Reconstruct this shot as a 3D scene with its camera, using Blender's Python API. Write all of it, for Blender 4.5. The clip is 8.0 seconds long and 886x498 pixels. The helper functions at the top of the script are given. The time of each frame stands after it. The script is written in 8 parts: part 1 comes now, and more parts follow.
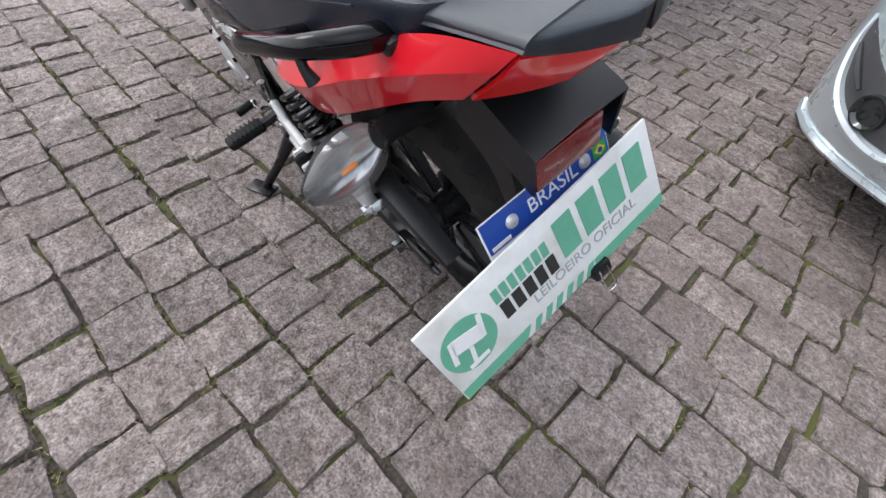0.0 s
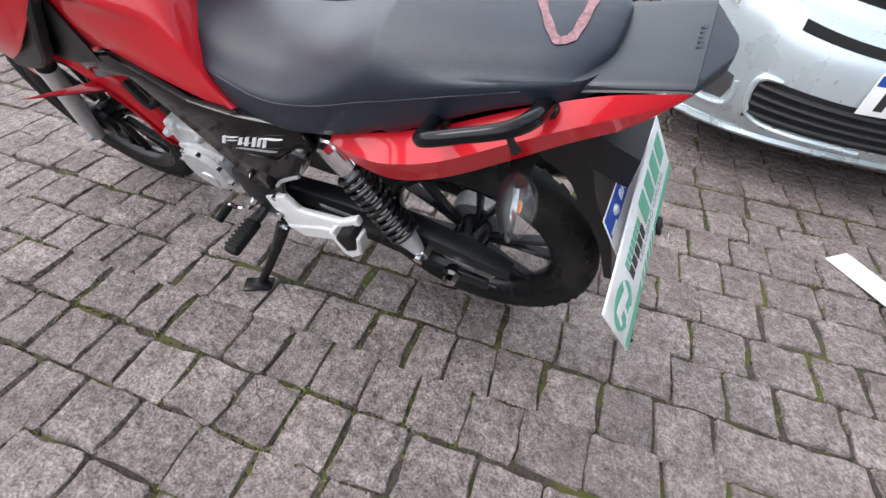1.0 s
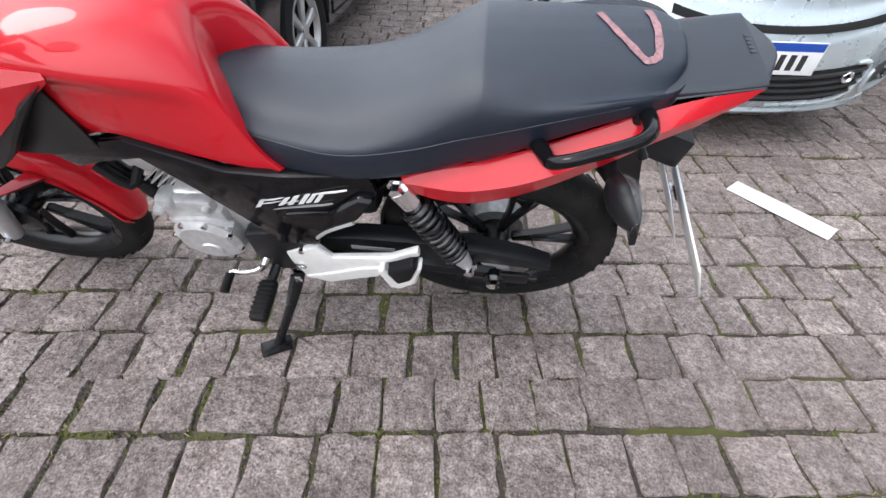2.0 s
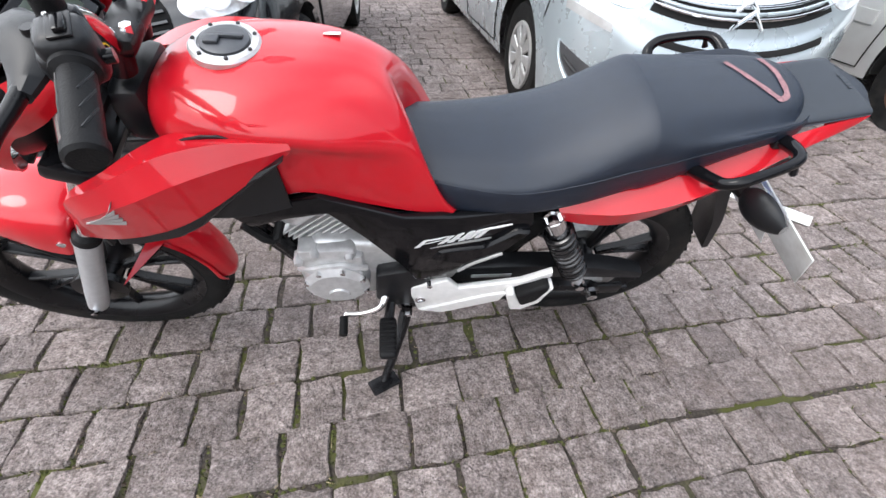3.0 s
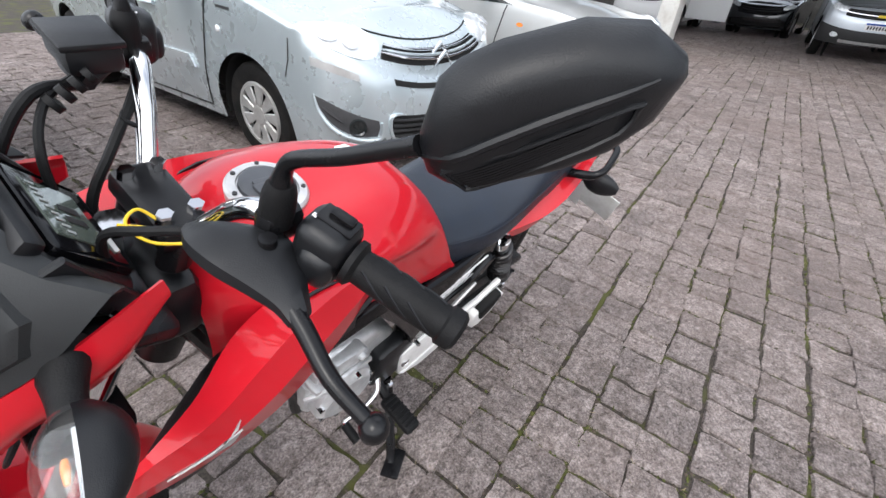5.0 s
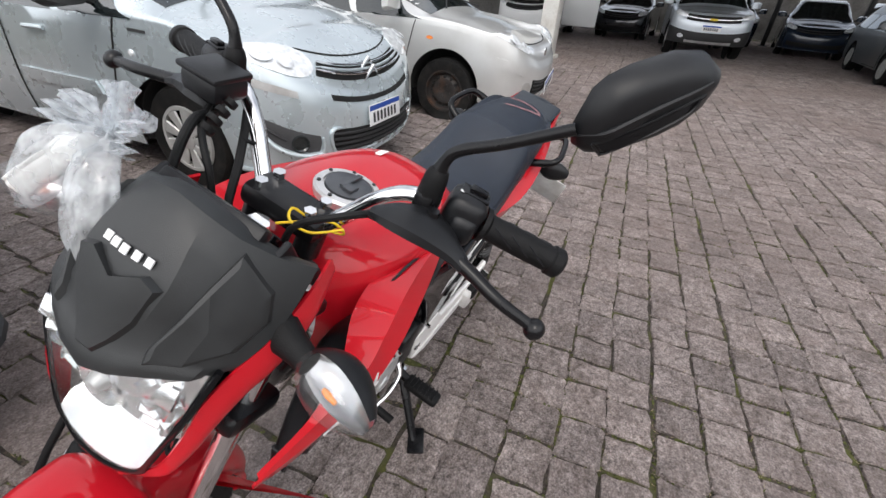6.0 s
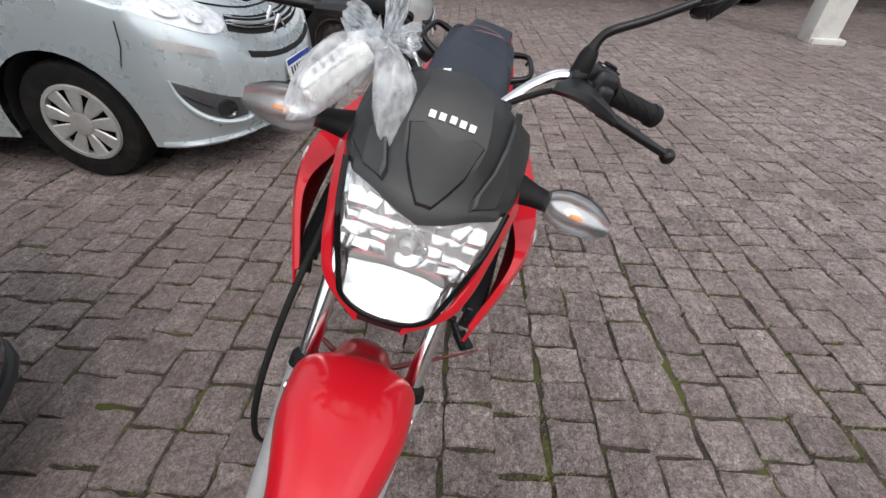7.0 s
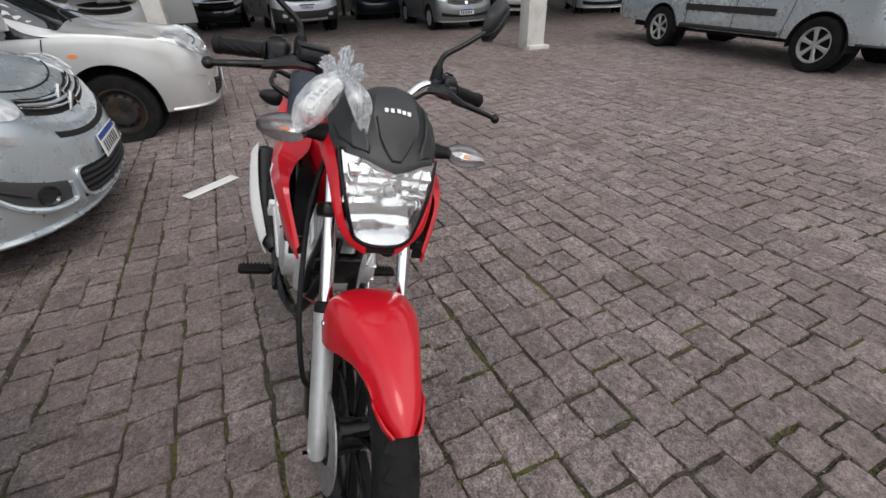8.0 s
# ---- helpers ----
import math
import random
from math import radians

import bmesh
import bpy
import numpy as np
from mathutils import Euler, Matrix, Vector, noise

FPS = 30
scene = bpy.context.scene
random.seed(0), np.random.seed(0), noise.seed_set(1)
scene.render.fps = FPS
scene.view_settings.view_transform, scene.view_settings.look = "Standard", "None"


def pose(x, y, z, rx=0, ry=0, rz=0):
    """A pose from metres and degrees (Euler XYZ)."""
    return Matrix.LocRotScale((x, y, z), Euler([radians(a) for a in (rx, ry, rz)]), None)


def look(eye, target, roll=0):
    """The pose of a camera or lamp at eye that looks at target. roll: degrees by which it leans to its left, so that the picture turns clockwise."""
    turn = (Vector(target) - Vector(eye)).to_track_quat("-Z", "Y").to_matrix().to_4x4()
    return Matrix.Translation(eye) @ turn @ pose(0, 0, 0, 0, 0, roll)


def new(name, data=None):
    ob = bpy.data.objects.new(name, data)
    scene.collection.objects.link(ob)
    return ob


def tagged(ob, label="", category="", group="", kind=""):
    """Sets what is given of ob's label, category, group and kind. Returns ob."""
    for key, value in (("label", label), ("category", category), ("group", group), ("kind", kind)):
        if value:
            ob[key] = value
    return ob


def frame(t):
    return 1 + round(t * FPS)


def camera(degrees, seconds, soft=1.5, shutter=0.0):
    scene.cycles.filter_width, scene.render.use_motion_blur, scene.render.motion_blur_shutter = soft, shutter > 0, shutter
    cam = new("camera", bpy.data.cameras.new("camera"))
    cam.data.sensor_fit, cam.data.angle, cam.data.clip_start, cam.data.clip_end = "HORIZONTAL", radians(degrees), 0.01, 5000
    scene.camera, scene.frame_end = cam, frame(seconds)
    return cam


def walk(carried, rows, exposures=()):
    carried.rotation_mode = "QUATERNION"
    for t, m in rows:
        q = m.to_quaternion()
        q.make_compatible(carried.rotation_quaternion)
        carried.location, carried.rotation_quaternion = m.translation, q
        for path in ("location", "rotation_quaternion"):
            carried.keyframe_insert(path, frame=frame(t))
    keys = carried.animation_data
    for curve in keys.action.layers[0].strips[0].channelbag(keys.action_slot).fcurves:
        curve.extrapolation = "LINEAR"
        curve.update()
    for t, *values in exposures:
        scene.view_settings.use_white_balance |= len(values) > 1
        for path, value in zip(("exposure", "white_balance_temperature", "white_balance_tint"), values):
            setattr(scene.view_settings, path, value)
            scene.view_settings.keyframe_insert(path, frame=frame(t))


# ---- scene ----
cam = camera(92.7, 8.0)
PATH = [
    (0, (-0.453, 0.458, 0.959), (0.127, -0.115, -0.054), 8.9),
    (0.5, (-0.363, 0.592, 0.965), (0.063, -0.146, -0.017), 8.9),
    (1, (-0.251, 0.741, 1.019), (0.136, -0.091, 0.097), 3.5),
    (1.2, (-0.178, 0.754, 1.018), (0.138, -0.130, 0.119), 1.9),
    (2.3, (0.190, 0.930, 1.082), (0.235, -0.006, 0.182), 4.4),
    (2.5, (0.282, 0.967, 1.093), (0.308, 0.020, 0.203), 5.1),
    (3, (0.502, 0.931, 1.108), (0.417, -0.055, 0.265), 3.1),
    (3.5, (0.702, 0.898, 1.129), (0.518, -0.095, 0.311), 4.2),
    (4, (0.866, 0.867, 1.164), (0.514, -0.088, 0.356), 0.6),
    (4.5, (0.965, 0.847, 1.193), (0.414, -0.052, 0.432), 5.0),
    (5, (1.017, 0.735, 1.181), (0.206, 0.027, 0.453), 4.4),
    (5.2, (1.015, 0.704, 1.188), (0.129, 0.060, 0.489), 6.7),
    (6.3, (1.394, 0.584, 1.203), (0.387, 0.124, 0.521), 3.3),
    (6.5, (1.456, 0.510, 1.184), (0.423, 0.103, 0.509), 3.6),
    (7, (1.596, 0.339, 1.162), (0.573, 0.156, 0.381), 1.7),
    (7.5, (1.774, 0.204, 1.164), (0.725, 0.306, 0.403), -0.7),
    (8, (1.991, 0.093, 1.217), (0.942, 0.401, 0.514), -2.2),
]
EXPOSURES = [(0, 0.64, 6150, 10), (2, 0.86, 6150, 10), (4.6, 0.70, 6150, 10), (6.3, 0.10, 6450, 11), (7.5, -0.03, 6450, 11), (8, -0.28, 6450, 11)]
walk(cam, [(t, look(eye, target, roll)) for t, eye, target, roll in PATH], EXPOSURES)

# ---- light ----
SUN_EL, SUN_AZ = 52.0, 22.0
world = bpy.data.worlds.new("sky_world")
scene.world = world
world.use_nodes = True
wn, wl = world.node_tree.nodes, world.node_tree.links
wn.clear()
w_out = wn.new("ShaderNodeOutputWorld")
w_bg = wn.new("ShaderNodeBackground")
w_sky = wn.new("ShaderNodeTexSky")
w_sky.sky_type = "NISHITA"
w_sky.sun_disc = False
w_sky.sun_elevation = radians(SUN_EL)
w_sky.sun_rotation = radians(90 - SUN_AZ)
w_sky.dust_density = 4.0
w_co = wn.new("ShaderNodeTexCoord")
w_noise = wn.new("ShaderNodeTexNoise")
w_noise.inputs["Scale"].default_value = 1.5
w_noise.inputs["Detail"].default_value = 2.0
w_noise.inputs["Roughness"].default_value = 0.45
w_ramp = wn.new("ShaderNodeValToRGB")
w_ramp.color_ramp.elements[0].position = 0.30
w_ramp.color_ramp.elements[0].color = (0.30, 0.30, 0.30, 1)
w_ramp.color_ramp.elements[1].position = 0.62
w_ramp.color_ramp.elements[1].color = (1, 1, 1, 1)
w_mix = wn.new("ShaderNodeMix")
w_mix.data_type = "RGBA"
# the cloud is brighter towards the sun behind it
w_dot = wn.new("ShaderNodeVectorMath")
w_dot.operation = "DOT_PRODUCT"
w_dot.inputs[1].default_value = (math.cos(radians(SUN_EL)) * math.cos(radians(SUN_AZ)), math.cos(radians(SUN_EL)) * math.sin(radians(SUN_AZ)), math.sin(radians(SUN_EL)))
w_glow = wn.new("ShaderNodeValToRGB")
w_glow.color_ramp.elements[0].position, w_glow.color_ramp.elements[1].position = 0.0, 1.0
w_glow.color_ramp.elements[0].color, w_glow.color_ramp.elements[1].color = (0.36, 0.375, 0.40, 1), (1, 1, 1, 1)
w_scale = wn.new("ShaderNodeVectorMath")
w_scale.operation = "SCALE"
w_scale.inputs["Scale"].default_value = 23.5
wl.new(w_co.outputs["Generated"], w_dot.inputs[0])
wl.new(w_dot.outputs["Value"], w_glow.inputs["Fac"])
wl.new(w_glow.outputs["Color"], w_scale.inputs[0])
wl.new(w_scale.outputs["Vector"], w_mix.inputs["B"])
wl.new(w_co.outputs["Generated"], w_noise.inputs["Vector"])
wl.new(w_noise.outputs["Fac"], w_ramp.inputs["Fac"])
wl.new(w_ramp.outputs["Color"], w_mix.inputs["Factor"])
wl.new(w_sky.outputs["Color"], w_mix.inputs["A"])
wl.new(w_mix.outputs["Result"], w_bg.inputs["Color"])
w_bg.inputs["Strength"].default_value = 0.10
wl.new(w_bg.outputs["Background"], w_out.inputs["Surface"])

sun_data = bpy.data.lights.new("sun", "SUN")
sun_data.energy = 0.7
sun_data.angle = radians(22)
sun_data.color = (1.0, 0.96, 0.90)
sun = new("sun", sun_data)
sun_dir = Vector((math.cos(radians(SUN_EL)) * math.cos(radians(SUN_AZ)), math.cos(radians(SUN_EL)) * math.sin(radians(SUN_AZ)), math.sin(radians(SUN_EL))))
sun.matrix_world = look(sun_dir * 30, (0, 0, 0))


# ---- materials ----
def shader(name, color, rough=0.5, metal=0.0, coat=0.0, grain=0.0, grain_scale=60.0, bump=0.0, bump_scale=200.0, spec=0.5,
           per="", per_amount=0.0, dirt=None, dirt_amount=0.0, dirt_scale=3.0, rough_var=0.0, transmission=0.0, alpha=1.0, glow=0.0):
    """A Principled material with colour variation at two scales, fine relief and, if asked, variation per piece."""
    m = bpy.data.materials.new(name)
    m.use_nodes = True
    nt, ln = m.node_tree.nodes, m.node_tree.links
    p = nt["Principled BSDF"]
    p.inputs["Roughness"].default_value = rough
    p.inputs["Metallic"].default_value = metal
    p.inputs["Coat Weight"].default_value = coat
    p.inputs["Coat Roughness"].default_value = 0.04
    p.inputs["Specular IOR Level"].default_value = spec
    p.inputs["Transmission Weight"].default_value = transmission
    p.inputs["Alpha"].default_value = alpha
    rgb = (*color, 1)
    p.inputs["Base Color"].default_value = rgb
    if glow:
        p.inputs["Emission Color"].default_value = rgb
        p.inputs["Emission Strength"].default_value = glow
    co = nt.new("ShaderNodeTexCoord")
    last = None

    def mix(kind, fac, a, b):
        n = nt.new("ShaderNodeMix")
        n.data_type, n.blend_type = "RGBA", kind
        for key, v in (("Factor", fac), ("A", a), ("B", b)):
            if isinstance(v, (int, float)):
                n.inputs[key].default_value = v
            elif isinstance(v, tuple):
                n.inputs[key].default_value = v
            else:
                ln.new(v, n.inputs[key])
        return n.outputs["Result"]

    def ramp(src, a, b, ca=(0, 0, 0, 1), cb=(1, 1, 1, 1)):
        n = nt.new("ShaderNodeValToRGB")
        n.color_ramp.elements[0].position, n.color_ramp.elements[1].position = a, b
        n.color_ramp.elements[0].color, n.color_ramp.elements[1].color = ca, cb
        ln.new(src, n.inputs["Fac"])
        return n.outputs["Color"]

    def noise_node(scale, detail=4.0):
        n = nt.new("ShaderNodeTexNoise")
        n.inputs["Scale"].default_value, n.inputs["Detail"].default_value = scale, detail
        ln.new(co.outputs["Object"], n.inputs["Vector"])
        return n.outputs["Fac"]

    if grain:
        lo, hi = 1 - grain, 1 + grain
        last = mix("MULTIPLY", 1.0, rgb, ramp(noise_node(grain_scale), 0.32, 0.68, (lo, lo, lo, 1), (hi, hi, hi, 1)))
        last = mix("MULTIPLY", 1.0, last, ramp(noise_node(grain_scale / 14), 0.3, 0.7, (1 - grain * 0.5,) * 3 + (1,), (1 + grain * 0.5,) * 3 + (1,)))
    if per:
        if per == "object":
            n = nt.new("ShaderNodeObjectInfo")
            src = n.outputs["Random"]
        else:
            n = nt.new("ShaderNodeNewGeometry")
            src = n.outputs["Random Per Island"]
        last = mix("MULTIPLY", 1.0, last if last else rgb, ramp(src, 0.0, 1.0, (1 - per_amount, 1 - per_amount * 1.05, 1 - per_amount * 1.05, 1), (1 + per_amount, 1 + per_amount * 0.9, 1 + per_amount * 0.85, 1)))
    if dirt:
        fac = ramp(noise_node(dirt_scale, 8.0), 0.48, 0.72)
        fac2 = mix("MULTIPLY", 1.0, fac, (dirt_amount,) * 3 + (1,))
        last = mix("MIX", fac2, last if last else rgb, (*dirt, 1))
    if last:
        ln.new(last, p.inputs["Base Color"])
    if rough_var:
        r = nt.new("ShaderNodeMapRange")
        r.inputs["To Min"].default_value, r.inputs["To Max"].default_value = max(0.02, rough - rough_var), min(1, rough + rough_var)
        ln.new(noise_node(9.0, 6.0), r.inputs["Value"])
        ln.new(r.outputs["Result"], p.inputs["Roughness"])
    if bump:
        b = nt.new("ShaderNodeBump")
        b.inputs["Strength"].default_value = bump
        b.inputs["Distance"].default_value = 0.004
        ln.new(noise_node(bump_scale, 6.0), b.inputs["Height"])
        ln.new(b.outputs["Normal"], p.inputs["Normal"])
    return m


RED = shader("red_paint", (0.54, 0.008, 0.018), 0.36, spec=0.16, coat=0.75, rough_var=0.04)
BLACK_GLOSS = shader("black_gloss_plastic", (0.004, 0.004, 0.005), 0.12, spec=0.2, coat=0.15, rough_var=0.05)
BLACK_MATT = shader("black_textured_plastic", (0.008, 0.0085, 0.010), 0.36, spec=0.38, grain=0.12, bump=0.12, bump_scale=900, rough_var=0.08)
COWL_BLACK = shader("grained_cowl_plastic", (0.018, 0.0195, 0.0205), 0.44, spec=0.55, grain=0.1, bump=0.12, bump_scale=900, rough_var=0.08)
DARK_GREY = shader("charcoal_plastic", (0.046, 0.050, 0.058), 0.40, spec=0.8, grain=0.08, bump=0.1, bump_scale=900, rough_var=0.06)
SEAT_SHELL = shader("tail_plastic", (0.011, 0.016, 0.024), 0.36, spec=0.6, grain=0.08, bump=0.12, bump_scale=900, rough_var=0.06)
SEAT_VINYL = shader("seat_vinyl", (0.007, 0.0125, 0.024), 0.37, spec=0.56, grain=0.1, grain_scale=30, bump=0.25, bump_scale=700, rough_var=0.06)
RUBBER = shader("rubber", (0.007, 0.007, 0.0075), 0.55, spec=0.2, grain=0.2, bump=0.2, bump_scale=500)
TYRE = shader("tyre_rubber", (0.009, 0.009, 0.009), 0.75, spec=0.2, grain=0.25, grain_scale=25, bump=0.3, bump_scale=300, dirt=(0.06, 0.050, 0.042), dirt_amount=0.25, dirt_scale=12)
SPRING_BLACK = shader("black_coated_spring_steel", (0.010, 0.010, 0.011), 0.18, spec=0.7, rough_var=0.06)
BLACK_METAL = shader("black_enamel_metal", (0.006, 0.006, 0.007), 0.28, spec=0.34, grain=0.1, rough_var=0.1)
FORK_GREY = shader("satin_silver_alloy", (0.58, 0.59, 0.60), 0.36, metal=0.5, grain=0.05, rough_var=0.08)
CHROME = shader("chrome", (0.78, 0.78, 0.79), 0.07, metal=1.0, rough_var=0.04)
ENGINE = shader("cast_aluminium", (0.64, 0.64, 0.64), 0.38, metal=0.55, grain=0.1, bump=0.2, bump_scale=350, rough_var=0.1)
ENGINE_DARK = shader("aged_aluminium", (0.30, 0.30, 0.30), 0.5, metal=0.6, grain=0.2, bump=0.2)
ALLOY_WHITE = shader("silver_painted_alloy", (0.80, 0.79, 0.77), 0.4, metal=0.2, grain=0.04, rough_var=0.08)


def film_material(name, clear, milky, color, rough, ior=1.45, bump=0.0):
    """Thin clear plastic: light passes, some scatters white, the surface gleams."""
    m = bpy.data.materials.new(name)
    m.use_nodes = True
    nt = m.node_tree
    nt.nodes.clear()
    out = nt.nodes.new("ShaderNodeOutputMaterial")
    tr = nt.nodes.new("ShaderNodeBsdfTransparent")
    tr.inputs["Color"].default_value = (*clear, 1)
    df = nt.nodes.new("ShaderNodeBsdfTranslucent")
    df.inputs["Color"].default_value = (*color, 1)
    d2 = nt.nodes.new("ShaderNodeBsdfDiffuse")
    d2.inputs["Color"].default_value = (*color, 1)
    gl = nt.nodes.new("ShaderNodeBsdfAnisotropic")
    gl.inputs["Roughness"].default_value = rough
    lw = nt.nodes.new("ShaderNodeLayerWeight")
    lw.inputs["Blend"].default_value = 0.12
    fr = nt.nodes.new("ShaderNodeMapRange")
    fr.inputs["To Min"].default_value, fr.inputs["To Max"].default_value = ((ior - 1) / (ior + 1)) ** 2, 0.6
    nt.links.new(lw.outputs["Facing"], fr.inputs["Value"])
    m0, m1, m2 = [nt.nodes.new("ShaderNodeMixShader") for _ in range(3)]
    m0.inputs[0].default_value = 0.6
    nt.links.new(df.outputs[0], m0.inputs[1])
    nt.links.new(d2.outputs[0], m0.inputs[2])
    nz = nt.nodes.new("ShaderNodeTexNoise")
    nz.inputs["Scale"].default_value = 5
    rp = nt.nodes.new("ShaderNodeMapRange")
    rp.inputs["From Min"].default_value, rp.inputs["From Max"].default_value = 0.35, 0.75
    rp.inputs["To Min"].default_value, rp.inputs["To Max"].default_value = milky * 0.5, min(1.0, milky * 1.7)
    nt.links.new(nz.outputs["Fac"], rp.inputs["Value"])
    nt.links.new(rp.outputs["Result"], m1.inputs[0])
    nt.links.new(tr.outputs[0], m1.inputs[1])
    nt.links.new(m0.outputs[0], m1.inputs[2])
    nt.links.new(fr.outputs[0], m2.inputs[0])
    nt.links.new(m1.outputs[0], m2.inputs[1])
    nt.links.new(gl.outputs[0], m2.inputs[2])
    if bump:
        bp_ = nt.nodes.new("ShaderNodeBump")
        bp_.inputs["Strength"].default_value = bump
        bp_.inputs["Distance"].default_value = 0.004
        nt.links.new(nz.outputs["Fac"], bp_.inputs["Height"])
        nt.links.new(bp_.outputs[0], gl.inputs["Normal"])
        nt.links.new(bp_.outputs[0], lw.inputs["Normal"])
    nt.links.new(m2.outputs[0], out.inputs["Surface"])
    return m


CLEAR = film_material("clear_lens", (0.97, 0.98, 0.98), 0.03, (0.9, 0.9, 0.9), 0.03)
REFLECTOR = shader("reflector_silver", (0.98, 0.98, 0.99), 0.10, metal=0.92, rough_var=0.05)
INDICATOR_BOWL = shader("indicator_chrome", (0.50, 0.50, 0.51), 0.20, metal=0.9, rough_var=0.1)
SIGNAL_BOWL = shader("lamp_facet_silver", (0.93, 0.93, 0.94), 0.14, metal=0.85, rough_var=0.1)
MIRROR = shader("mirror_glass", (0.85, 0.86, 0.86), 0.02, metal=1.0)
AMBER = shader("amber_bulb", (0.85, 0.26, 0.05), 0.25, coat=0.5)
RED_LENS = shader("red_lens", (0.80, 0.016, 0.018), 0.12, spec=0.3, coat=0.25)
DARK_RED = shader("dark_red_reflector", (0.16, 0.012, 0.012), 0.2, coat=0.6, grain=0.3, grain_scale=200)
WHITE_BOARD = shader("white_board", (0.74, 0.75, 0.74), 0.45, grain=0.04, dirt=(0.42, 0.40, 0.36), dirt_amount=0.5, dirt_scale=14)
GREEN_PRINT = shader("green_print", (0.13, 0.40, 0.27), 0.5, grain=0.05)
BLACK_PRINT = shader("black_print", (0.02, 0.02, 0.02), 0.5)
GREY_PRINT = shader("grey_print", (0.36, 0.38, 0.38), 0.5)
WHITE_PRINT = shader("white_print", (0.78, 0.78, 0.78), 0.4)
SILVER_PRINT = shader("silver_print", (0.5, 0.5, 0.5), 0.35, metal=0.5)
BLUE_PRINT = shader("plate_blue", (0.01, 0.06, 0.34), 0.4)
FLAG_GREEN = shader("flag_green", (0.02, 0.30, 0.08), 0.4)
FLAG_YELLOW = shader("flag_yellow", (0.75, 0.55, 0.03), 0.4)
YELLOW = shader("yellow_tie", (0.80, 0.55, 0.02), 0.45)
CHALK = shader("red_chalk", (0.25, 0.135, 0.145), 0.8, grain=0.3, grain_scale=160)
SCREEN = shader("grey_display", (0.10, 0.12, 0.10), 0.12, coat=1.0)
BAG = film_material("clear_plastic_film", (0.97, 0.98, 0.99), 0.34, (0.93, 0.96, 0.98), 0.10, 1.6, 0.06)
PAPER = shader("white_paper", (0.80, 0.80, 0.78), 0.7, grain=0.05)

VAN_SILVER = shader("blue_silver_car_paint", (0.57, 0.64, 0.67), 0.28, metal=0.55, coat=0.9, rough_var=0.05, dirt=(0.40, 0.41, 0.40), dirt_amount=0.12, dirt_scale=2.5)
CAR_SILVER = shader("silver_car_paint", (0.66, 0.71, 0.76), 0.34, metal=0.55, coat=0.8, rough_var=0.05, dirt=(0.34, 0.33, 0.31), dirt_amount=0.3, dirt_scale=2.5)
CAR_SILVER_WARM = shader("warm_silver_car_paint", (0.66, 0.665, 0.655), 0.34, metal=0.55, coat=0.7, rough_var=0.06, dirt=(0.34, 0.32, 0.29), dirt_amount=0.35, dirt_scale=2.5)
CAR_GREY = shader("dusty_grey_car_paint", (0.20, 0.215, 0.225), 0.36, metal=0.6, coat=0.4, dirt=(0.30, 0.28, 0.26), dirt_amount=0.5, dirt_scale=2.0)
CAR_BLACK = shader("black_car_paint", (0.010, 0.011, 0.014), 0.14, coat=1.0, rough_var=0.05)
CAR_BLUE = shader("dark_blue_car_paint", (0.015, 0.025, 0.045), 0.2, coat=0.8, rough_var=0.05)
CAR_WHITE = shader("white_car_paint", (0.74, 0.75, 0.75), 0.3, coat=0.6, rough_var=0.05)
GLASS_DARK = shader("tinted_window_glass", (0.012, 0.017, 0.018), 0.04, coat=1.0, rough_var=0.02)
CAR_TRIM = shader("grey_black_bumper_plastic", (0.022, 0.022, 0.023), 0.55, grain=0.15)
RECESS = shader("bumper_grey_plastic", (0.055, 0.055, 0.058), 0.6, grain=0.1)
# black of liners and undersides, also for shade drawn in openings and gaps
LINER_SHADE = shader("black_liner_and_shade", (0.006, 0.006, 0.006), 0.9)
HUBCAP = shader("hubcap_silver", (0.52, 0.52, 0.51), 0.4, metal=0.5, grain=0.06, dirt=(0.25, 0.22, 0.19), dirt_amount=0.4, dirt_scale=9)
STEEL_WHEEL = shader("rusty_black_steel", (0.03, 0.027, 0.026), 0.55, metal=0.3, grain=0.3, dirt=(0.13, 0.06, 0.03), dirt_amount=0.6, dirt_scale=10)
LAMP_GLASS = shader("car_headlamp_lens", (0.82, 0.85, 0.87), 0.08, metal=0.2, coat=1.0, grain=0.25, grain_scale=25)
CONCRETE_PAINT = shader("white_painted_concrete", (0.66, 0.66, 0.63), 0.7, grain=0.08, bump=0.2, bump_scale=80, dirt=(0.36, 0.32, 0.27), dirt_amount=0.6, dirt_scale=4)
WALL_MAT = shader("old_rendered_wall", (0.15, 0.145, 0.14), 0.85, grain=0.2, grain_scale=20, bump=0.3, dirt=(0.06, 0.055, 0.05), dirt_amount=0.7, dirt_scale=1.5)
ROOF_MAT = shader("corrugated_roof_sheet", (0.12, 0.115, 0.11), 0.6, metal=0.4, grain=0.2, grain_scale=6)
STEEL_DARK = shader("dark_painted_steel", (0.05, 0.05, 0.052), 0.5, metal=0.3, grain=0.2)
STRIP_MAT = shader("white_plastic_strip", (0.78, 0.78, 0.76), 0.5, grain=0.04, dirt=(0.45, 0.42, 0.38), dirt_amount=0.3, dirt_scale=8)


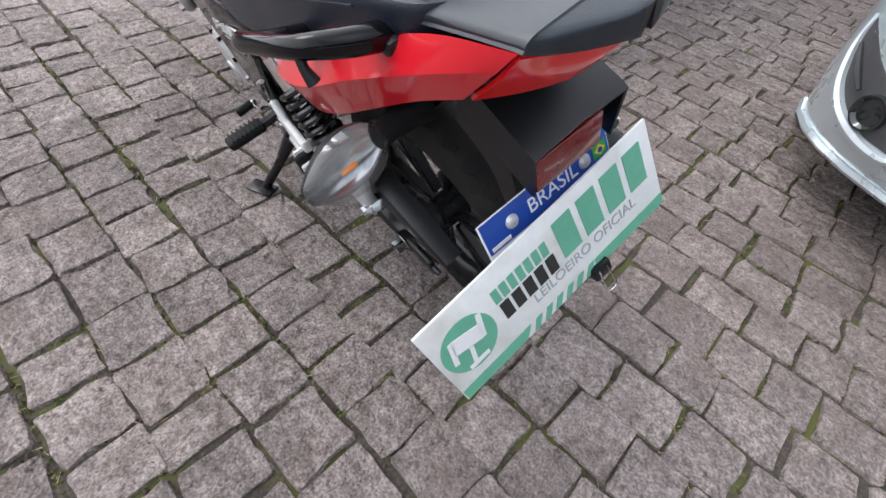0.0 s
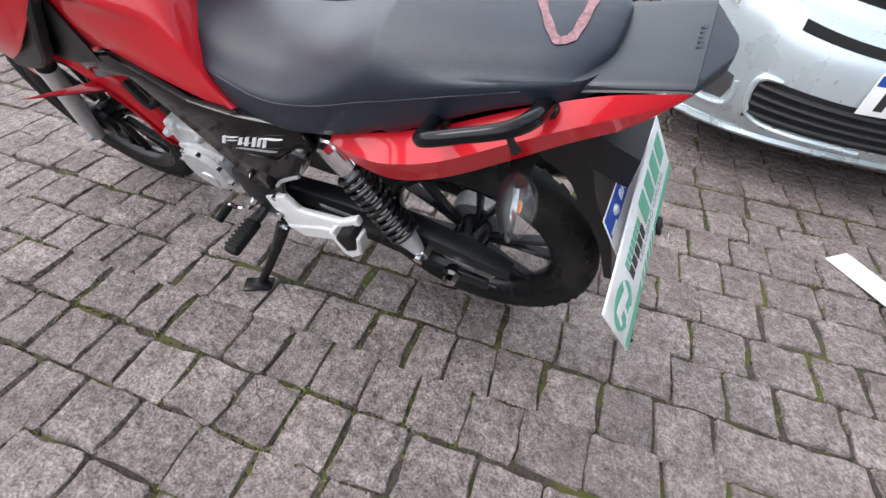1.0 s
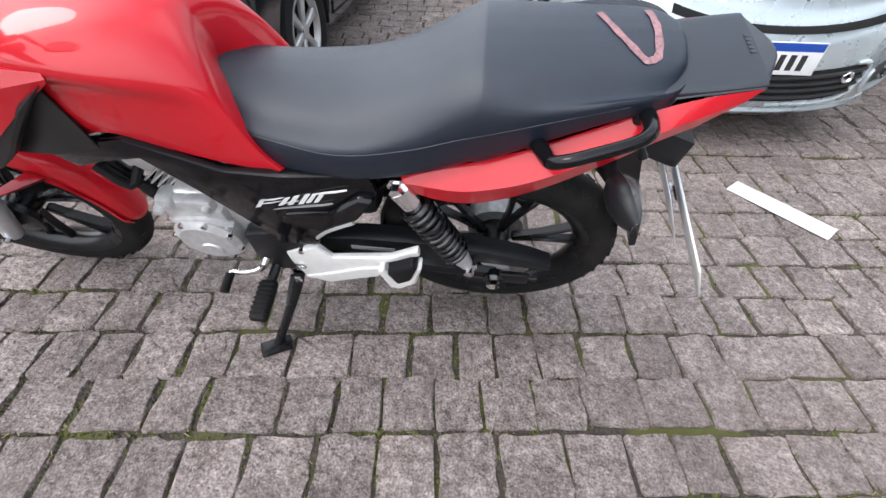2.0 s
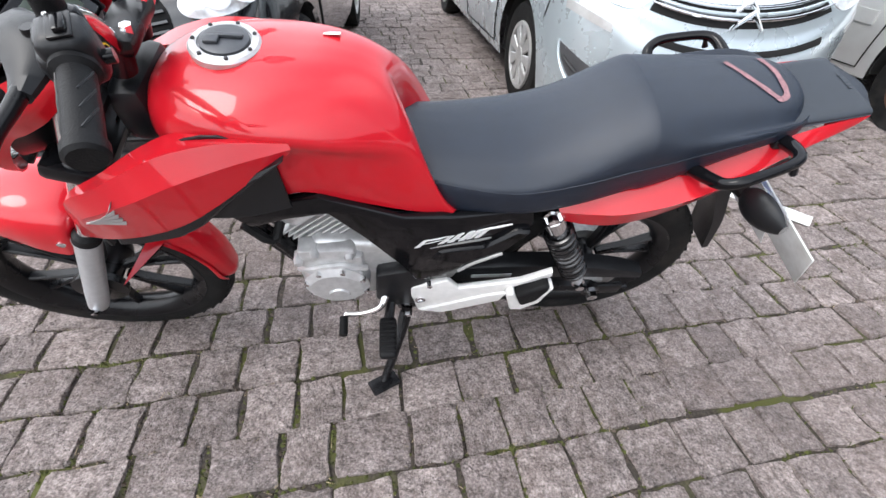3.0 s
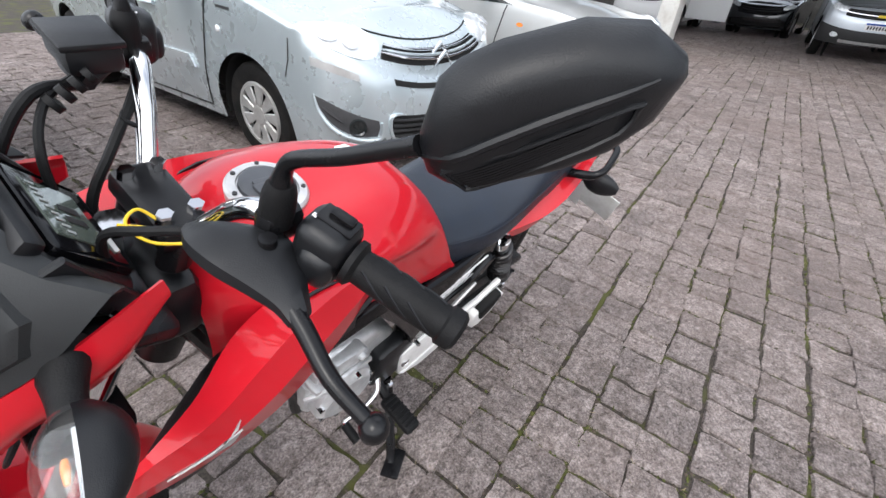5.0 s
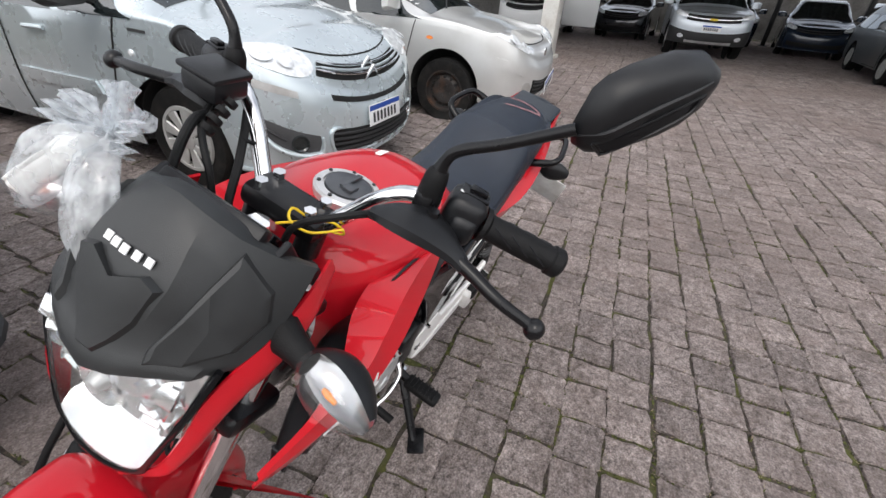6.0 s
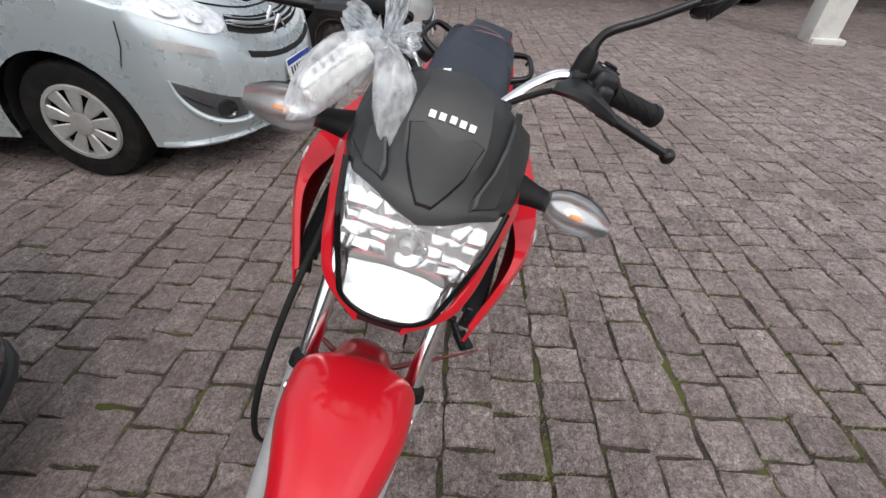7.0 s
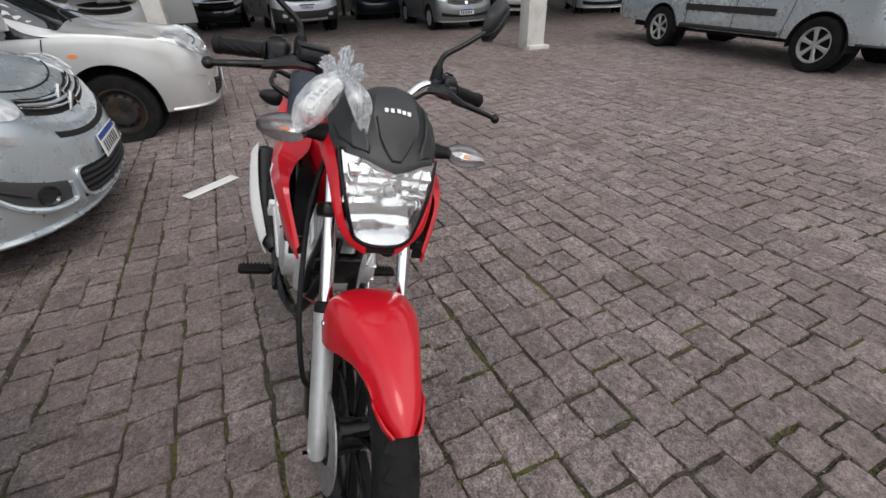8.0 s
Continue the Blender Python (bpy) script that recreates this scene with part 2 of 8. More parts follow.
def stone_material(name, per, unit):
    """Weathered pinkish-grey granite with dark and light crystals; unit: metres for one unit of object space."""
    m = shader(name, (0.312, 0.274, 0.264), 0.85, grain=0.44, grain_scale=150 * unit, per=per, per_amount=0.19, bump=1.0, bump_scale=30 * unit,
               dirt=(0.132, 0.104, 0.092), dirt_amount=0.55, dirt_scale=9.0 * unit, spec=0.3)
    nt, ln = m.node_tree.nodes, m.node_tree.links
    b = nt["Bump"]
    b.inputs["Distance"].default_value = 0.034
    # a fine, sharp-edged break on top of the lumps
    fine = nt.new("ShaderNodeTexNoise")
    fine.inputs["Scale"].default_value, fine.inputs["Detail"].default_value, fine.inputs["Roughness"].default_value = 110 * unit, 5.0, 0.7
    b2 = nt.new("ShaderNodeBump")
    b2.inputs["Strength"].default_value, b2.inputs["Distance"].default_value = 1.0, 0.009
    ln.new(nt["Texture Coordinate"].outputs["Object"], fine.inputs["Vector"])
    ln.new(fine.outputs["Fac"], b2.inputs["Height"])
    ln.new(b.outputs["Normal"], b2.inputs["Normal"])
    ln.new(b2.outputs["Normal"], nt["Principled BSDF"].inputs["Normal"])
    if per == "object":
        # each stone takes another part of the grain
        co, inf = nt["Texture Coordinate"], nt["Object Info"]
        add = nt.new("ShaderNodeVectorMath")
        add.operation = "MULTIPLY_ADD"
        add.inputs[1].default_value = (1, 1, 1 / unit)
        sc = nt.new("ShaderNodeMath")
        sc.operation = "MULTIPLY"
        sc.inputs[1].default_value = 57.0
        ln.new(inf.outputs["Random"], sc.inputs[0])
        ln.new(co.outputs["Object"], add.inputs[0])
        ln.new(sc.outputs["Value"], add.inputs[2])
        for n in nt:
            if n.bl_idname == "ShaderNodeTexNoise":
                ln.new(add.outputs["Vector"], n.inputs["Vector"])
    # broad rusty and dark patches that run over many stones
    p = nt["Principled BSDF"]
    base = p.inputs["Base Color"].links[0].from_socket
    geo = nt.new("ShaderNodeNewGeometry")
    # small shadows and lit points of the broken face, put into the colour with grain tone
    pit_shade = nt.new("ShaderNodeTexNoise")
    pit_shade.inputs["Scale"].default_value, pit_shade.inputs["Detail"].default_value, pit_shade.inputs["Roughness"].default_value = 40.0, 8.0, 0.78
    ln.new(geo.outputs["Position"], pit_shade.inputs["Vector"])
    pr = nt.new("ShaderNodeValToRGB")
    pr.color_ramp.elements[0].position, pr.color_ramp.elements[1].position = 0.36, 0.66
    pr.color_ramp.elements[0].color, pr.color_ramp.elements[1].color = (0.46, 0.43, 0.41, 1), (1.42, 1.40, 1.39, 1)
    ln.new(pit_shade.outputs["Fac"], pr.inputs["Fac"])
    pm_ = nt.new("ShaderNodeMix")
    pm_.data_type, pm_.blend_type = "RGBA", "MULTIPLY"
    pm_.inputs["Factor"].default_value = 1.0
    ln.new(base, pm_.inputs["A"])
    ln.new(pr.outputs["Color"], pm_.inputs["B"])
    base = pm_.outputs["Result"]
    # pale flecks of quartz and feldspar
    fl = nt.new("ShaderNodeTexVoronoi")
    fl.inputs["Scale"].default_value = 105.0
    ln.new(geo.outputs["Position"], fl.inputs["Vector"])
    fr_ = nt.new("ShaderNodeMapRange")
    fr_.inputs["From Min"].default_value, fr_.inputs["From Max"].default_value, fr_.inputs["To Min"].default_value, fr_.inputs["To Max"].default_value = 0.16, 0.34, 0.42, 0.0
    ln.new(fl.outputs["Distance"], fr_.inputs["Value"])
    fm = nt.new("ShaderNodeMix")
    fm.data_type = "RGBA"
    ln.new(fr_.outputs["Result"], fm.inputs["Factor"])
    ln.new(base, fm.inputs["A"])
    fm.inputs["B"].default_value = (0.44, 0.385, 0.365, 1)
    base = fm.outputs["Result"]
    for scale, lo, hi, amount, tint in ((0.55, 0.42, 0.66, 0.5, (0.212, 0.165, 0.148, 1)), (1.7, 0.60, 0.74, 0.55, (0.095, 0.080, 0.078, 1)), (6.0, 0.60, 0.72, 0.35, (0.190, 0.140, 0.125, 1))):
        nz = nt.new("ShaderNodeTexNoise")
        nz.inputs["Scale"].default_value, nz.inputs["Detail"].default_value = scale, 4.0
        ln.new(geo.outputs["Position"], nz.inputs["Vector"])
        mr = nt.new("ShaderNodeMapRange")
        mr.inputs["From Min"].default_value, mr.inputs["From Max"].default_value, mr.inputs["To Max"].default_value = lo, hi, amount
        ln.new(nz.outputs["Fac"], mr.inputs["Value"])
        mx = nt.new("ShaderNodeMix")
        mx.data_type = "RGBA"
        ln.new(mr.outputs["Result"], mx.inputs["Factor"])
        ln.new(base, mx.inputs["A"])
        mx.inputs["B"].default_value = tint
        base = mx.outputs["Result"]
    ln.new(base, p.inputs["Base Color"])
    return m


STONE_OBJ = stone_material("granite_setts", "object", 0.17)
STONE_ISL = stone_material("granite_setts_field", "island", 1.0)


def joint_material():
    """Dark soil with patches of moss, for the bed between the setts."""
    m = shader("soil_and_moss_bed", (0.050, 0.041, 0.033), 0.95, grain=0.5, grain_scale=120, bump=0.8, bump_scale=160)
    nt, ln = m.node_tree.nodes, m.node_tree.links
    p = nt["Principled BSDF"]
    old = p.inputs["Base Color"].links[0].from_socket
    co = nt.new("ShaderNodeTexCoord")
    n = nt.new("ShaderNodeTexNoise")
    n.inputs["Scale"].default_value, n.inputs["Detail"].default_value = 5.0, 5.0
    ln.new(co.outputs["Object"], n.inputs["Vector"])
    r = nt.new("ShaderNodeValToRGB")
    r.color_ramp.elements[0].position, r.color_ramp.elements[1].position = 0.50, 0.60
    ln.new(n.outputs["Fac"], r.inputs["Fac"])
    x = nt.new("ShaderNodeMix")
    x.data_type = "RGBA"
    ln.new(r.outputs["Color"], x.inputs["Factor"])
    ln.new(old, x.inputs["A"])
    x.inputs["B"].default_value = (0.074, 0.078, 0.018, 1)
    ln.new(x.outputs["Result"], p.inputs["Base Color"])
    return m


JOINT = joint_material()


# ---- mesh tools ----
def sharpen(bm, degrees=35):
    for f in bm.faces:
        f.smooth = True
    for e in bm.edges:
        if len(e.link_faces) == 2 and e.calc_face_angle(0) > radians(degrees):
            e.smooth = False


def part(name, bm, material, parent=None, label="", sharp=35, fix=True):
    """Links a bmesh as one mesh object under a thing or part."""
    if fix:
        bmesh.ops.recalc_face_normals(bm, faces=bm.faces)
    sharpen(bm, sharp)
    me = bpy.data.meshes.new(name)
    bm.to_mesh(me)
    bm.free()
    me.materials.append(material)
    ob = new(name, me)
    if parent is not None:
        ob.parent = parent
    if label:
        ob["label"] = label
    return ob


def thing(name, m, label, category, group="", kind=""):
    ob = new(name)
    ob.matrix_world = m
    ob.empty_display_size = 0.1
    return tagged(ob, label, category, group, kind)


def box(c, s, bevel=0.0, m=None, seg=2):
    bm = bmesh.new()
    bmesh.ops.create_cube(bm, size=1.0)
    bmesh.ops.scale(bm, vec=s, verts=bm.verts)
    if bevel:
        bmesh.ops.bevel(bm, geom=list(bm.edges), offset=bevel, segments=seg, profile=0.5, affect="EDGES")
    bmesh.ops.translate(bm, vec=c, verts=bm.verts)
    if m is not None:
        bmesh.ops.transform(bm, matrix=m, verts=bm.verts)
    return bm


def join(*bms):
    out = bms[0]
    for b in bms[1:]:
        me = bpy.data.meshes.new("t")
        b.to_mesh(me)
        b.free()
        out.from_mesh(me)
        bpy.data.meshes.remove(me)
    return out


def turned(bm, m):
    bmesh.ops.transform(bm, matrix=m, verts=bm.verts)
    return bm


def mirrored(bm):
    bmesh.ops.scale(bm, vec=(1, -1, 1), verts=bm.verts)
    bmesh.ops.reverse_faces(bm, faces=bm.faces)
    return bm


def spline(pts, n):
    """Catmull-Rom through the points, n steps a span."""
    p = np.array(pts, float)
    q = np.vstack([2 * p[0] - p[1], p, 2 * p[-1] - p[-2]])
    out = []
    for i in range(len(p) - 1):
        a, b, c, d = q[i:i + 4]
        for k in range(n):
            t = k / n
            out.append(0.5 * (2 * b + (c - a) * t + (2 * a - 5 * b + 4 * c - d) * t * t + (3 * b - a - 3 * c + d) * t ** 3))
    out.append(p[-1])
    return np.array(out)


def tube(pts, r, n=10, smooth=0, ends=True):
    """A round bar along a line; r is one radius or one for each point."""
    p = np.array(pts, float)
    rr = np.full(len(p), r, float) if np.isscalar(r) else np.array(r, float)
    if smooth:
        rr = spline(np.c_[rr, rr], smooth)[:, 0]
        p = spline(p, smooth)
    bm = bmesh.new()
    t0 = Vector(p[1] - p[0]).normalized()
    side = t0.orthogonal().normalized()
    rings = []
    for i in range(len(p)):
        a, b = p[max(0, i - 1)], p[min(len(p) - 1, i + 1)]
        t = Vector(b - a).normalized()
        side = (side - t * side.dot(t)).normalized()
        up = t.cross(side)
        rings.append([bm.verts.new(Vector(p[i]) + (side * math.cos(k * math.tau / n) + up * math.sin(k * math.tau / n)) * rr[i]) for k in range(n)])
    for a, b in zip(rings, rings[1:]):
        for k in range(n):
            bm.faces.new((a[k], a[(k + 1) % n], b[(k + 1) % n], b[k]))
    if ends:
        bm.faces.new(rings[0][::-1])
        bm.faces.new(rings[-1])
    return bm


def lathe(profile, n=32, c=(0, 0, 0), axis="y", closed=True):
    """Turns a profile of (radius, height) round an axis through c."""
    bm = bmesh.new()
    rings = []
    for k in range(n):
        a = k * math.tau / n
        ca, sa = math.cos(a), math.sin(a)
        ring = []
        for r, h in profile:
            v = {"y": (r * ca, h, r * sa), "z": (r * ca, r * sa, h), "x": (h, r * ca, r * sa)}[axis]
            ring.append(bm.verts.new(Vector(v) + Vector(c)))
        rings.append(ring)
    m = len(profile)
    for k in range(n):
        a, b = rings[k], rings[(k + 1) % n]
        for i in range(m if closed else m - 1):
            j = (i + 1) % m
            bm.faces.new((a[i], a[j], b[j], b[i]))
    if not closed:
        bmesh.ops.remove_doubles(bm, verts=bm.verts, dist=1e-5)
    return bm


def prism(poly, y0, y1, bevel=0.0, seg=2):
    """A plate with the outline poly (x, z), from y0 to y1."""
    bm = bmesh.new()
    a = [bm.verts.new((x, y0, z)) for x, z in poly]
    b = [bm.verts.new((x, y1, z)) for x, z in poly]
    bm.faces.new(a)
    bm.faces.new(b[::-1])
    n = len(poly)
    for i in range(n):
        bm.faces.new((a[i], b[i], b[(i + 1) % n], a[(i + 1) % n]))
    bmesh.ops.recalc_face_normals(bm, faces=bm.faces)
    if bevel:
        bmesh.ops.bevel(bm, geom=list(bm.edges), offset=bevel, segments=seg, profile=0.5, affect="EDGES")
    return bm


def sheet(rows, nu=4, nv=4, mirror=False, thick=0.0, closed_v=False):
    """A smooth skin through a grid of points (rows of points); mirrored over y = 0 or thickened on request."""
    g = np.array([spline(r, nv) for r in rows]) if nv > 1 else np.array(rows, float)
    g = np.stack([spline(g[:, j], nu) for j in range(g.shape[1])], 1) if nu > 1 else g
    bm = bmesh.new()
    vs = [[bm.verts.new(p) for p in row] for row in g]
    for a, b in zip(vs, vs[1:]):
        for j in range(len(a) - 1):
            bm.faces.new((a[j], a[j + 1], b[j + 1], b[j]))
        if closed_v:
            bm.faces.new((a[-1], a[0], b[0], b[-1]))
    if mirror:
        geom = bmesh.ops.duplicate(bm, geom=list(bm.verts) + list(bm.edges) + list(bm.faces))["geom"]
        vv = [q for q in geom if isinstance(q, bmesh.types.BMVert)]
        bmesh.ops.scale(bm, vec=(1, -1, 1), verts=vv)
        bmesh.ops.reverse_faces(bm, faces=[q for q in geom if isinstance(q, bmesh.types.BMFace)])
    bmesh.ops.remove_doubles(bm, verts=bm.verts, dist=2e-4)
    bmesh.ops.recalc_face_normals(bm, faces=bm.faces)
    if thick:
        bmesh.ops.solidify(bm, geom=list(bm.faces), thickness=thick)
    return bm


def fill_ends(bm):
    edges = [e for e in bm.edges if len(e.link_faces) == 1]
    if edges:
        bmesh.ops.holes_fill(bm, edges=edges, sides=0)
    bmesh.ops.recalc_face_normals(bm, faces=bm.faces)
    return bm


def lettering(text, size, depth=0.0006):
    """Flat letters in the built-in font, centred, in the xy plane facing +z."""
    cu = bpy.data.curves.new("letters", "FONT")
    cu.body, cu.size, cu.extrude = text, size, depth
    cu.align_x, cu.align_y = "CENTER", "CENTER"
    ob = bpy.data.objects.new("letters", cu)
    scene.collection.objects.link(ob)
    bpy.context.view_layer.update()
    me = bpy.data.meshes.new_from_object(ob.evaluated_get(bpy.context.evaluated_depsgraph_get()))
    bm = bmesh.new()
    bm.from_mesh(me)
    bpy.data.objects.remove(ob)
    bpy.data.curves.remove(cu)
    bpy.data.meshes.remove(me)
    return bm


def poly_flat(pts, depth=0.0008):
    """A thin flat sign shape with outline pts in the xy plane, facing +z."""
    bm = bmesh.new()
    a = [bm.verts.new((x, y, 0)) for x, y in pts]
    b = [bm.verts.new((x, y, depth)) for x, y in pts]
    bm.faces.new(b)
    bm.faces.new(a[::-1])
    n = len(pts)
    for i in range(n):
        bm.faces.new((a[i], a[(i + 1) % n], b[(i + 1) % n], b[i]))
    return bm


def disc_flat(x, y, r, depth=0.0008, n=28):
    return poly_flat([(x + r * math.cos(k * math.tau / n), y + r * math.sin(k * math.tau / n)) for k in range(n)], depth)


def bar_flat(x0, y0, x1, y1, depth=0.0008, slant=0.0):
    return poly_flat([(x0, y0), (x1, y0), (x1 + slant, y1), (x0 + slant, y1)], depth)


# ---- the yard: ground, shed and posts ----
def ground_sheet():
    bm = bmesh.new()
    bmesh.ops.create_grid(bm, x_segments=40, y_segments=40, size=120.0)
    bmesh.ops.translate(bm, vec=(0, 0, -0.010), verts=bm.verts)
    ob = part("ground", bm, JOINT)
    return tagged(ob, "mossy dark soil bed of a granite sett yard", "ground", kind="structure")


ground = ground_sheet()


def concrete_post(x, y, h, w):
    t = thing("post", pose(x, y, 0), "square white painted concrete post with chipped dirty foot", "post", "posts of the shed")
    part("shaft", box((0, 0, h / 2 - 0.01), (w, w, h), 0.012), CONCRETE_PAINT, t)
    part("foot_patch", box((0.03, 0.05, 0.025), (w * 1.25, w * 1.2, 0.09), 0.02), CONCRETE_PAINT, t, "crumbled mortar collar")
    return t


concrete_post(-6.15, 4.42, 4.2, 0.36)
concrete_post(-8.4, -2.35, 4.2, 0.32)


def steel_post(x, y):
    t = thing("steel_post", pose(x, y, 0), "thin dark painted steel post under the shed roof", "post", "steel posts of the shed")
    part("shaft", box((0, 0, 2.05), (0.14, 0.14, 4.12), 0.01), STEEL_DARK, t)
    part("base_plate", box((0, 0, 0.01), (0.28, 0.28, 0.03), 0.004), STEEL_DARK, t)


for px, py in ((-18.5, -4.0), (-18.5, -0.5), (-18.5, 2.2), (-18.5, 4.6), (-18.5, 7.2), (-18.5, 10.0), (-18.5, 13.0)):
    steel_post(px, py)


def shed_roof():
    """Low sheet roof over the rows of parked cars, with purlins below it."""
    bm = bmesh.new()
    xs = np.linspace(-19.5, -7.2, 3)
    ys = np.linspace(-26, 26, 521)
    vs = [[bm.verts.new((x, y, 4.1 + 0.05 * (x + 7.2) * -0.4 + 0.022 * (-1) ** k)) for k, y in enumerate(ys)] for x in xs]
    for a, b in zip(vs, vs[1:]):
        for j in range(len(a) - 1):
            bm.faces.new((a[j], a[j + 1], b[j + 1], b[j]))
    bmesh.ops.solidify(bm, geom=list(bm.faces), thickness=0.03)
    ob = part("shed_roof", bm, ROOF_MAT, sharp=20)
    tagged(ob, "dark corrugated sheet roof of an open car shed", "roof", kind="structure")
    for i, x in enumerate((-7.4, -11.0, -14.6, -18.5)):
        beam = part("roof_beam", box((x, 0, 3.98), (0.12, 52, 0.22), 0.01), STEEL_DARK, ob)
    return ob


shed_roof()


def yard_wall(name, x0, y0, x1, y1, h):
    dx, dy = x1 - x0, y1 - y0
    length = math.hypot(dx, dy)
    m = Matrix.Translation(((x0 + x1) / 2, (y0 + y1) / 2, 0)) @ Matrix.Rotation(math.atan2(dy, dx), 4, "Z")
    ob = part(name, join(box((0, 0, h / 2 - 0.02), (length, 0.18, h)), box((0, 0, h + 0.005), (length, 0.24, 0.05), 0.01)), WALL_MAT)
    ob.matrix_world = m
    return tagged(ob, "weathered grey rendered boundary wall of the yard", "wall", kind="structure")


yard_wall("wall_west", -22.0, -26, -22.0, 26, 1.75)
yard_wall("wall_north", -22.0, 26, 26, 26, 2.4)
yard_wall("wall_east", 26, -26, 26, 26, 2.4)
yard_wall("wall_south", -22.0, -26, 26, -26, 2.4)


# ---- cars ----
def wheel(parent, x, y, r, side, style, turn=0.0, w=0.19, flat=0.0):
    """One car wheel; side is +1 for the left of the car."""
    o = side * w / 2
    rim = r * 0.63
    prof = [(rim, -w * 0.42), (r * 0.84, -w * 0.5), (r * 0.95, -w * 0.47), (r, -w * 0.33), (r, w * 0.33), (r * 0.95, w * 0.47), (r * 0.84, w * 0.5), (rim, w * 0.42)]
    m = Matrix.Translation((x, y, r - flat)) @ Matrix.Rotation(radians(turn), 4, "Z")
    bm = lathe(prof, 48)
    bm2 = lathe([(rim * 0.985, side * w * 0.30), (rim * 1.03, side * w * 0.45), (rim * 0.96, side * w * 0.45), (rim * 0.9, side * w * 0.28)], 40)
    if flat:
        for v in bm.verts:
            lim = -(r - flat) + 0.001
            if v.co.z < lim:
                v.co.y *= 1.22
                v.co.z = lim
    ty = part("wheel", turned(bm, m), TYRE, parent, "black rubber tyre and wheel")
    dish = {"cap": HUBCAP, "steel": STEEL_WHEEL, "alloy": HUBCAP}[style]
    part("rim", turned(bm2, m), dish if style != "cap" else HUBCAP, ty)
    back = lathe([(0.001, side * w * 0.02), (rim * 0.99, side * w * 0.02), (rim * 0.99, side * w * 0.05), (0.001, side * w * 0.05)], 32)
    part("brake_backing", turned(back, m), LINER_SHADE, ty)
    if style == "cap":
        n = 9
        for k in range(n):
            a = k * math.tau / n
            bl = prism([(rim * 0.16, -rim * 0.07), (rim * 0.55, -rim * 0.16), (rim * 0.95, -rim * 0.22), (rim * 0.97, rim * 0.22), (rim * 0.55, rim * 0.16), (rim * 0.16, rim * 0.07)], o * 0.80, o * 0.96, 0.006, 1)
            turned(bl, Matrix.Rotation(a, 4, "Y"))
            part("hubcap_blade", turned(bl, m), HUBCAP, ty)
        part("hubcap", turned(join(lathe([(0.001, o * 0.85), (rim * 0.30, o * 0.85), (rim * 0.30, o * 1.0), (rim * 0.22, o * 1.05), (0.001, o * 1.06)], 28),
                                   lathe([(rim * 0.88, o * 0.82), (rim * 1.0, o * 0.82), (rim * 1.0, o * 0.99), (rim * 0.90, o * 1.0)], 40)), m), HUBCAP, ty, "silver plastic wheel trim")
    elif style == "steel":
        part("wheel_disc", turned(lathe([(0.001, o * 0.62), (rim * 0.24, o * 0.64), (rim * 0.40, o * 0.80), (rim * 0.62, o * 0.74), (rim * 0.80, o * 0.40), (rim * 0.98, o * 0.55), (rim * 0.98, o * 0.35), (0.001, o * 0.30)], 40), m), STEEL_WHEEL, ty, "rusty black steel wheel disc")
        # black plugs draw the shade of the vent holes
        for k in range(12):
            a = k * math.tau / 12
            part("vent_hole", turned(turned(lathe([(0.001, o * 0.76), (rim * 0.075, o * 0.75), (rim * 0.075, o * 0.3), (0.001, o * 0.3)], 10), Matrix.Rotation(a, 4, "Y") @ Matrix.Translation((rim * 0.70, 0, 0))), m), LINER_SHADE, ty)
        for k in range(4):
            a = k * math.tau / 4 + 0.4
            part("wheel_bolt", turned(turned(lathe([(0.001, o * 0.78), (0.011, o * 0.78), (0.011, o * 0.6), (0.001, o * 0.6)], 6), Matrix.Rotation(a, 4, "Y") @ Matrix.Translation((rim * 0.30, 0, 0))), m), STEEL_WHEEL, ty)
    else:
        for k in range(6):
            a = k * math.tau / 6 + 0.3
            sp = prism([(rim * 0.12, -rim * 0.10), (rim * 0.6, -rim * 0.11), (rim * 0.95, -rim * 0.17), (rim * 0.95, rim * 0.17), (rim * 0.6, rim * 0.11), (rim * 0.12, rim * 0.10)], o * 0.45, o * 0.78, 0.008, 1)
            part("spoke", turned(turned(sp, Matrix.Rotation(a, 4, "Y")), m), dish, ty)
        part("hub", turned(lathe([(0.001, o * 0.4), (rim * 0.2, o * 0.4), (rim * 0.19, o * 0.82), (0.001, o * 0.85)], 20), m), dish, ty)
    return ty


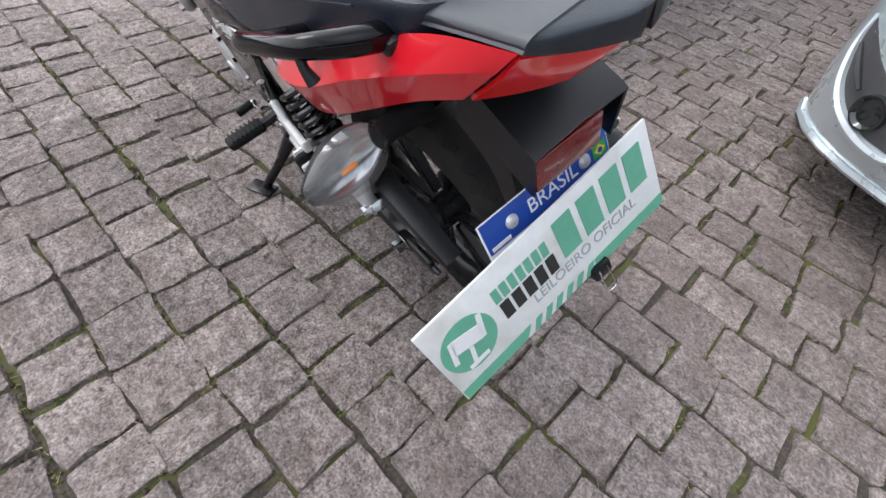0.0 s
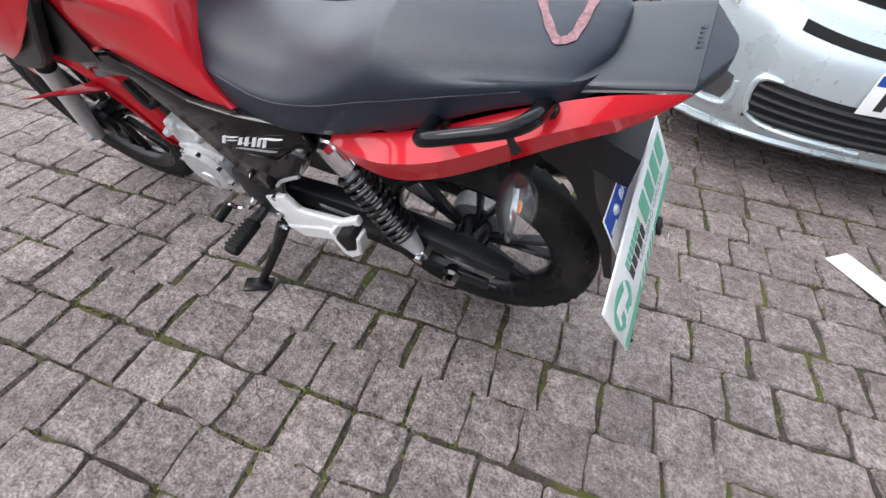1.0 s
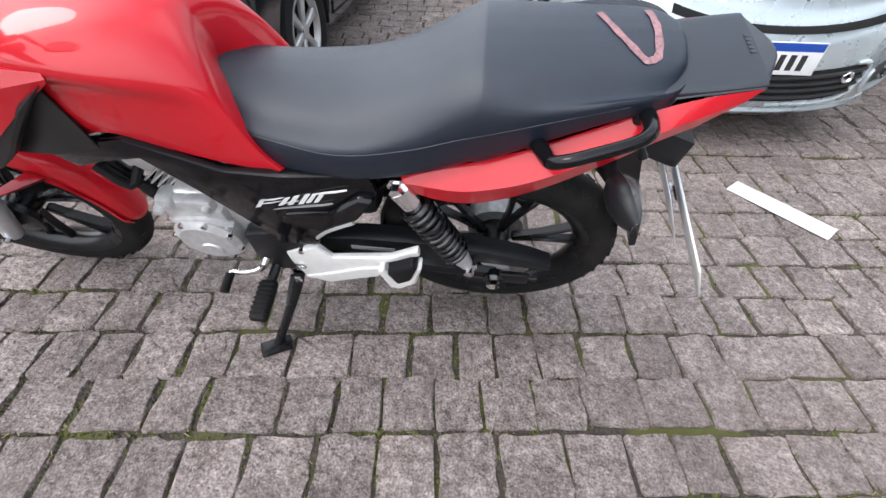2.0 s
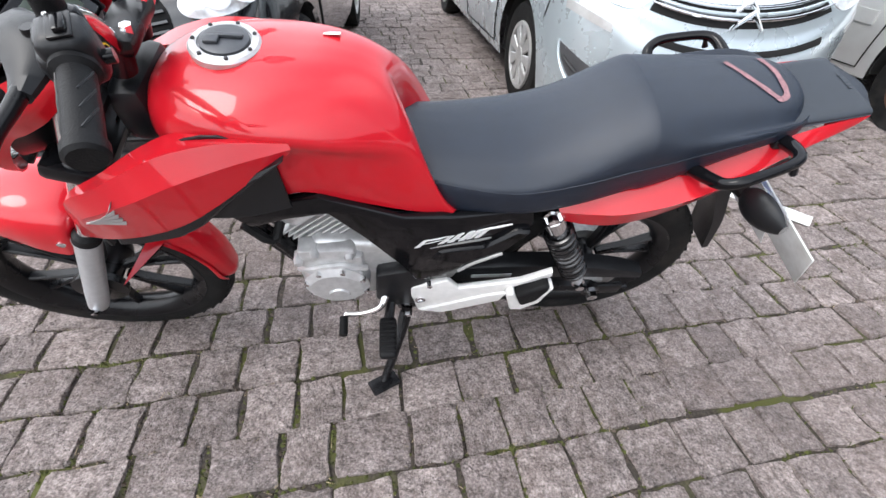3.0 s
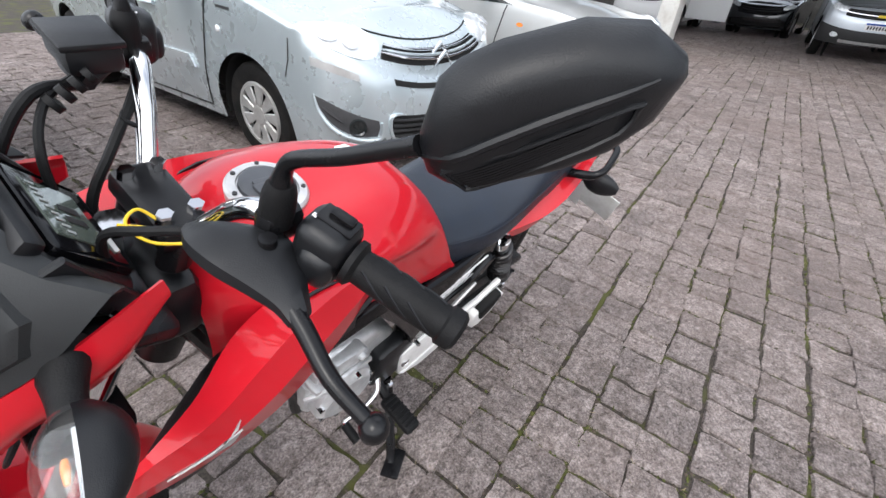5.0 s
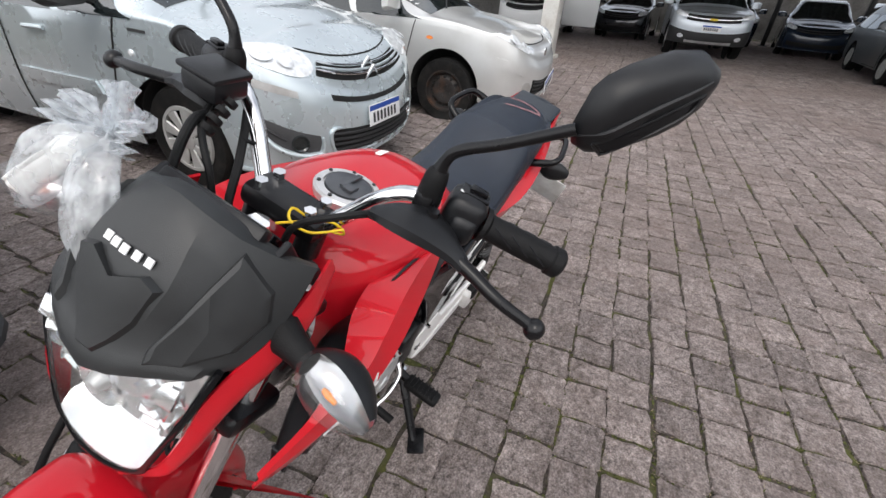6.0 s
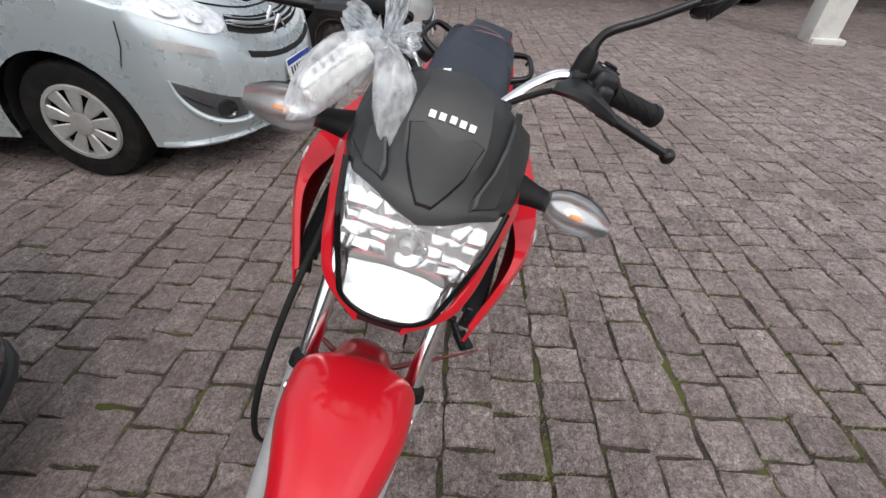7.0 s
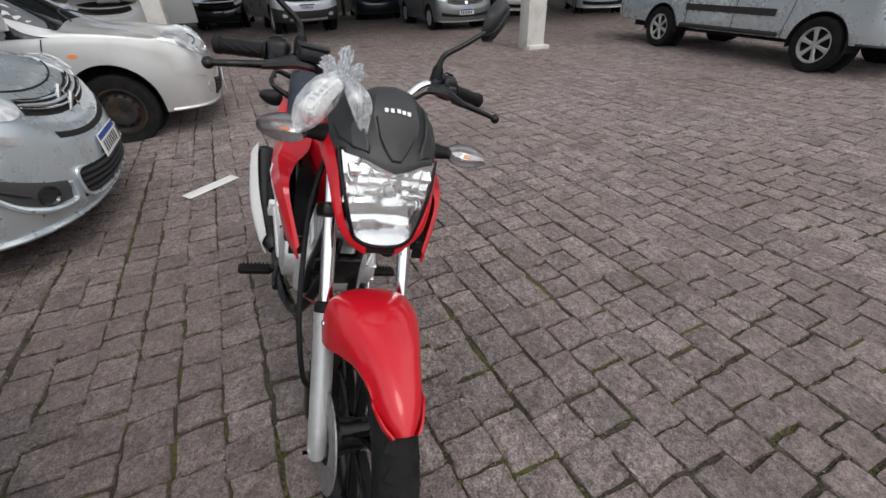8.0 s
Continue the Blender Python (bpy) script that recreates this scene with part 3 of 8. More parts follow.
class Skin:
    """The outer skin of a car: stations (x, half width, sill z, mid z, belt z, roof half width, top z) from the rear to xn, and a
    rounded nose ahead of xn whose middle line runs through prof, points (s, x, z) with s from 0 (bonnet) to 2 (lip)."""

    def __init__(self, stations, prof, p=0.72):
        self.kept = {}
        s = spline(sorted(stations), 10)
        self.s = s[np.argsort(s[:, 0])]
        self.x0, self.x1 = self.s[0, 0], self.s[-1, 0]
        up, side = self.section(self.x1)
        q = spline([(0, self.x1, up[0][1])] + list(prof), 8)
        self.prof, self.p = q[np.argsort(q[:, 0])], p

    def at(self, x):
        return [float(np.interp(x, self.s[:, 0], self.s[:, k])) for k in range(1, 7)]

    def section(self, x, low=None):
        key = (round(x, 4), low)
        if key in self.kept:
            return self.kept[key]
        w, zl, zm, zb, wr, zt = self.at(x)
        up = spline([(0, zt), (wr * 0.55, zt - 0.008), (wr * 0.92, zt - 0.045), (w * 0.955, zb + 0.03), (w * 0.985, zb - 0.02)], 4)
        side = spline([(w * 0.985, zb - 0.02), (w, zm), (w * 0.995, (zm + zl) / 2), (w * 0.965, zl)], 6)
        bot = zl if low is None else max(zl, low)
        zz = np.linspace(zb - 0.02, min(bot, zb - 0.05), 9)
        yy = np.interp(-zz, -side[:, 1], side[:, 0])
        self.kept[key] = (up, np.c_[yy, zz])
        return self.kept[key]

    def point(self, x, s):
        """Place on the skin: s from 0 (top middle) to 1 (belt) to 2 (sill), negative on the right. Ahead of x1, x - x1 is the turn
        round the nose in quarter circles: 0 at the side, 1 at the middle."""
        sg = -1 if s < 0 else 1
        up, side = self.section(min(x, self.x1))
        q = min(abs(s), 2.0)
        pts = up if q <= 1 else side
        u = (q if q <= 1 else q - 1) * (len(pts) - 1)
        i = min(int(u), len(pts) - 2)
        y, z = pts[i] + (pts[i + 1] - pts[i]) * (u - i)
        if x <= self.x1:
            return np.array([x, sg * y, z])
        th = (1 - min(1.0, x - self.x1)) * math.pi / 2
        bx, bz = np.interp(q, self.prof[:, 0], self.prof[:, 1]), np.interp(q, self.prof[:, 0], self.prof[:, 2])
        c, sn = math.cos(th), math.sin(th)
        f = c ** self.p
        return np.array([self.x1 + (bx - self.x1) * f, sg * y * sn ** self.p, z + (bz - z) * c * c])

    def normal(self, x, s):
        e = 0.012
        a = self.point(min(x + e, self.x1 + 0.999), s) - self.point(x - e, s)
        b = self.point(x, s + e) - self.point(x, s - e)
        n = np.cross(a, b)
        n /= np.linalg.norm(n) + 1e-9
        p = self.point(x, s)
        out = p - np.array([min(p[0], self.x1 - 0.1), 0, 0.55])
        return -n if np.dot(n, out) < 0 else n

    def patch(self, corners, off=0.005, nx=10, ns=8, round_=False, thick=0.008):
        """A piece that follows the skin between four corners (x, s)."""
        bm = bmesh.new()
        c = np.array(corners, float)
        vs = []
        for i in range(nx + 1):
            row = []
            for j in range(ns + 1):
                a, b = 2 * i / nx - 1, 2 * j / ns - 1
                if round_:
                    a, b = a * math.sqrt(1 - b * b / 2), b * math.sqrt(1 - a * a / 2)
                a, b = (a + 1) / 2, (b + 1) / 2
                x, s = (1 - a) * ((1 - b) * c[0] + b * c[3]) + a * ((1 - b) * c[1] + b * c[2])
                row.append(bm.verts.new(self.point(x, s) + self.normal(x, s) * off))
            vs.append(row)
        for a, b in zip(vs, vs[1:]):
            for j in range(ns):
                bm.faces.new((a[j], a[j + 1], b[j + 1], b[j]))
        bmesh.ops.recalc_face_normals(bm, faces=bm.faces)
        p = sum((Vector(q.normal) for q in bm.faces), Vector())
        if p.dot(Vector(self.normal(*c.mean(0)))) < 0:
            bmesh.ops.reverse_faces(bm, faces=bm.faces)
        bmesh.ops.solidify(bm, geom=list(bm.faces), thickness=thick)
        return bm

    def nose(self, s0, s1, t0, t1, off=0.005, round_=False, thick=0.008, sd=1, ns=10, nt=12, slant=0.0):
        """A piece on the nose between s0, s1 and turns t0, t1 (0 at the side, 1 in the middle)."""
        x = self.x1
        return self.patch([(x + t0, sd * s0), (x + t1, sd * (s0 + slant)), (x + t1, sd * (s1 + slant)), (x + t0, sd * s1)], off, nt, ns, round_, thick)

    def across(self, s0, s1, t, off=0.005, thick=0.008, n=24):
        """A piece over the middle of the nose, from one side's turn t to the other's."""
        bm = bmesh.new()
        vs = []
        for i in range(n + 1):
            u = 2 * i / n - 1
            sd, tt = (1 if u >= 0 else -1), 1 - abs(u) * (1 - t)
            row = []
            for j in range(7):
                q = s0 + (s1 - s0) * j / 6
                x = self.x1 + min(tt, 0.985)
                pt = self.point(self.x1 + tt, sd * q)
                nn = self.normal(x, sd * q)
                if tt > 0.985:
                    nn[1] = 0
                row.append(bm.verts.new(pt + nn * off))
            vs.append(row)
        for a, b in zip(vs, vs[1:]):
            for j in range(6):
                bm.faces.new((a[j], a[j + 1], b[j + 1], b[j]))
        bmesh.ops.recalc_face_normals(bm, faces=bm.faces)
        if sum((Vector(q.normal) for q in bm.faces), Vector()).x < 0:
            bmesh.ops.reverse_faces(bm, faces=bm.faces)
        bmesh.ops.solidify(bm, geom=list(bm.faces), thickness=thick)
        return bm

    def line(self, s, t, off=0.0, n=16):
        """Points along the nose at height s from turn t on the left to t on the right."""
        out = []
        for i in range(n + 1):
            u = 1 - 2 * i / n
            tt = 1 - abs(u) * (1 - t)
            sd = 1 if u >= 0 else -1
            nn = self.normal(self.x1 + min(tt, 0.985), sd * s)
            if tt > 0.985:
                nn[1] = 0
            out.append(self.point(self.x1 + tt, sd * s) + nn * off)
        return out

    def body(self, arches, ra):
        xs = set(np.linspace(self.x0, self.x1, 46))
        for xa, _ in arches:
            xs |= set(xa + ra * np.sin(np.linspace(-math.pi / 2, math.pi / 2, 19)))
            xs |= {xa - ra - 0.002, xa + ra + 0.002}
        rows = []
        for x in sorted(q for q in xs if self.x0 <= q <= self.x1):
            low = None
            for xa, za in arches:
                if abs(x - xa) <= ra:
                    low = za + math.sqrt(max(0, ra * ra - (x - xa) ** 2))
            up, side = self.section(x, low)
            rows.append([(x, y, z) for y, z in np.vstack([up, side[1:]])])
        n_up, n_side = len(up), len(side)
        ss = list(np.linspace(0, 1, n_up)) + list(np.linspace(1, 2, n_side))[1:]
        for k in range(1, 19):
            t = 1 - math.cos(k / 18 * math.pi / 2) if k < 6 else k / 18
            rows.append([tuple(self.point(self.x1 + k / 18, q)) for q in ss])
        bm = sheet(rows, 1, 1, mirror=True)
        ring = [e for e in bm.edges if len(e.link_faces) == 1 and all(abs(v.co.x - self.x0) < 1e-4 for v in e.verts)]
        vs = {v for e in ring for v in e.verts}
        if len(vs) > 2:
            left = sorted((v for v in vs if v.co.y > 1e-4), key=lambda v: v.co.z)
            right = sorted((v for v in vs if v.co.y < -1e-4), key=lambda v: -v.co.z)
            mid = [v for v in vs if abs(v.co.y) <= 1e-4]
            bm.faces.new(left + mid + right)
        return bm


def car_plate(parent, m, wide=0.40, tall=0.13):
    """White number plate with a blue head; the characters are plain bars."""
    p = part("number_plate", turned(box((0, 0, 0), (wide, tall, 0.006), 0.002), m), WHITE_PRINT, parent, "white number plate with a blue head")
    part("plate_head", turned(turned(bar_flat(-wide / 2 + 0.004, tall / 2 - 0.036, wide / 2 - 0.004, tall / 2 - 0.004), pose(0, 0, 0.0032)), m), BLUE_PRINT, p)
    n = 7
    for k in range(n):
        x = -wide * 0.40 + k * wide * 0.8 / n
        part("plate_bar", turned(turned(bar_flat(x, -tall * 0.36, x + wide * 0.065, tall * 0.12), pose(0, 0, 0.0032)), m), BLACK_PRINT, p)
    return p


FRONT = Matrix(((0, 0, 1, 0), (1, 0, 0, 0), (0, 1, 0, 0), (0, 0, 0, 1)))  # sign plane facing +x


def stations(of, wb, orr, hw, sill, belt, hood, nose, roof, xw, xr, xt, tail, xn=0.42):
    """Stations and nose line of an ordinary car; x counts from the front axle."""
    xe = -wb - orr
    f = (xn - xw) / (of - 0.12 - xw)
    st = [
        (xe, hw * 0.80, sill + 0.12, 0.55, tail - 0.08, hw * 0.60, tail),
        (xe + 0.10, hw * 0.93, sill + 0.06, 0.57, belt, hw * 0.66, tail + (roof - tail) * 0.35),
        (xt, hw * 0.985, sill, 0.58, belt + 0.02, hw * 0.72, roof - 0.03),
        ((xt + xr) / 2, hw, sill, 0.58, belt + 0.01, hw * 0.73, roof),
        (xr, hw, sill, 0.57, belt, hw * 0.72, roof - 0.05),
        ((xr + xw) / 2, hw, sill, 0.57, belt - 0.01, hw * 0.75, (roof + hood) / 2),
        (xw, hw * 0.995, sill, 0.56, belt - 0.03, hw * 0.80, hood),
        (xw + (xn - xw) * 0.5, hw * 0.99, sill, 0.55, belt - 0.06, hw * 0.80, hood + (nose - hood) * f * 0.42),
        (xn, hw * 0.98, sill, 0.54, belt - 0.11, hw * 0.80, hood + (nose - hood) * f * 0.9)]
    prof = [(0.30, of - 0.28, nose + (hood - nose) * 0.15), (0.55, of - 0.13, nose), (0.75, of - 0.06, nose - 0.07), (1.0, of - 0.035, nose - 0.16), (1.15, of, nose - 0.21), (1.4, of + 0.005, (nose + sill) / 2 - 0.06), (1.7, of - 0.005, sill + 0.10), (2.0, of - 0.05, sill - 0.02)]
    return st, prof


def car(name, label, m, paint, st, wb, track, r, style, front_style=None, trim=True, turn=0.0, flat=0.0, lights=True, lower=None):
    """A parked car. Gives the Empty and its skin, to hang further parts on."""
    t = thing(name, m, label, "car", "parked cars")
    sk = Skin(*st)
    ra = r + 0.055
    body = part("body", sk.body([(0, r), (-wb, r)], ra), paint, t, sharp=50, fix=False)
    part("underbody", box(((sk.x0 + sk.x1) / 2, 0, 0.42), (sk.x1 - sk.x0 - 0.5, track * 1.45, 0.30), 0.03), LINER_SHADE, t, "dark underside")
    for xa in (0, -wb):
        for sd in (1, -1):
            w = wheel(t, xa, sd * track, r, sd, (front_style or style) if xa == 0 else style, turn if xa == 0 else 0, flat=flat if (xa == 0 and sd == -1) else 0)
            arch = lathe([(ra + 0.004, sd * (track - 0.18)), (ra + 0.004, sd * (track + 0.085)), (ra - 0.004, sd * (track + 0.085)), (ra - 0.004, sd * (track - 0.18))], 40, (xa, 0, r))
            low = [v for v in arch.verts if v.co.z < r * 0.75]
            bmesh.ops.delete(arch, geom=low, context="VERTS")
            part("wheel_arch", arch, LINER_SHADE, t)
            part("arch_liner", lathe([(0.01, sd * (track - 0.20)), (ra, sd * (track - 0.20)), (ra, sd * (track - 0.19)), (0.01, sd * (track - 0.19))], 32, (xa, 0, r)), LINER_SHADE, t)
    return t, sk


def glaze(t, sk, xw, xr, xs, s0=0.62, s1=0.90):
    """Windscreen between xr (roof) and xw (bonnet), side panes between the x of xs."""
    part("windscreen", sk.patch([(xr, -0.60), (xw, -0.62), (xw, 0.62), (xr, 0.60)], 0.004, 12, 14), GLASS_DARK, t)
    for sd in (1, -1):
        for k, (a, b, c, d) in enumerate(xs):
            part("side_window", sk.patch([(a, sd * s0), (b, sd * s0), (d, sd * s1), (c, sd * s1)], 0.004, 10, 5), GLASS_DARK, t)


def seam(t, sk, pts, w=0.010, mat=None, off=0.003, name="panel_gap"):
    """A narrow dark joint along points (x, s) on the skin."""
    d = []
    for (a, b), (c, e) in zip(pts, pts[1:]):
        n = max(2, int(max(abs(c - a) / 0.08, abs(e - b) / 0.1)))
        d += [(a + (c - a) * i / n, b + (e - b) * i / n) for i in range(n)]
    d.append(pts[-1])
    line = [sk.point(x, s) + sk.normal(x, s) * off for x, s in d]
    part(name, tube(line, w / 2, 5), mat or LINER_SHADE, t)


def door_mirror(t, x, sd, y, z, paint):
    p = part("door_mirror", fill_ends(sheet([[(x - 0.02, sd * (y + 0.02), z - 0.02), (x - 0.02, sd * (y + 0.02), z + 0.02), (x + 0.02, sd * (y + 0.02), z + 0.02), (x + 0.02, sd * (y + 0.02), z - 0.02)],
                                          [(x - 0.04, sd * (y + 0.06), z - 0.05), (x - 0.04, sd * (y + 0.06), z + 0.08), (x + 0.05, sd * (y + 0.06), z + 0.07), (x + 0.05, sd * (y + 0.06), z - 0.04)],
                                          [(x - 0.05, sd * (y + 0.18), z - 0.06), (x - 0.05, sd * (y + 0.18), z + 0.10), (x + 0.06, sd * (y + 0.16), z + 0.08), (x + 0.06, sd * (y + 0.16), z - 0.04)],
                                          [(x - 0.04, sd * (y + 0.25), z - 0.03), (x - 0.04, sd * (y + 0.25), z + 0.07), (x + 0.02, sd * (y + 0.23), z + 0.06), (x + 0.02, sd * (y + 0.23), z - 0.02)]], 4, 1, closed_v=True)), paint, t)
    part("mirror_foot", tube([(x, sd * (y - 0.03), z - 0.03), (x, sd * (y + 0.05), z)], 0.025, 8), CAR_TRIM, t)
    return p


def nose_kit(t, sk, paint, lamp, lamp_slant=0.0, gap=0.56, lip=True):
    """Headlamps, bonnet joint and lower lip, common to the cars. lamp: s0, s1, t0, t1."""
    s0, s1, t0, t1 = lamp
    for sd in (1, -1):
        hl = part("headlamp", sk.nose(s0, s1, t0, t1, 0.006, True, 0.02, sd, slant=lamp_slant), LAMP_GLASS, t, "clear glossy headlamp")
        for k, (u, r) in enumerate(((0.40, 0.060), (0.68, 0.046))):
            tt = t0 + (t1 - t0) * u
            q = (s0 + s1) / 2 + lamp_slant * u
            c = sk.point(sk.x1 + tt, sd * q) + sk.normal(sk.x1 + tt, sd * q) * 0.008
            d = Vector(sk.normal(sk.x1 + tt, sd * q))
            part("lamp_reflector", turned(lathe([(0.004, 0.002), (r * 0.8, 0.006), (r, 0.002), (r * 0.9, 0.0), (0.004, -0.002)], 20, axis="x"), Matrix.Translation(c) @ d.to_track_quat("X", "Z").to_matrix().to_4x4()), LAMP_GLASS, hl)
    part("bonnet_gap", tube(sk.line(gap, 0.42, 0.001), 0.006, 5), LINER_SHADE, t)
    if lip:
        part("front_lip", tube(sk.line(1.97, 0.0, 0.004), 0.016, 6), paint if lip is True else lip, t)


def slats(t, sk, s0, s1, turn, n, material, r=0.007):
    # the skin stays closed: a black sheet draws the shade behind the slats
    part("grille_opening", sk.across(s0, s1, turn, 0.003), LINER_SHADE, t)
    for k in range(n):
        q = s0 + (s1 - s0) * (k + 0.5) / n
        part("grille_slat", tube(sk.line(q, turn + 0.01, 0.008), r, 6), material, t)


def front_at(sk, s, off, tilt=0.0):
    p = sk.point(sk.x1 + 1, s)
    return Matrix.Translation((p[0] + off, 0, p[2])) @ Matrix.Rotation(radians(tilt), 4, "Y")


def on_nose(sk, t, s, sd, off):
    return sk.point(sk.x1 + t, sd * s) + sk.normal(sk.x1 + t, sd * s) * off


def surface_plate(sk, ring, sd, off):
    """A thin plate of any outline lying on a car's nose: ring of turns and heights."""
    mt, ms_ = sum(a for a, b in ring) / len(ring), sum(b for a, b in ring) / len(ring)
    bm = bmesh.new()
    prev = None
    n = len(ring)
    for k in (1.0, 0.66, 0.33):
        loop = [bm.verts.new(on_nose(sk, mt + (a - mt) * k, ms_ + (b - ms_) * k, sd, off)) for a, b in ring]
        if prev:
            for i in range(n):
                bm.faces.new((prev[i], prev[(i + 1) % n], loop[(i + 1) % n], loop[i]))
        prev = loop
    bm.faces.new(prev)
    bmesh.ops.recalc_face_normals(bm, faces=bm.faces)
    if sum((Vector(q.normal) for q in bm.faces), Vector()).x < 0:
        bmesh.ops.reverse_faces(bm, faces=bm.faces)
    bmesh.ops.solidify(bm, geom=list(bm.faces), thickness=0.006)
    return bm


def silver_minivan():
    st = [(-3.42, 0.68, 0.36, 0.6, 1.0, 0.50, 1.30), (-3.28, 0.80, 0.30, 0.6, 1.0, 0.56, 1.52), (-2.5, 0.862, 0.24, 0.6, 1.0, 0.62, 1.63), (-1.6, 0.868, 0.22, 0.6, 0.99, 0.63, 1.65),
          (-0.95, 0.868, 0.22, 0.58, 0.97, 0.62, 1.58), (-0.45, 0.868, 0.22, 0.58, 0.96, 0.64, 1.31), (0.02, 0.866, 0.22, 0.58, 0.94, 0.68, 1.06), (0.22, 0.862, 0.21, 0.57, 0.90, 0.68, 1.005), (0.42, 0.852, 0.20, 0.56, 0.845, 0.67, 0.935)]
    prof = [(0.30, 0.58, 0.855), (0.52, 0.71, 0.775), (0.72, 0.79, 0.69), (0.92, 0.825, 0.60), (1.08, 0.865, 0.555), (1.3, 0.885, 0.47), (1.6, 0.885, 0.34), (1.85, 0.865, 0.235), (2.0, 0.82, 0.19)]
    t, sk = car("silver_minivan", "silver people carrier with a loose slatted grille and wheel trims", pose(-0.985, -2.02, 0, 0, 0, 97.0), VAN_SILVER, (st, prof, 0.88), 2.76, 0.735, 0.31, "cap")
    glaze(t, sk, -0.02, -0.90, [(-0.86, -0.42, -0.72, -0.14), (-1.80, -0.95, -1.85, -0.80), (-2.75, -1.90, -2.85, -1.95)])
    nose_kit(t, sk, VAN_SILVER, (0.52, 0.99, 0.06, 0.60), -0.04, gap=0.50)
    for sd in (1, -1):
        seam(t, sk, [(-0.30, sd * 0.95), (-0.36, sd * 1.2), (-0.44, sd * 1.55), (-0.50, sd * 1.92)])
        seam(t, sk, [(-0.50, sd * 1.92), (-1.35, sd * 1.94)])
        seam(t, sk, [(-1.38, sd * 0.97), (-1.40, sd * 1.5), (-1.40, sd * 1.94)])
        seam(t, sk, [(0.415, sd * 1.03), (0.405, sd * 1.2), (0.37, sd * 1.36)], 0.006)
        part("side_moulding", sk.patch([(-1.34, sd * 1.50), (-0.60, sd * 1.50), (-0.56, sd * 1.60), (-1.34, sd * 1.60)], 0.016, 14, 4, False, 0.014), VAN_SILVER, t)
        part("bumper_strip", sk.nose(1.12, 1.19, 0.16, 0.46, 0.006, False, 0.006, sd), HUBCAP, t)
        part("door_handle", tube([sk.point(-1.14, sd * 1.16) + sk.normal(-1.14, sd * 1.16) * 0.012, sk.point(-1.04, sd * 1.15) + sk.normal(-1.04, sd * 1.15) * 0.028, sk.point(-0.94, sd * 1.15) + sk.normal(-0.94, sd * 1.15) * 0.012], 0.013, 8), VAN_SILVER, t)
        part("side_repeater", turned(lathe([(0.001, 0.014), (0.016, 0.01), (0.02, 0.0), (0.001, 0.0)], 14), Matrix.Translation(sk.point(-0.22, sd * 1.22)) @ (Matrix.Identity(4) if sd > 0 else Matrix.Rotation(math.pi, 4, "Z"))), LAMP_GLASS, t)
        rec = surface_plate(sk, [(0.17, 1.43), (0.24, 1.45), (0.34, 1.49), (0.46, 1.535), (0.565, 1.56), (0.570, 1.64), (0.555, 1.74), (0.46, 1.76), (0.36, 1.73), (0.27, 1.66), (0.20, 1.55)], sd, 0.003)
        fr = part("fog_recess", rec, RECESS, t, "dark grey fog lamp recess")
        c, d = sk.point(sk.x1 + 0.44, sd * 1.655), Vector(sk.normal(sk.x1 + 0.44, sd * 1.655))
        part("fog_lamp", turned(lathe([(0.001, 0.004), (0.036, 0.006), (0.044, 0.016), (0.050, 0.016), (0.052, 0.0), (0.001, -0.004)], 24, axis="x"), Matrix.Translation(c) @ d.to_track_quat("X", "Z").to_matrix().to_4x4()), GLASS_DARK, fr)
        part("recess_fin", tube([on_nose(sk, a, b, sd, 0.008) for a, b in ((0.22, 1.52), (0.30, 1.58), (0.36, 1.625))], [0.006, 0.010, 0.006], 6, 2), CAR_TRIM, fr)
        part("fog_surround", tube([on_nose(sk, a, b, sd, 0.006) for a, b in ((0.165, 1.42), (0.19, 1.55), (0.265, 1.68), (0.36, 1.755), (0.47, 1.785), (0.565, 1.765), (0.585, 1.68), (0.580, 1.58))], [0.006, 0.012, 0.016, 0.018, 0.018, 0.014, 0.012, 0.008], 8, 4), VAN_SILVER, fr, "bright moulded edge")
        door_mirror(t, -0.48, sd, 0.84, 1.04, CAR_TRIM)
        part("script_bar", sk.patch([(-0.20, sd * 1.04), (-0.07, sd * 1.04), (-0.07, sd * 1.062), (-0.20, sd * 1.062)], 0.003, 4, 2, False, 0.003), CAR_TRIM, t, "small dark script badge")
        part("wiper", tube([(0.03, sd * 0.55, 1.07), (-0.08, sd * 0.25, 1.135), (-0.12, sd * 0.02, 1.155)], 0.008, 6, 3), CAR_TRIM, t)
    # black sheet on the closed nose for the shade behind the strips
    part("grille_opening", sk.across(0.60, 0.80, 0.62, 0.002), LINER_SHADE, t)
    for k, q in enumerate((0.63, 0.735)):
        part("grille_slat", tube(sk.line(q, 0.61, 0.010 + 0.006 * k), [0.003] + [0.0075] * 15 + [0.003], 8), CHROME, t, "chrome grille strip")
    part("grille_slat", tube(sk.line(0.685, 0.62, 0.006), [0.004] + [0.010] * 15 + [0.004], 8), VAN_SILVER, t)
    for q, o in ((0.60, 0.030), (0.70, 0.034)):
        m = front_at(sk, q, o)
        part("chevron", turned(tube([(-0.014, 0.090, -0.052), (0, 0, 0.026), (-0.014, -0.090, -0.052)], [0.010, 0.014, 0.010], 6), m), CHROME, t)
    # the groove's shade as a black strip lying on the bumper
    part("bumper_groove", sk.across(1.05, 1.13, 0.67, 0.003, 0.006, 32), LINER_SHADE, t)
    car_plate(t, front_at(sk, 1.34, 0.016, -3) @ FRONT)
    # black sheet for the shade inside the lower intake, no hole behind it
    part("lower_opening", sk.across(1.48, 1.80, 0.64, 0.003), LINER_SHADE, t)
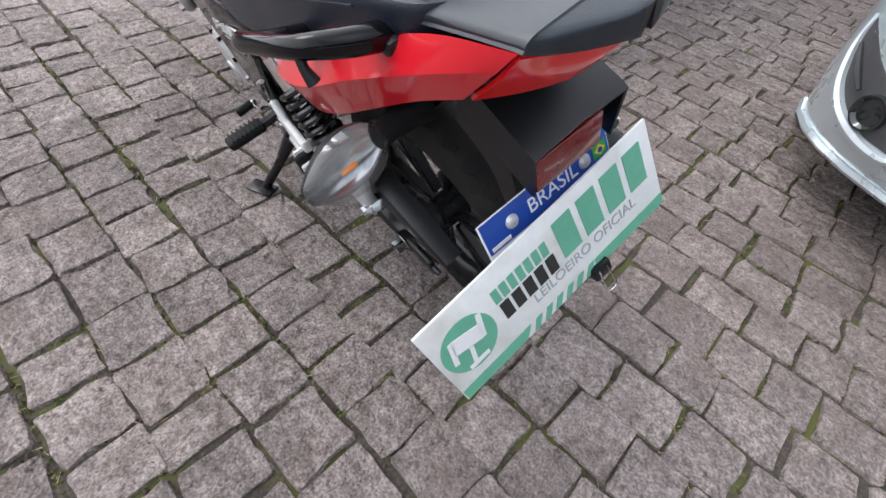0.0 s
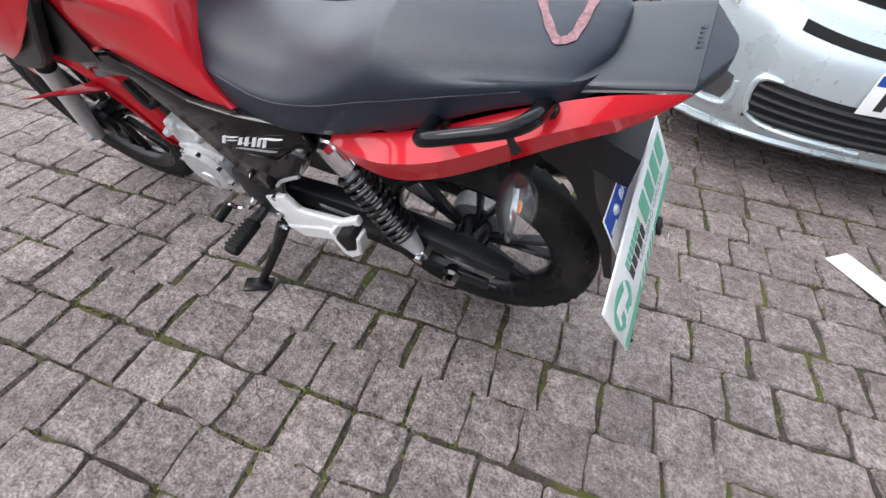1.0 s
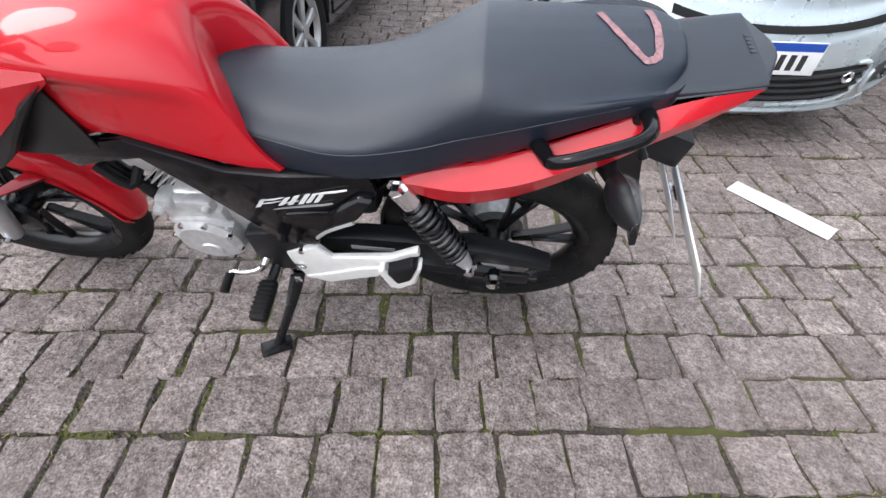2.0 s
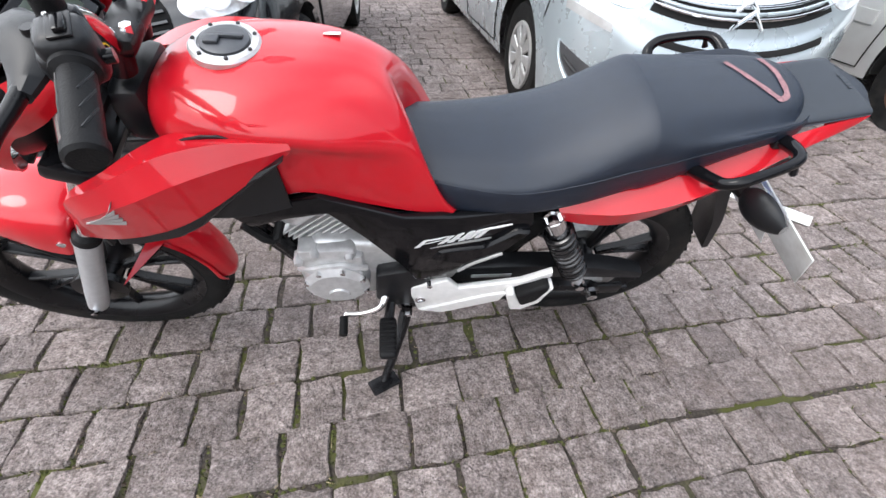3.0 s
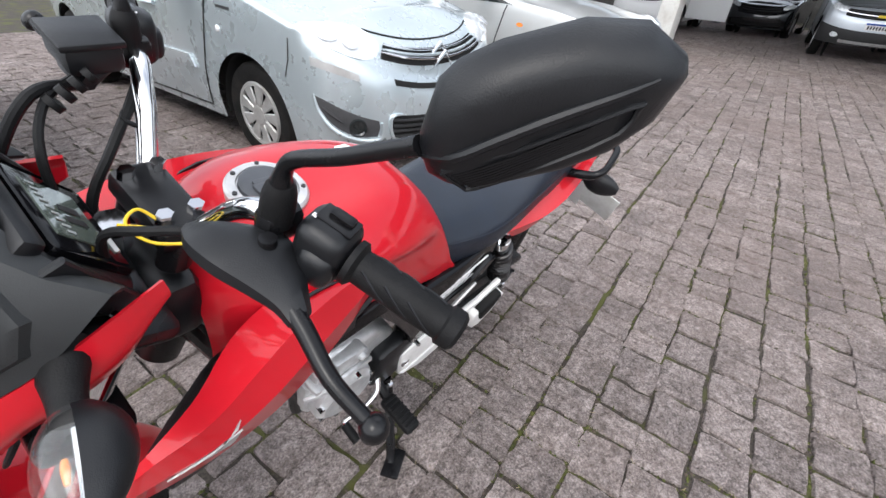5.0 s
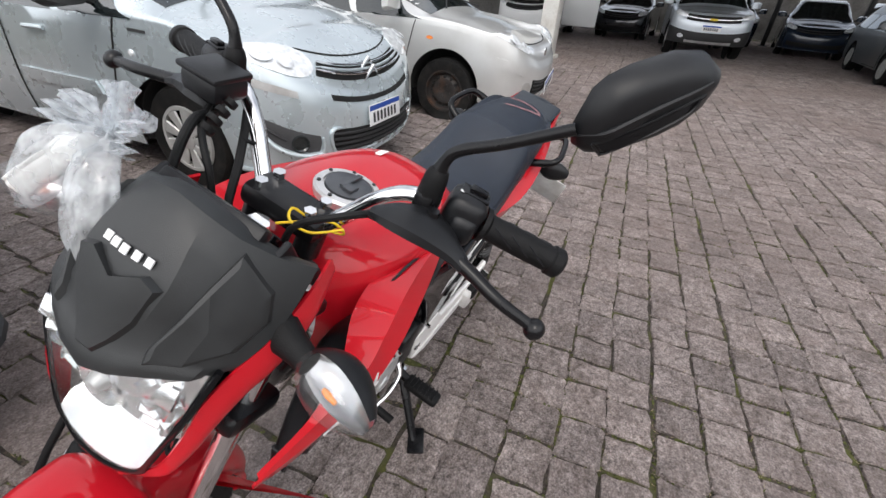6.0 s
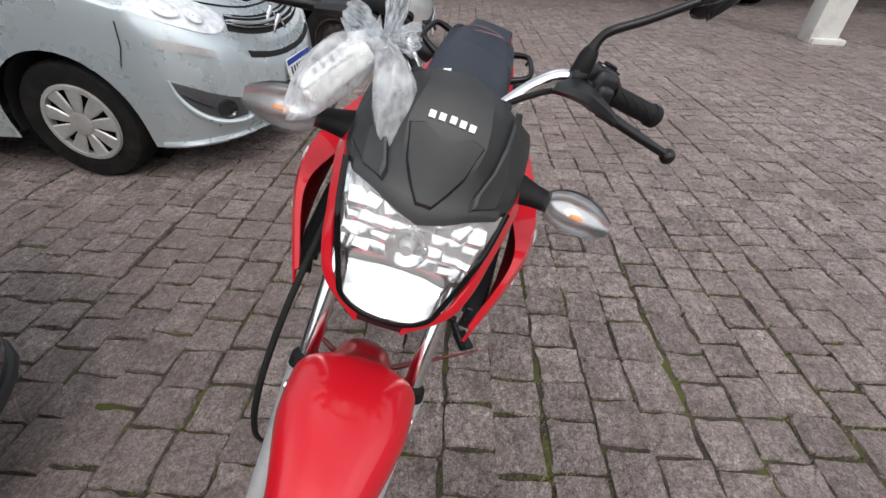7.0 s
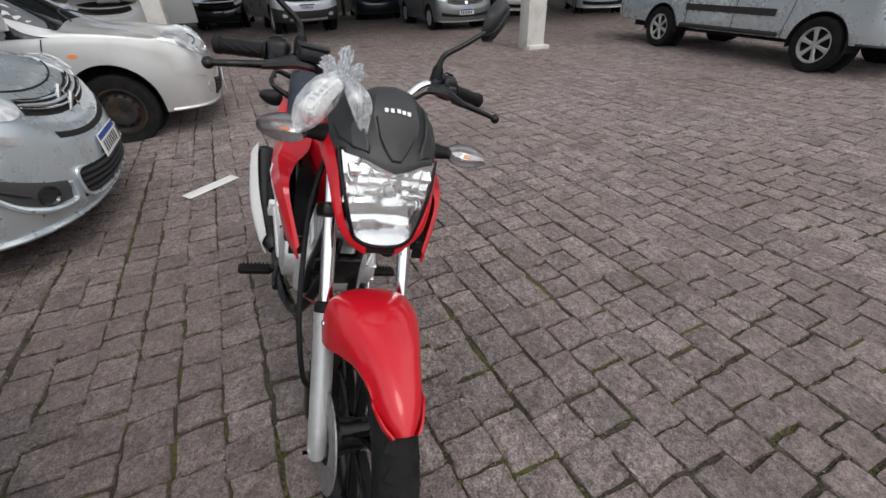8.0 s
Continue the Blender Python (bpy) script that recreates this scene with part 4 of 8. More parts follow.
    for q in (1.535, 1.605, 1.67, 1.74):
        part("lower_bar", tube(sk.line(q, 0.645, 0.008), 0.009, 6), CAR_TRIM, t)
    for sd in (1, -1):
        part("opening_edge", tube([on_nose(sk, a, b, sd, 0.006) for a, b in ((0.70, 1.465), (0.655, 1.475), (0.632, 1.53), (0.632, 1.64), (0.650, 1.75), (0.70, 1.81), (0.80, 1.825), (0.95, 1.83))], [0.006] + [0.012] * 5 + [0.014, 0.014], 8, 4), VAN_SILVER, t)
    c = on_nose(sk, 0.72, 1.575, 1, 0.012)
    part("tow_eye_cap", turned(lathe([(0.012, 0.004), (0.020, 0.010), (0.026, 0.006), (0.026, -0.006), (0.012, -0.006)], 20, axis="x"), Matrix.Translation(c)), CHROME, t, "round bright tow eye")


def silver_hatchback():
    st = stations(0.86, 2.61, 0.74, 0.865, 0.22, 0.93, 0.98, 0.72, 1.50, -0.18, -1.05, -2.7, 1.0)
    t, sk = car("silver_hatchback", "dusty silver hatchback with a flat front tyre and steel wheels", pose(-3.48, -1.66, 0, 0, 0, 97), CAR_SILVER_WARM, st, 2.61, 0.745, 0.31, "steel", turn=0, flat=0.035)
    glaze(t, sk, -0.22, -1.0, [(-1.05, -0.55, -0.95, -0.26), (-2.15, -1.15, -2.2, -1.0)])
    nose_kit(t, sk, CAR_SILVER_WARM, (0.62, 1.00, 0.05, 0.72), -0.06, gap=0.52)
    for sd in (1, -1):
        seam(t, sk, [(-0.32, sd * 0.95), (-0.40, sd * 1.4), (-0.46, sd * 1.92), (-1.3, sd * 1.94)])
        seam(t, sk, [(-1.40, sd * 0.97), (-1.42, sd * 1.9)])
        part("bumper_strip", sk.nose(1.26, 1.42, 0.08, 0.50, 0.012, False, 0.012, sd), CAR_SILVER_WARM, t)
        part("side_moulding", sk.patch([(-1.3, sd * 1.42), (-0.5, sd * 1.42), (-0.5, sd * 1.54), (-1.3, sd * 1.54)], 0.012, 10, 3, False, 0.012), CAR_SILVER_WARM, t)
        part("fog_recess", sk.nose(1.52, 1.78, 0.50, 0.66, 0.004, True, 0.006, sd), HUBCAP, t)
        part("side_repeater", sk.patch([(-0.20, sd * 1.16), (-0.13, sd * 1.16), (-0.13, sd * 1.21), (-0.20, sd * 1.21)], 0.006, 4, 3, True), AMBER, t, "amber side repeater")
        door_mirror(t, -0.52, sd, 0.83, 1.02, CAR_SILVER_WARM)
        part("wiper", tube([(-0.15, sd * 0.5, 1.0), (-0.28, sd * 0.2, 1.06), (-0.32, 0, 1.08)], 0.008, 6, 3), CAR_TRIM, t)
    part("badge", turned(box((0, 0, 0), (0.02, 0.07, 0.08), 0.008), front_at(sk, 0.75, 0.006)), CHROME, t)
    slats(t, sk, 1.42, 1.84, 0.68, 4, CAR_TRIM)
    car_plate(t, front_at(sk, 1.55, 0.035) @ Matrix.Rotation(radians(14), 4, "X") @ FRONT)


def black_hatchback():
    st = stations(0.80, 2.46, 0.62, 0.825, 0.23, 0.92, 0.99, 0.80, 1.48, -0.12, -0.85, -2.5, 1.02, xn=0.40)
    t, sk = car("black_hatchback", "glossy black hatchback with a slatted grille and chrome badge", pose(1.86, -1.46, 0, 0, 0, 90.5), CAR_BLACK, st, 2.46, 0.715, 0.30, "alloy")
    glaze(t, sk, -0.16, -0.80, [(-1.0, -0.45, -0.95, -0.2), (-2.0, -1.1, -2.05, -1.05)])
    nose_kit(t, sk, CAR_TRIM, (0.60, 1.02, 0.08, 0.60), 0.0, gap=0.52, lip=CAR_TRIM)
    for sd in (1, -1):
        seam(t, sk, [(-0.28, sd * 0.95), (-0.36, sd * 1.4), (-0.42, sd * 1.92), (-1.2, sd * 1.94)])
        part("fog_lamp", sk.nose(1.55, 1.72, 0.40, 0.54, 0.006, True, 0.01, sd), LAMP_GLASS, t)
        door_mirror(t, -0.42, sd, 0.79, 1.02, CAR_BLACK)
        part("wiper", tube([(-0.10, sd * 0.5, 1.0), (-0.22, sd * 0.2, 1.06), (-0.26, 0, 1.08)], 0.008, 6, 3), CAR_TRIM, t)
    slats(t, sk, 0.66, 1.02, 0.64, 4, CAR_BLACK, 0.008)
    m = front_at(sk, 0.84, 0.022, -22)
    part("badge_ring", turned(lathe([(0.050, 0.0), (0.064, 0.0), (0.064, 0.016), (0.052, 0.014)], 28, axis="x"), m), CHROME, t)
    for pts in ([(-0.030, 0.045), (-0.012, 0.0), (0.0, 0.028), (0.012, 0.0), (0.030, 0.045)], [(-0.045, 0.02), (-0.022, -0.042), (0.0, 0.0), (0.022, -0.042), (0.045, 0.02)]):
        part("badge_stroke", turned(tube([(0.010, a, b) for a, b in pts], 0.006, 6), m), CHROME, t)
    car_plate(t, front_at(sk, 1.28, 0.014) @ FRONT)
    slats(t, sk, 1.46, 1.80, 0.60, 3, CAR_TRIM)


def silver_pickup():
    st = stations(0.86, 3.0, 1.1, 0.87, 0.36, 1.02, 1.08, 0.92, 1.70, -0.10, -0.65, -2.2, 1.12, xn=0.46)
    t, sk = car("silver_pickup", "silver double-cab pickup with a dark plastic rubbing strip", pose(-2.28, 7.28, 0, 0, 0, -1.0), VAN_SILVER, st, 2.85, 0.78, 0.325, "alloy")
    glaze(t, sk, -0.15, -0.60, [(-0.95, -0.40, -0.9, -0.15), (-1.95, -1.05, -1.98, -1.0)])
    nose_kit(t, sk, CAR_TRIM, (0.64, 1.02, 0.12, 0.60), 0.0, lip=CAR_TRIM)
    for sd in (1, -1):
        part("side_moulding", sk.patch([(-2.3, sd * 1.46), (-0.65, sd * 1.46), (-0.65, sd * 1.60), (-2.3, sd * 1.60)], 0.014, 14, 3, False, 0.012), CAR_TRIM, t, "dark grey rubbing strip")
        seam(t, sk, [(-0.40, sd * 0.95), (-0.44, sd * 1.5), (-0.5, sd * 1.94), (-1.3, sd * 1.95)])
        seam(t, sk, [(-1.30, sd * 0.97), (-1.32, sd * 1.94)])
        seam(t, sk, [(-2.25, sd * 0.97), (-2.28, sd * 1.94)])
        part("side_step", tube([(-0.55, sd * 0.86, 0.40), (-2.35, sd * 0.86, 0.40)], 0.03, 8), CAR_TRIM, t)
        part("fog_bezel", sk.nose(1.45, 1.80, 0.35, 0.60, 0.006, True, 0.01, sd), HUBCAP, t)
        door_mirror(t, -0.45, sd, 0.84, 1.2, VAN_SILVER)
    slats(t, sk, 0.70, 1.05, 0.62, 3, CHROME, 0.012)
    car_plate(t, front_at(sk, 1.4, 0.014) @ FRONT)


def silver_suv():
    st = stations(0.88, 2.70, 0.95, 0.90, 0.34, 1.08, 1.14, 0.98, 1.72, -0.15, -0.95, -2.9, 1.3, xn=0.46)
    t, sk = car("silver_suv", "silver sport utility car with a black lower bumper", pose(-12.4, 0.42, 0, 0, 0, 8), CAR_SILVER, st, 2.70, 0.78, 0.36, "alloy")
    glaze(t, sk, -0.20, -0.90, [(-1.15, -0.55, -1.05, -0.3), (-2.3, -1.3, -2.35, -1.2)])
    nose_kit(t, sk, CAR_TRIM, (0.64, 1.02, 0.16, 0.62), 0.0, lip=CAR_TRIM)
    for sd in (1, -1):
        seam(t, sk, [(-0.36, sd * 0.95), (-0.42, sd * 1.5), (-0.5, sd * 1.94), (-1.3, sd * 1.95)])
        part("fog_lamp", sk.nose(1.60, 1.76, 0.52, 0.66, 0.022, True, 0.01, sd), LAMP_GLASS, t)
        door_mirror(t, -0.55, sd, 0.86, 1.16, CAR_SILVER)
        part("roof_rail", tube([(-1.0, sd * 0.60, 1.70), (-1.3, sd * 0.62, 1.76), (-2.6, sd * 0.62, 1.75), (-2.9, sd * 0.60, 1.69)], 0.02, 8), CAR_TRIM, t)
    part("lower_cladding", sk.across(1.45, 2.0, 0.05, 0.014, 0.014, 40), CAR_TRIM, t, "black plastic lower bumper")
    slats(t, sk, 0.72, 0.88, 0.62, 1, CAR_TRIM)
    slats(t, sk, 0.95, 1.10, 0.62, 1, CAR_TRIM)
    part("grille_bar", tube(sk.line(0.915, 0.60, 0.010), 0.014, 6), CHROME, t)
    part("badge", turned(box((0, 0, 0), (0.02, 0.16, 0.05), 0.012), front_at(sk, 0.915, 0.02)), FLAG_YELLOW, t)
    part("skid_plate", sk.across(1.80, 1.92, 0.70, 0.030), HUBCAP, t)
    car_plate(t, front_at(sk, 1.30, 0.014) @ FRONT)


def grey_estate():
    st = stations(0.80, 2.47, 0.90, 0.81, 0.22, 0.90, 0.96, 0.74, 1.42, -0.18, -0.85, -2.9, 1.0, xn=0.40)
    t, sk = car("grey_estate_car", "dusty grey estate car with a wide body-coloured bumper", pose(-10.7, 4.45, 0, 0, 0, 2), CAR_GREY, st, 2.47, 0.70, 0.29, "cap")
    glaze(t, sk, -0.22, -0.80, [(-1.05, -0.5, -0.98, -0.28), (-2.1, -1.15, -2.15, -1.08), (-2.9, -2.2, -2.95, -2.25)])
    nose_kit(t, sk, CAR_GREY, (0.66, 0.98, 0.22, 0.62), 0.0)
    for sd in (1, -1):
        seam(t, sk, [(-0.34, sd * 0.95), (-0.38, sd * 1.5), (-0.42, sd * 1.94), (-1.3, sd * 1.95)])
        door_mirror(t, -0.50, sd, 0.78, 0.98, CAR_GREY)
        part("wiper", tube([(-0.15, sd * 0.5, 0.97), (-0.28, sd * 0.2, 1.02), (-0.32, 0, 1.04)], 0.008, 6, 3), CAR_TRIM, t)
    slats(t, sk, 0.70, 0.96, 0.66, 3, CAR_GREY, 0.006)
    part("badge", turned(lathe([(0.001, 0.01), (0.045, 0.008), (0.045, 0.0), (0.001, 0.0)], 20, axis="x"), front_at(sk, 0.83, 0.018, -20)), CHROME, t)
    # shade of the intake drawn as a black sheet on the bumper
    part("lower_opening", sk.across(1.52, 1.70, 0.45, 0.003), LINER_SHADE, t)
    car_plate(t, front_at(sk, 1.36, 0.014) @ FRONT)


def plain_far_car(name, label, x, y, yaw, paint, roof=1.46):
    st = stations(0.82, 2.5, 0.75, 0.82, 0.22, 0.92, 0.97, 0.76, roof, -0.15, -0.9, -2.6, 1.0, xn=0.40)
    t, sk = car(name, label, pose(x, y, 0, 0, 0, yaw), paint, st, 2.5, 0.71, 0.30, "alloy")
    glaze(t, sk, -0.20, -0.85, [(-1.05, -0.5, -0.98, -0.26), (-2.1, -1.15, -2.15, -1.08)])
    nose_kit(t, sk, paint, (0.64, 1.0, 0.18, 0.62))
    for sd in (1, -1):
        door_mirror(t, -0.48, sd, 0.79, 1.0, paint)
    slats(t, sk, 0.70, 0.98, 0.64, 2, CAR_TRIM)
    # shade of the lower intake as a black sheet on the skin
    part("lower_opening", sk.across(1.55, 1.80, 0.5, 0.003), LINER_SHADE, t)
    return t, sk


def white_van():
    st = stations(0.85, 2.9, 0.9, 0.86, 0.26, 1.05, 1.12, 0.86, 1.85, 0.0, -0.55, -3.3, 1.5)
    t, sk = car("white_van", "white van with its bonnet off and one door open", pose(-12.6, -4.3, 0, 0, 0, 5), CAR_WHITE, st, 2.9, 0.73, 0.31, "alloy")
    glaze(t, sk, -0.04, -0.50, [(-1.05, -0.5, -0.98, -0.2)])
    nose_kit(t, sk, CAR_WHITE, (0.64, 1.0, 0.2, 0.55))
    # shade of the bay as a black sheet over the closed bonnet
    part("engine_bay", sk.across(0.12, 0.52, 0.25, 0.01), LINER_SHADE, t, "black sheet for the shade in the open engine bay")
    part("engine_cover", box((0.45, 0.1, 0.98), (0.40, 0.5, 0.08), 0.03), ENGINE_DARK, t)
    part("open_door", turned(box((0, 0.5, 0.85), (0.05, 1.0, 1.0), 0.02), pose(-0.40, 0.86, 0, 0, 0, 4)), CAR_WHITE, t, "white door standing open")
    part("door_window", turned(box((0, 0.5, 1.55), (0.03, 0.85, 0.42), 0.02), pose(-0.40, 0.86, 0, 0, 0, 4)), GLASS_DARK, t)
    slats(t, sk, 0.66, 1.0, 0.6, 2, CAR_TRIM)


silver_minivan()
silver_hatchback()
black_hatchback()
silver_pickup()
silver_suv()
grey_estate()
white_van()
plain_far_car("dark_blue_hatchback", "dark blue hatchback parked under the shed", -15.6, 3.1, -3, CAR_BLUE)
plain_far_car("dark_saloon", "dark car parked in the shade of the shed", -15.5, -2.1, 0, CAR_BLACK)
plain_far_car("grey_compact_car", "grey compact car parked side on under the shed", -12.4, 10.2, -25, CAR_SILVER)
plain_far_car("blue_saloon", "dark blue car parked beyond the pickup", -0.6, 11.6, 5, CAR_BLUE)
plain_far_car("silver_saloon", "pale silver car under the shed", -13.4, 7.6, -6, CAR_SILVER_WARM)
plain_far_car("black_compact_car", "black car at the back of the shed", -16.8, 5.2, -3, CAR_BLACK)
plain_far_car("dark_estate_car", "dark car at the back of the shed", -17.0, 0.9, 4, CAR_BLUE)


def white_strip():
    """A white plastic strip lying on the setts."""
    t = thing("plastic_strip", Matrix.Translation((-1.18, -0.685, 0.006)) @ Matrix.Rotation(radians(134), 4, "Z"), "narrow white plastic strip lying on the setts", "strip")
    part("strip", box((0, 0, 0.004), (0.40, 0.10, 0.006), 0.002), STRIP_MAT, t)


white_strip()


# ---- the motorcycle: x ahead, y to its left, z up, upright; then leaned on its side stand ----
BIKE_AT = pose(0.007, -0.090, 0) @ Matrix.Rotation(radians(2.2), 4, "Z") @ Matrix.Rotation(radians(-16.8), 4, "X")
RAKE, STEER_BY = 26.5, 2.7
AX = Vector((-math.sin(radians(RAKE)), 0, math.cos(radians(RAKE))))
STEER = Matrix.Translation((1.41, 0, 0)) @ Matrix.Rotation(radians(STEER_BY), 4, AX) @ Matrix.Translation((-1.41, 0, 0))
RA, FA, WR = (0.01, 0, 0.309), (1.325, 0, 0.309), 0.309

bike = thing("motorcycle", BIKE_AT, "red and black street motorcycle leaning on its side stand", "motorcycle")


# where the parts of the body and of the head sit along the bike
BODY_X = ([-0.30, -0.126, 0.0, 0.105, 0.259, 0.47, 0.60, 0.872, 1.03, 1.20], [-0.026, -0.012, -0.020, -0.030, -0.033, -0.043, -0.050, -0.077, -0.080, -0.082])
TAIL_Y = ([-0.28, -0.12, 0.02], [0.020, 0.012, 0.0])
TAIL_PARTS = {"tail_cover", "moulded_mark", "tail_panel", "tail_lamp"}
TAIL_Z = ([-0.30, -0.20, -0.10, 0.16], [-0.024, -0.023, -0.018, 0.0])
HEAD_Z = ([0.55, 0.66, 0.75, 0.80, 0.945, 1.00, 1.03, 1.08], [0.0, -0.020, -0.055, -0.062, -0.085, -0.098, -0.104, -0.106])
FIXED = {"front_wheel", "rear_wheel", "tyre", "tread", "hub", "spoke", "brake_disc", "brake_caliper", "rear_brake_drum", "sprocket", "sprocket_carrier", "axle_nut", "chain_adjuster", "fork_leg", "fork_tube", "dust_seal", "fork_cap",
         "pinch_bolt", "front_axle", "triple_clamp", "front_mudguard", "mudguard_bolt", "tank_shroud", "number_plate", "plate_head", "plate_word", "flag_field", "flag_diamond", "flag_disc", "plate_small_bar", "plate_screw",
         "side_stand", "stand_foot", "stand_pivot", "stand_bracket", "stand_spring", "rider_peg", "peg_rib", "peg_arm", "crankcase", "generator_cover", "case_block", "generator_cap", "case_bolt", "case_boss", "case_rib", "clutch_cover",
         "cylinder", "cooling_fin", "cylinder_head", "valve_cover", "spark_plug_cap", "rear_indicator", "tail_cover", "moulded_mark", "tail_panel", "grab_rail", "rail_mount", "luggage_hook", "tail_lamp", "rear_mudguard",
         "rear_reflector", "peg_hanger", "hanger_rib", "hanger_bolt", "passenger_peg", "peg_bracket", "emblem_feather", "shroud_trim"}


def bp(name, bm, material, parent=None, label="", sharp=35, fix=True, front=False):
    base = parent.name.split(".")[0] if parent else ""
    if name not in FIXED and base != "rear_indicator":
        for v in bm.verts:
            if front:
                if v.co.x > 1.25:
                    v.co.x = 1.25 + (v.co.x - 1.25) * 0.5
                v.co.x += float(np.interp(v.co.z, *HEAD_Z))
            else:
                if v.co.z > 0.6:
                    v.co.z += float(np.interp(v.co.x, *TAIL_Z))
                v.co.x += float(np.interp(v.co.x, *BODY_X))
    if name in TAIL_PARTS:
        for v in bm.verts:
            yc = float(np.interp(v.co.x, *TAIL_Y))
            v.co.y = yc + v.co.y * (1 - yc / 0.10)
    if front:
        turned(bm, STEER)
    return part(name, bm, material, parent or bike, label, sharp, fix)


def bike_wheel(name, c, width, front):
    cx, _, cz = c
    w = width / 2
    at = Matrix.Translation(c)
    rim = lathe([(0.226, -0.036), (0.240, -0.040), (0.241, -0.034), (0.230, -0.030), (0.222, -0.012), (0.222, 0.012), (0.230, 0.030), (0.241, 0.034), (0.240, 0.040), (0.226, 0.036), (0.204, 0.016), (0.200, 0.0), (0.204, -0.016)], 64)
    wh = bp(name, turned(rim, at), BLACK_METAL, None, "black cast alloy rim", front=front)
    tyre = lathe([(0.232, -0.036), (0.248, -w * 0.96), (0.270, -w * 1.02), (0.287, -w * 0.92), (0.300, -w * 0.62), (0.3075, -w * 0.25), (WR, 0), (0.3075, w * 0.25), (0.300, w * 0.62), (0.287, w * 0.92), (0.270, w * 1.02), (0.248, w * 0.96), (0.232, 0.036)], 72)
    bp("tyre", turned(tyre, at), TYRE, wh, "black rubber tyre", front=front)
    # tread blocks as raised bars on the crown
    bm = bmesh.new()
    for k in range(40):
        a = k * math.tau / 40
        for sd in (1, -1):
            q = box((0, sd * w * 0.50, 0.3035), (0.026, w * 0.66, 0.006), 0.0015, seg=1)
            turned(q, Matrix.Rotation(sd * 0.45, 4, "Z"))
            turned(q, Matrix.Rotation(sd * -0.0, 4, "X"))
            for v in q.verts:
                v.co.z -= 0.010 * max(0.0, (abs(v.co.y) / w - 0.30)) ** 1.2 / 0.6
            turned(q, Matrix.Rotation(a + (sd > 0) * 0.07, 4, "Y"))
            join(bm, q)
    bp("tread", turned(bm, at), TYRE, wh, front=front)
    hub = lathe([(0.012, -0.075), (0.040, -0.075), (0.048, -0.05), (0.040, -0.03), (0.038, 0.03), (0.060, 0.045), (0.062, 0.065), (0.012, 0.07)], 32)
    bp("hub", turned(hub, at), BLACK_METAL, wh, front=front)
    for k in range(6):
        a = k * math.tau / 6 + 0.25
        for sd in (1, -1):
            s = prism([(0.045, -0.008), (0.12, -0.006 + sd * 0.012), (0.206, -0.009 + sd * 0.032), (0.206, 0.008 + sd * 0.032), (0.12, 0.006 + sd * 0.012), (0.045, 0.008)], -0.013, 0.013, 0.004, 1)
            bp("spoke", turned(turned(s, Matrix.Rotation(a, 4, "Y")), at), BLACK_METAL, wh, front=front)
    return wh


rear_wheel = bike_wheel("rear_wheel", RA, 0.092, False)
front_wheel = bike_wheel("front_wheel", FA, 0.084, True)

# brake disc and caliper on the right of the front wheel
bp("brake_disc", lathe([(0.060, -0.076), (0.120, -0.076), (0.120, -0.080), (0.060, -0.080)], 48, FA), ENGINE_DARK, front_wheel, "bare steel brake disc", front=True)
bp("brake_caliper", box((1.225, -0.088, 0.345), (0.06, 0.05, 0.11), 0.012, Matrix.Translation((1.225, 0, 0.345)) @ Matrix.Rotation(radians(-24), 4, "Y") @ Matrix.Translation((-1.225, 0, -0.345))), BLACK_METAL, None, front=True)
# rear drum, sprocket, chain case
bp("rear_brake_drum", lathe([(0.012, -0.03), (0.075, -0.03), (0.078, -0.075), (0.06, -0.085), (0.012, -0.09)], 36, RA), ENGINE_DARK, rear_wheel)
bp("sprocket", lathe([(0.05, 0.070), (0.098, 0.070), (0.098, 0.078), (0.05, 0.078)], 44, RA), ENGINE_DARK, rear_wheel, "toothed steel sprocket")
bp("sprocket_carrier", lathe([(0.012, 0.07), (0.045, 0.07), (0.042, 0.10), (0.012, 0.105)], 28, RA), ENGINE, rear_wheel)
for sd in (1, -1):
    bp("axle_nut", lathe([(0.001, sd * 0.150), (0.016, sd * 0.150), (0.018, sd * 0.125), (0.001, sd * 0.12)], 6, RA), CHROME)
    bp("chain_adjuster", join(box((-0.03, sd * 0.118, 0.309), (0.10, 0.016, 0.045), 0.006), tube([(-0.10, sd * 0.118, 0.309), (0.0, sd * 0.118, 0.309)], 0.006, 8), lathe([(0.001, sd * 0.110), (0.026, sd * 0.110), (0.026, sd * 0.128), (0.001, sd * 0.128)], 20, (0.01, 0, 0.309))), BLACK_METAL)
    bp("swingarm", tube([(0.52, sd * 0.085, 0.365), (0.40, sd * 0.100, 0.350), (0.16, sd * 0.106, 0.325), (0.03, sd * 0.106, 0.312)], [0.026, 0.025, 0.023, 0.020], 8, 3), BLACK_METAL)
bp("chain", join(*[tube([(0.62, 0.082, 0.365 + dz), (0.01, 0.082, 0.309 + dz * 1.9)], 0.008, 6) for dz in (0.045, -0.045)]), STEEL_DARK)
bp("chain_guard", sheet([[(0.50, 0.072, 0.425), (0.50, 0.110, 0.420), (0.50, 0.114, 0.365)], [(0.32, 0.068, 0.435), (0.32, 0.110, 0.430), (0.32, 0.116, 0.375)], [(0.12, 0.068, 0.425), (0.12, 0.110, 0.418), (0.12, 0.116, 0.375)],
                        [(-0.03, 0.070, 0.398), (-0.03, 0.110, 0.392), (-0.03, 0.114, 0.360)], [(-0.11, 0.074, 0.372), (-0.11, 0.108, 0.368), (-0.11, 0.112, 0.350)]], 4, 3, thick=0.004), BLACK_MATT)
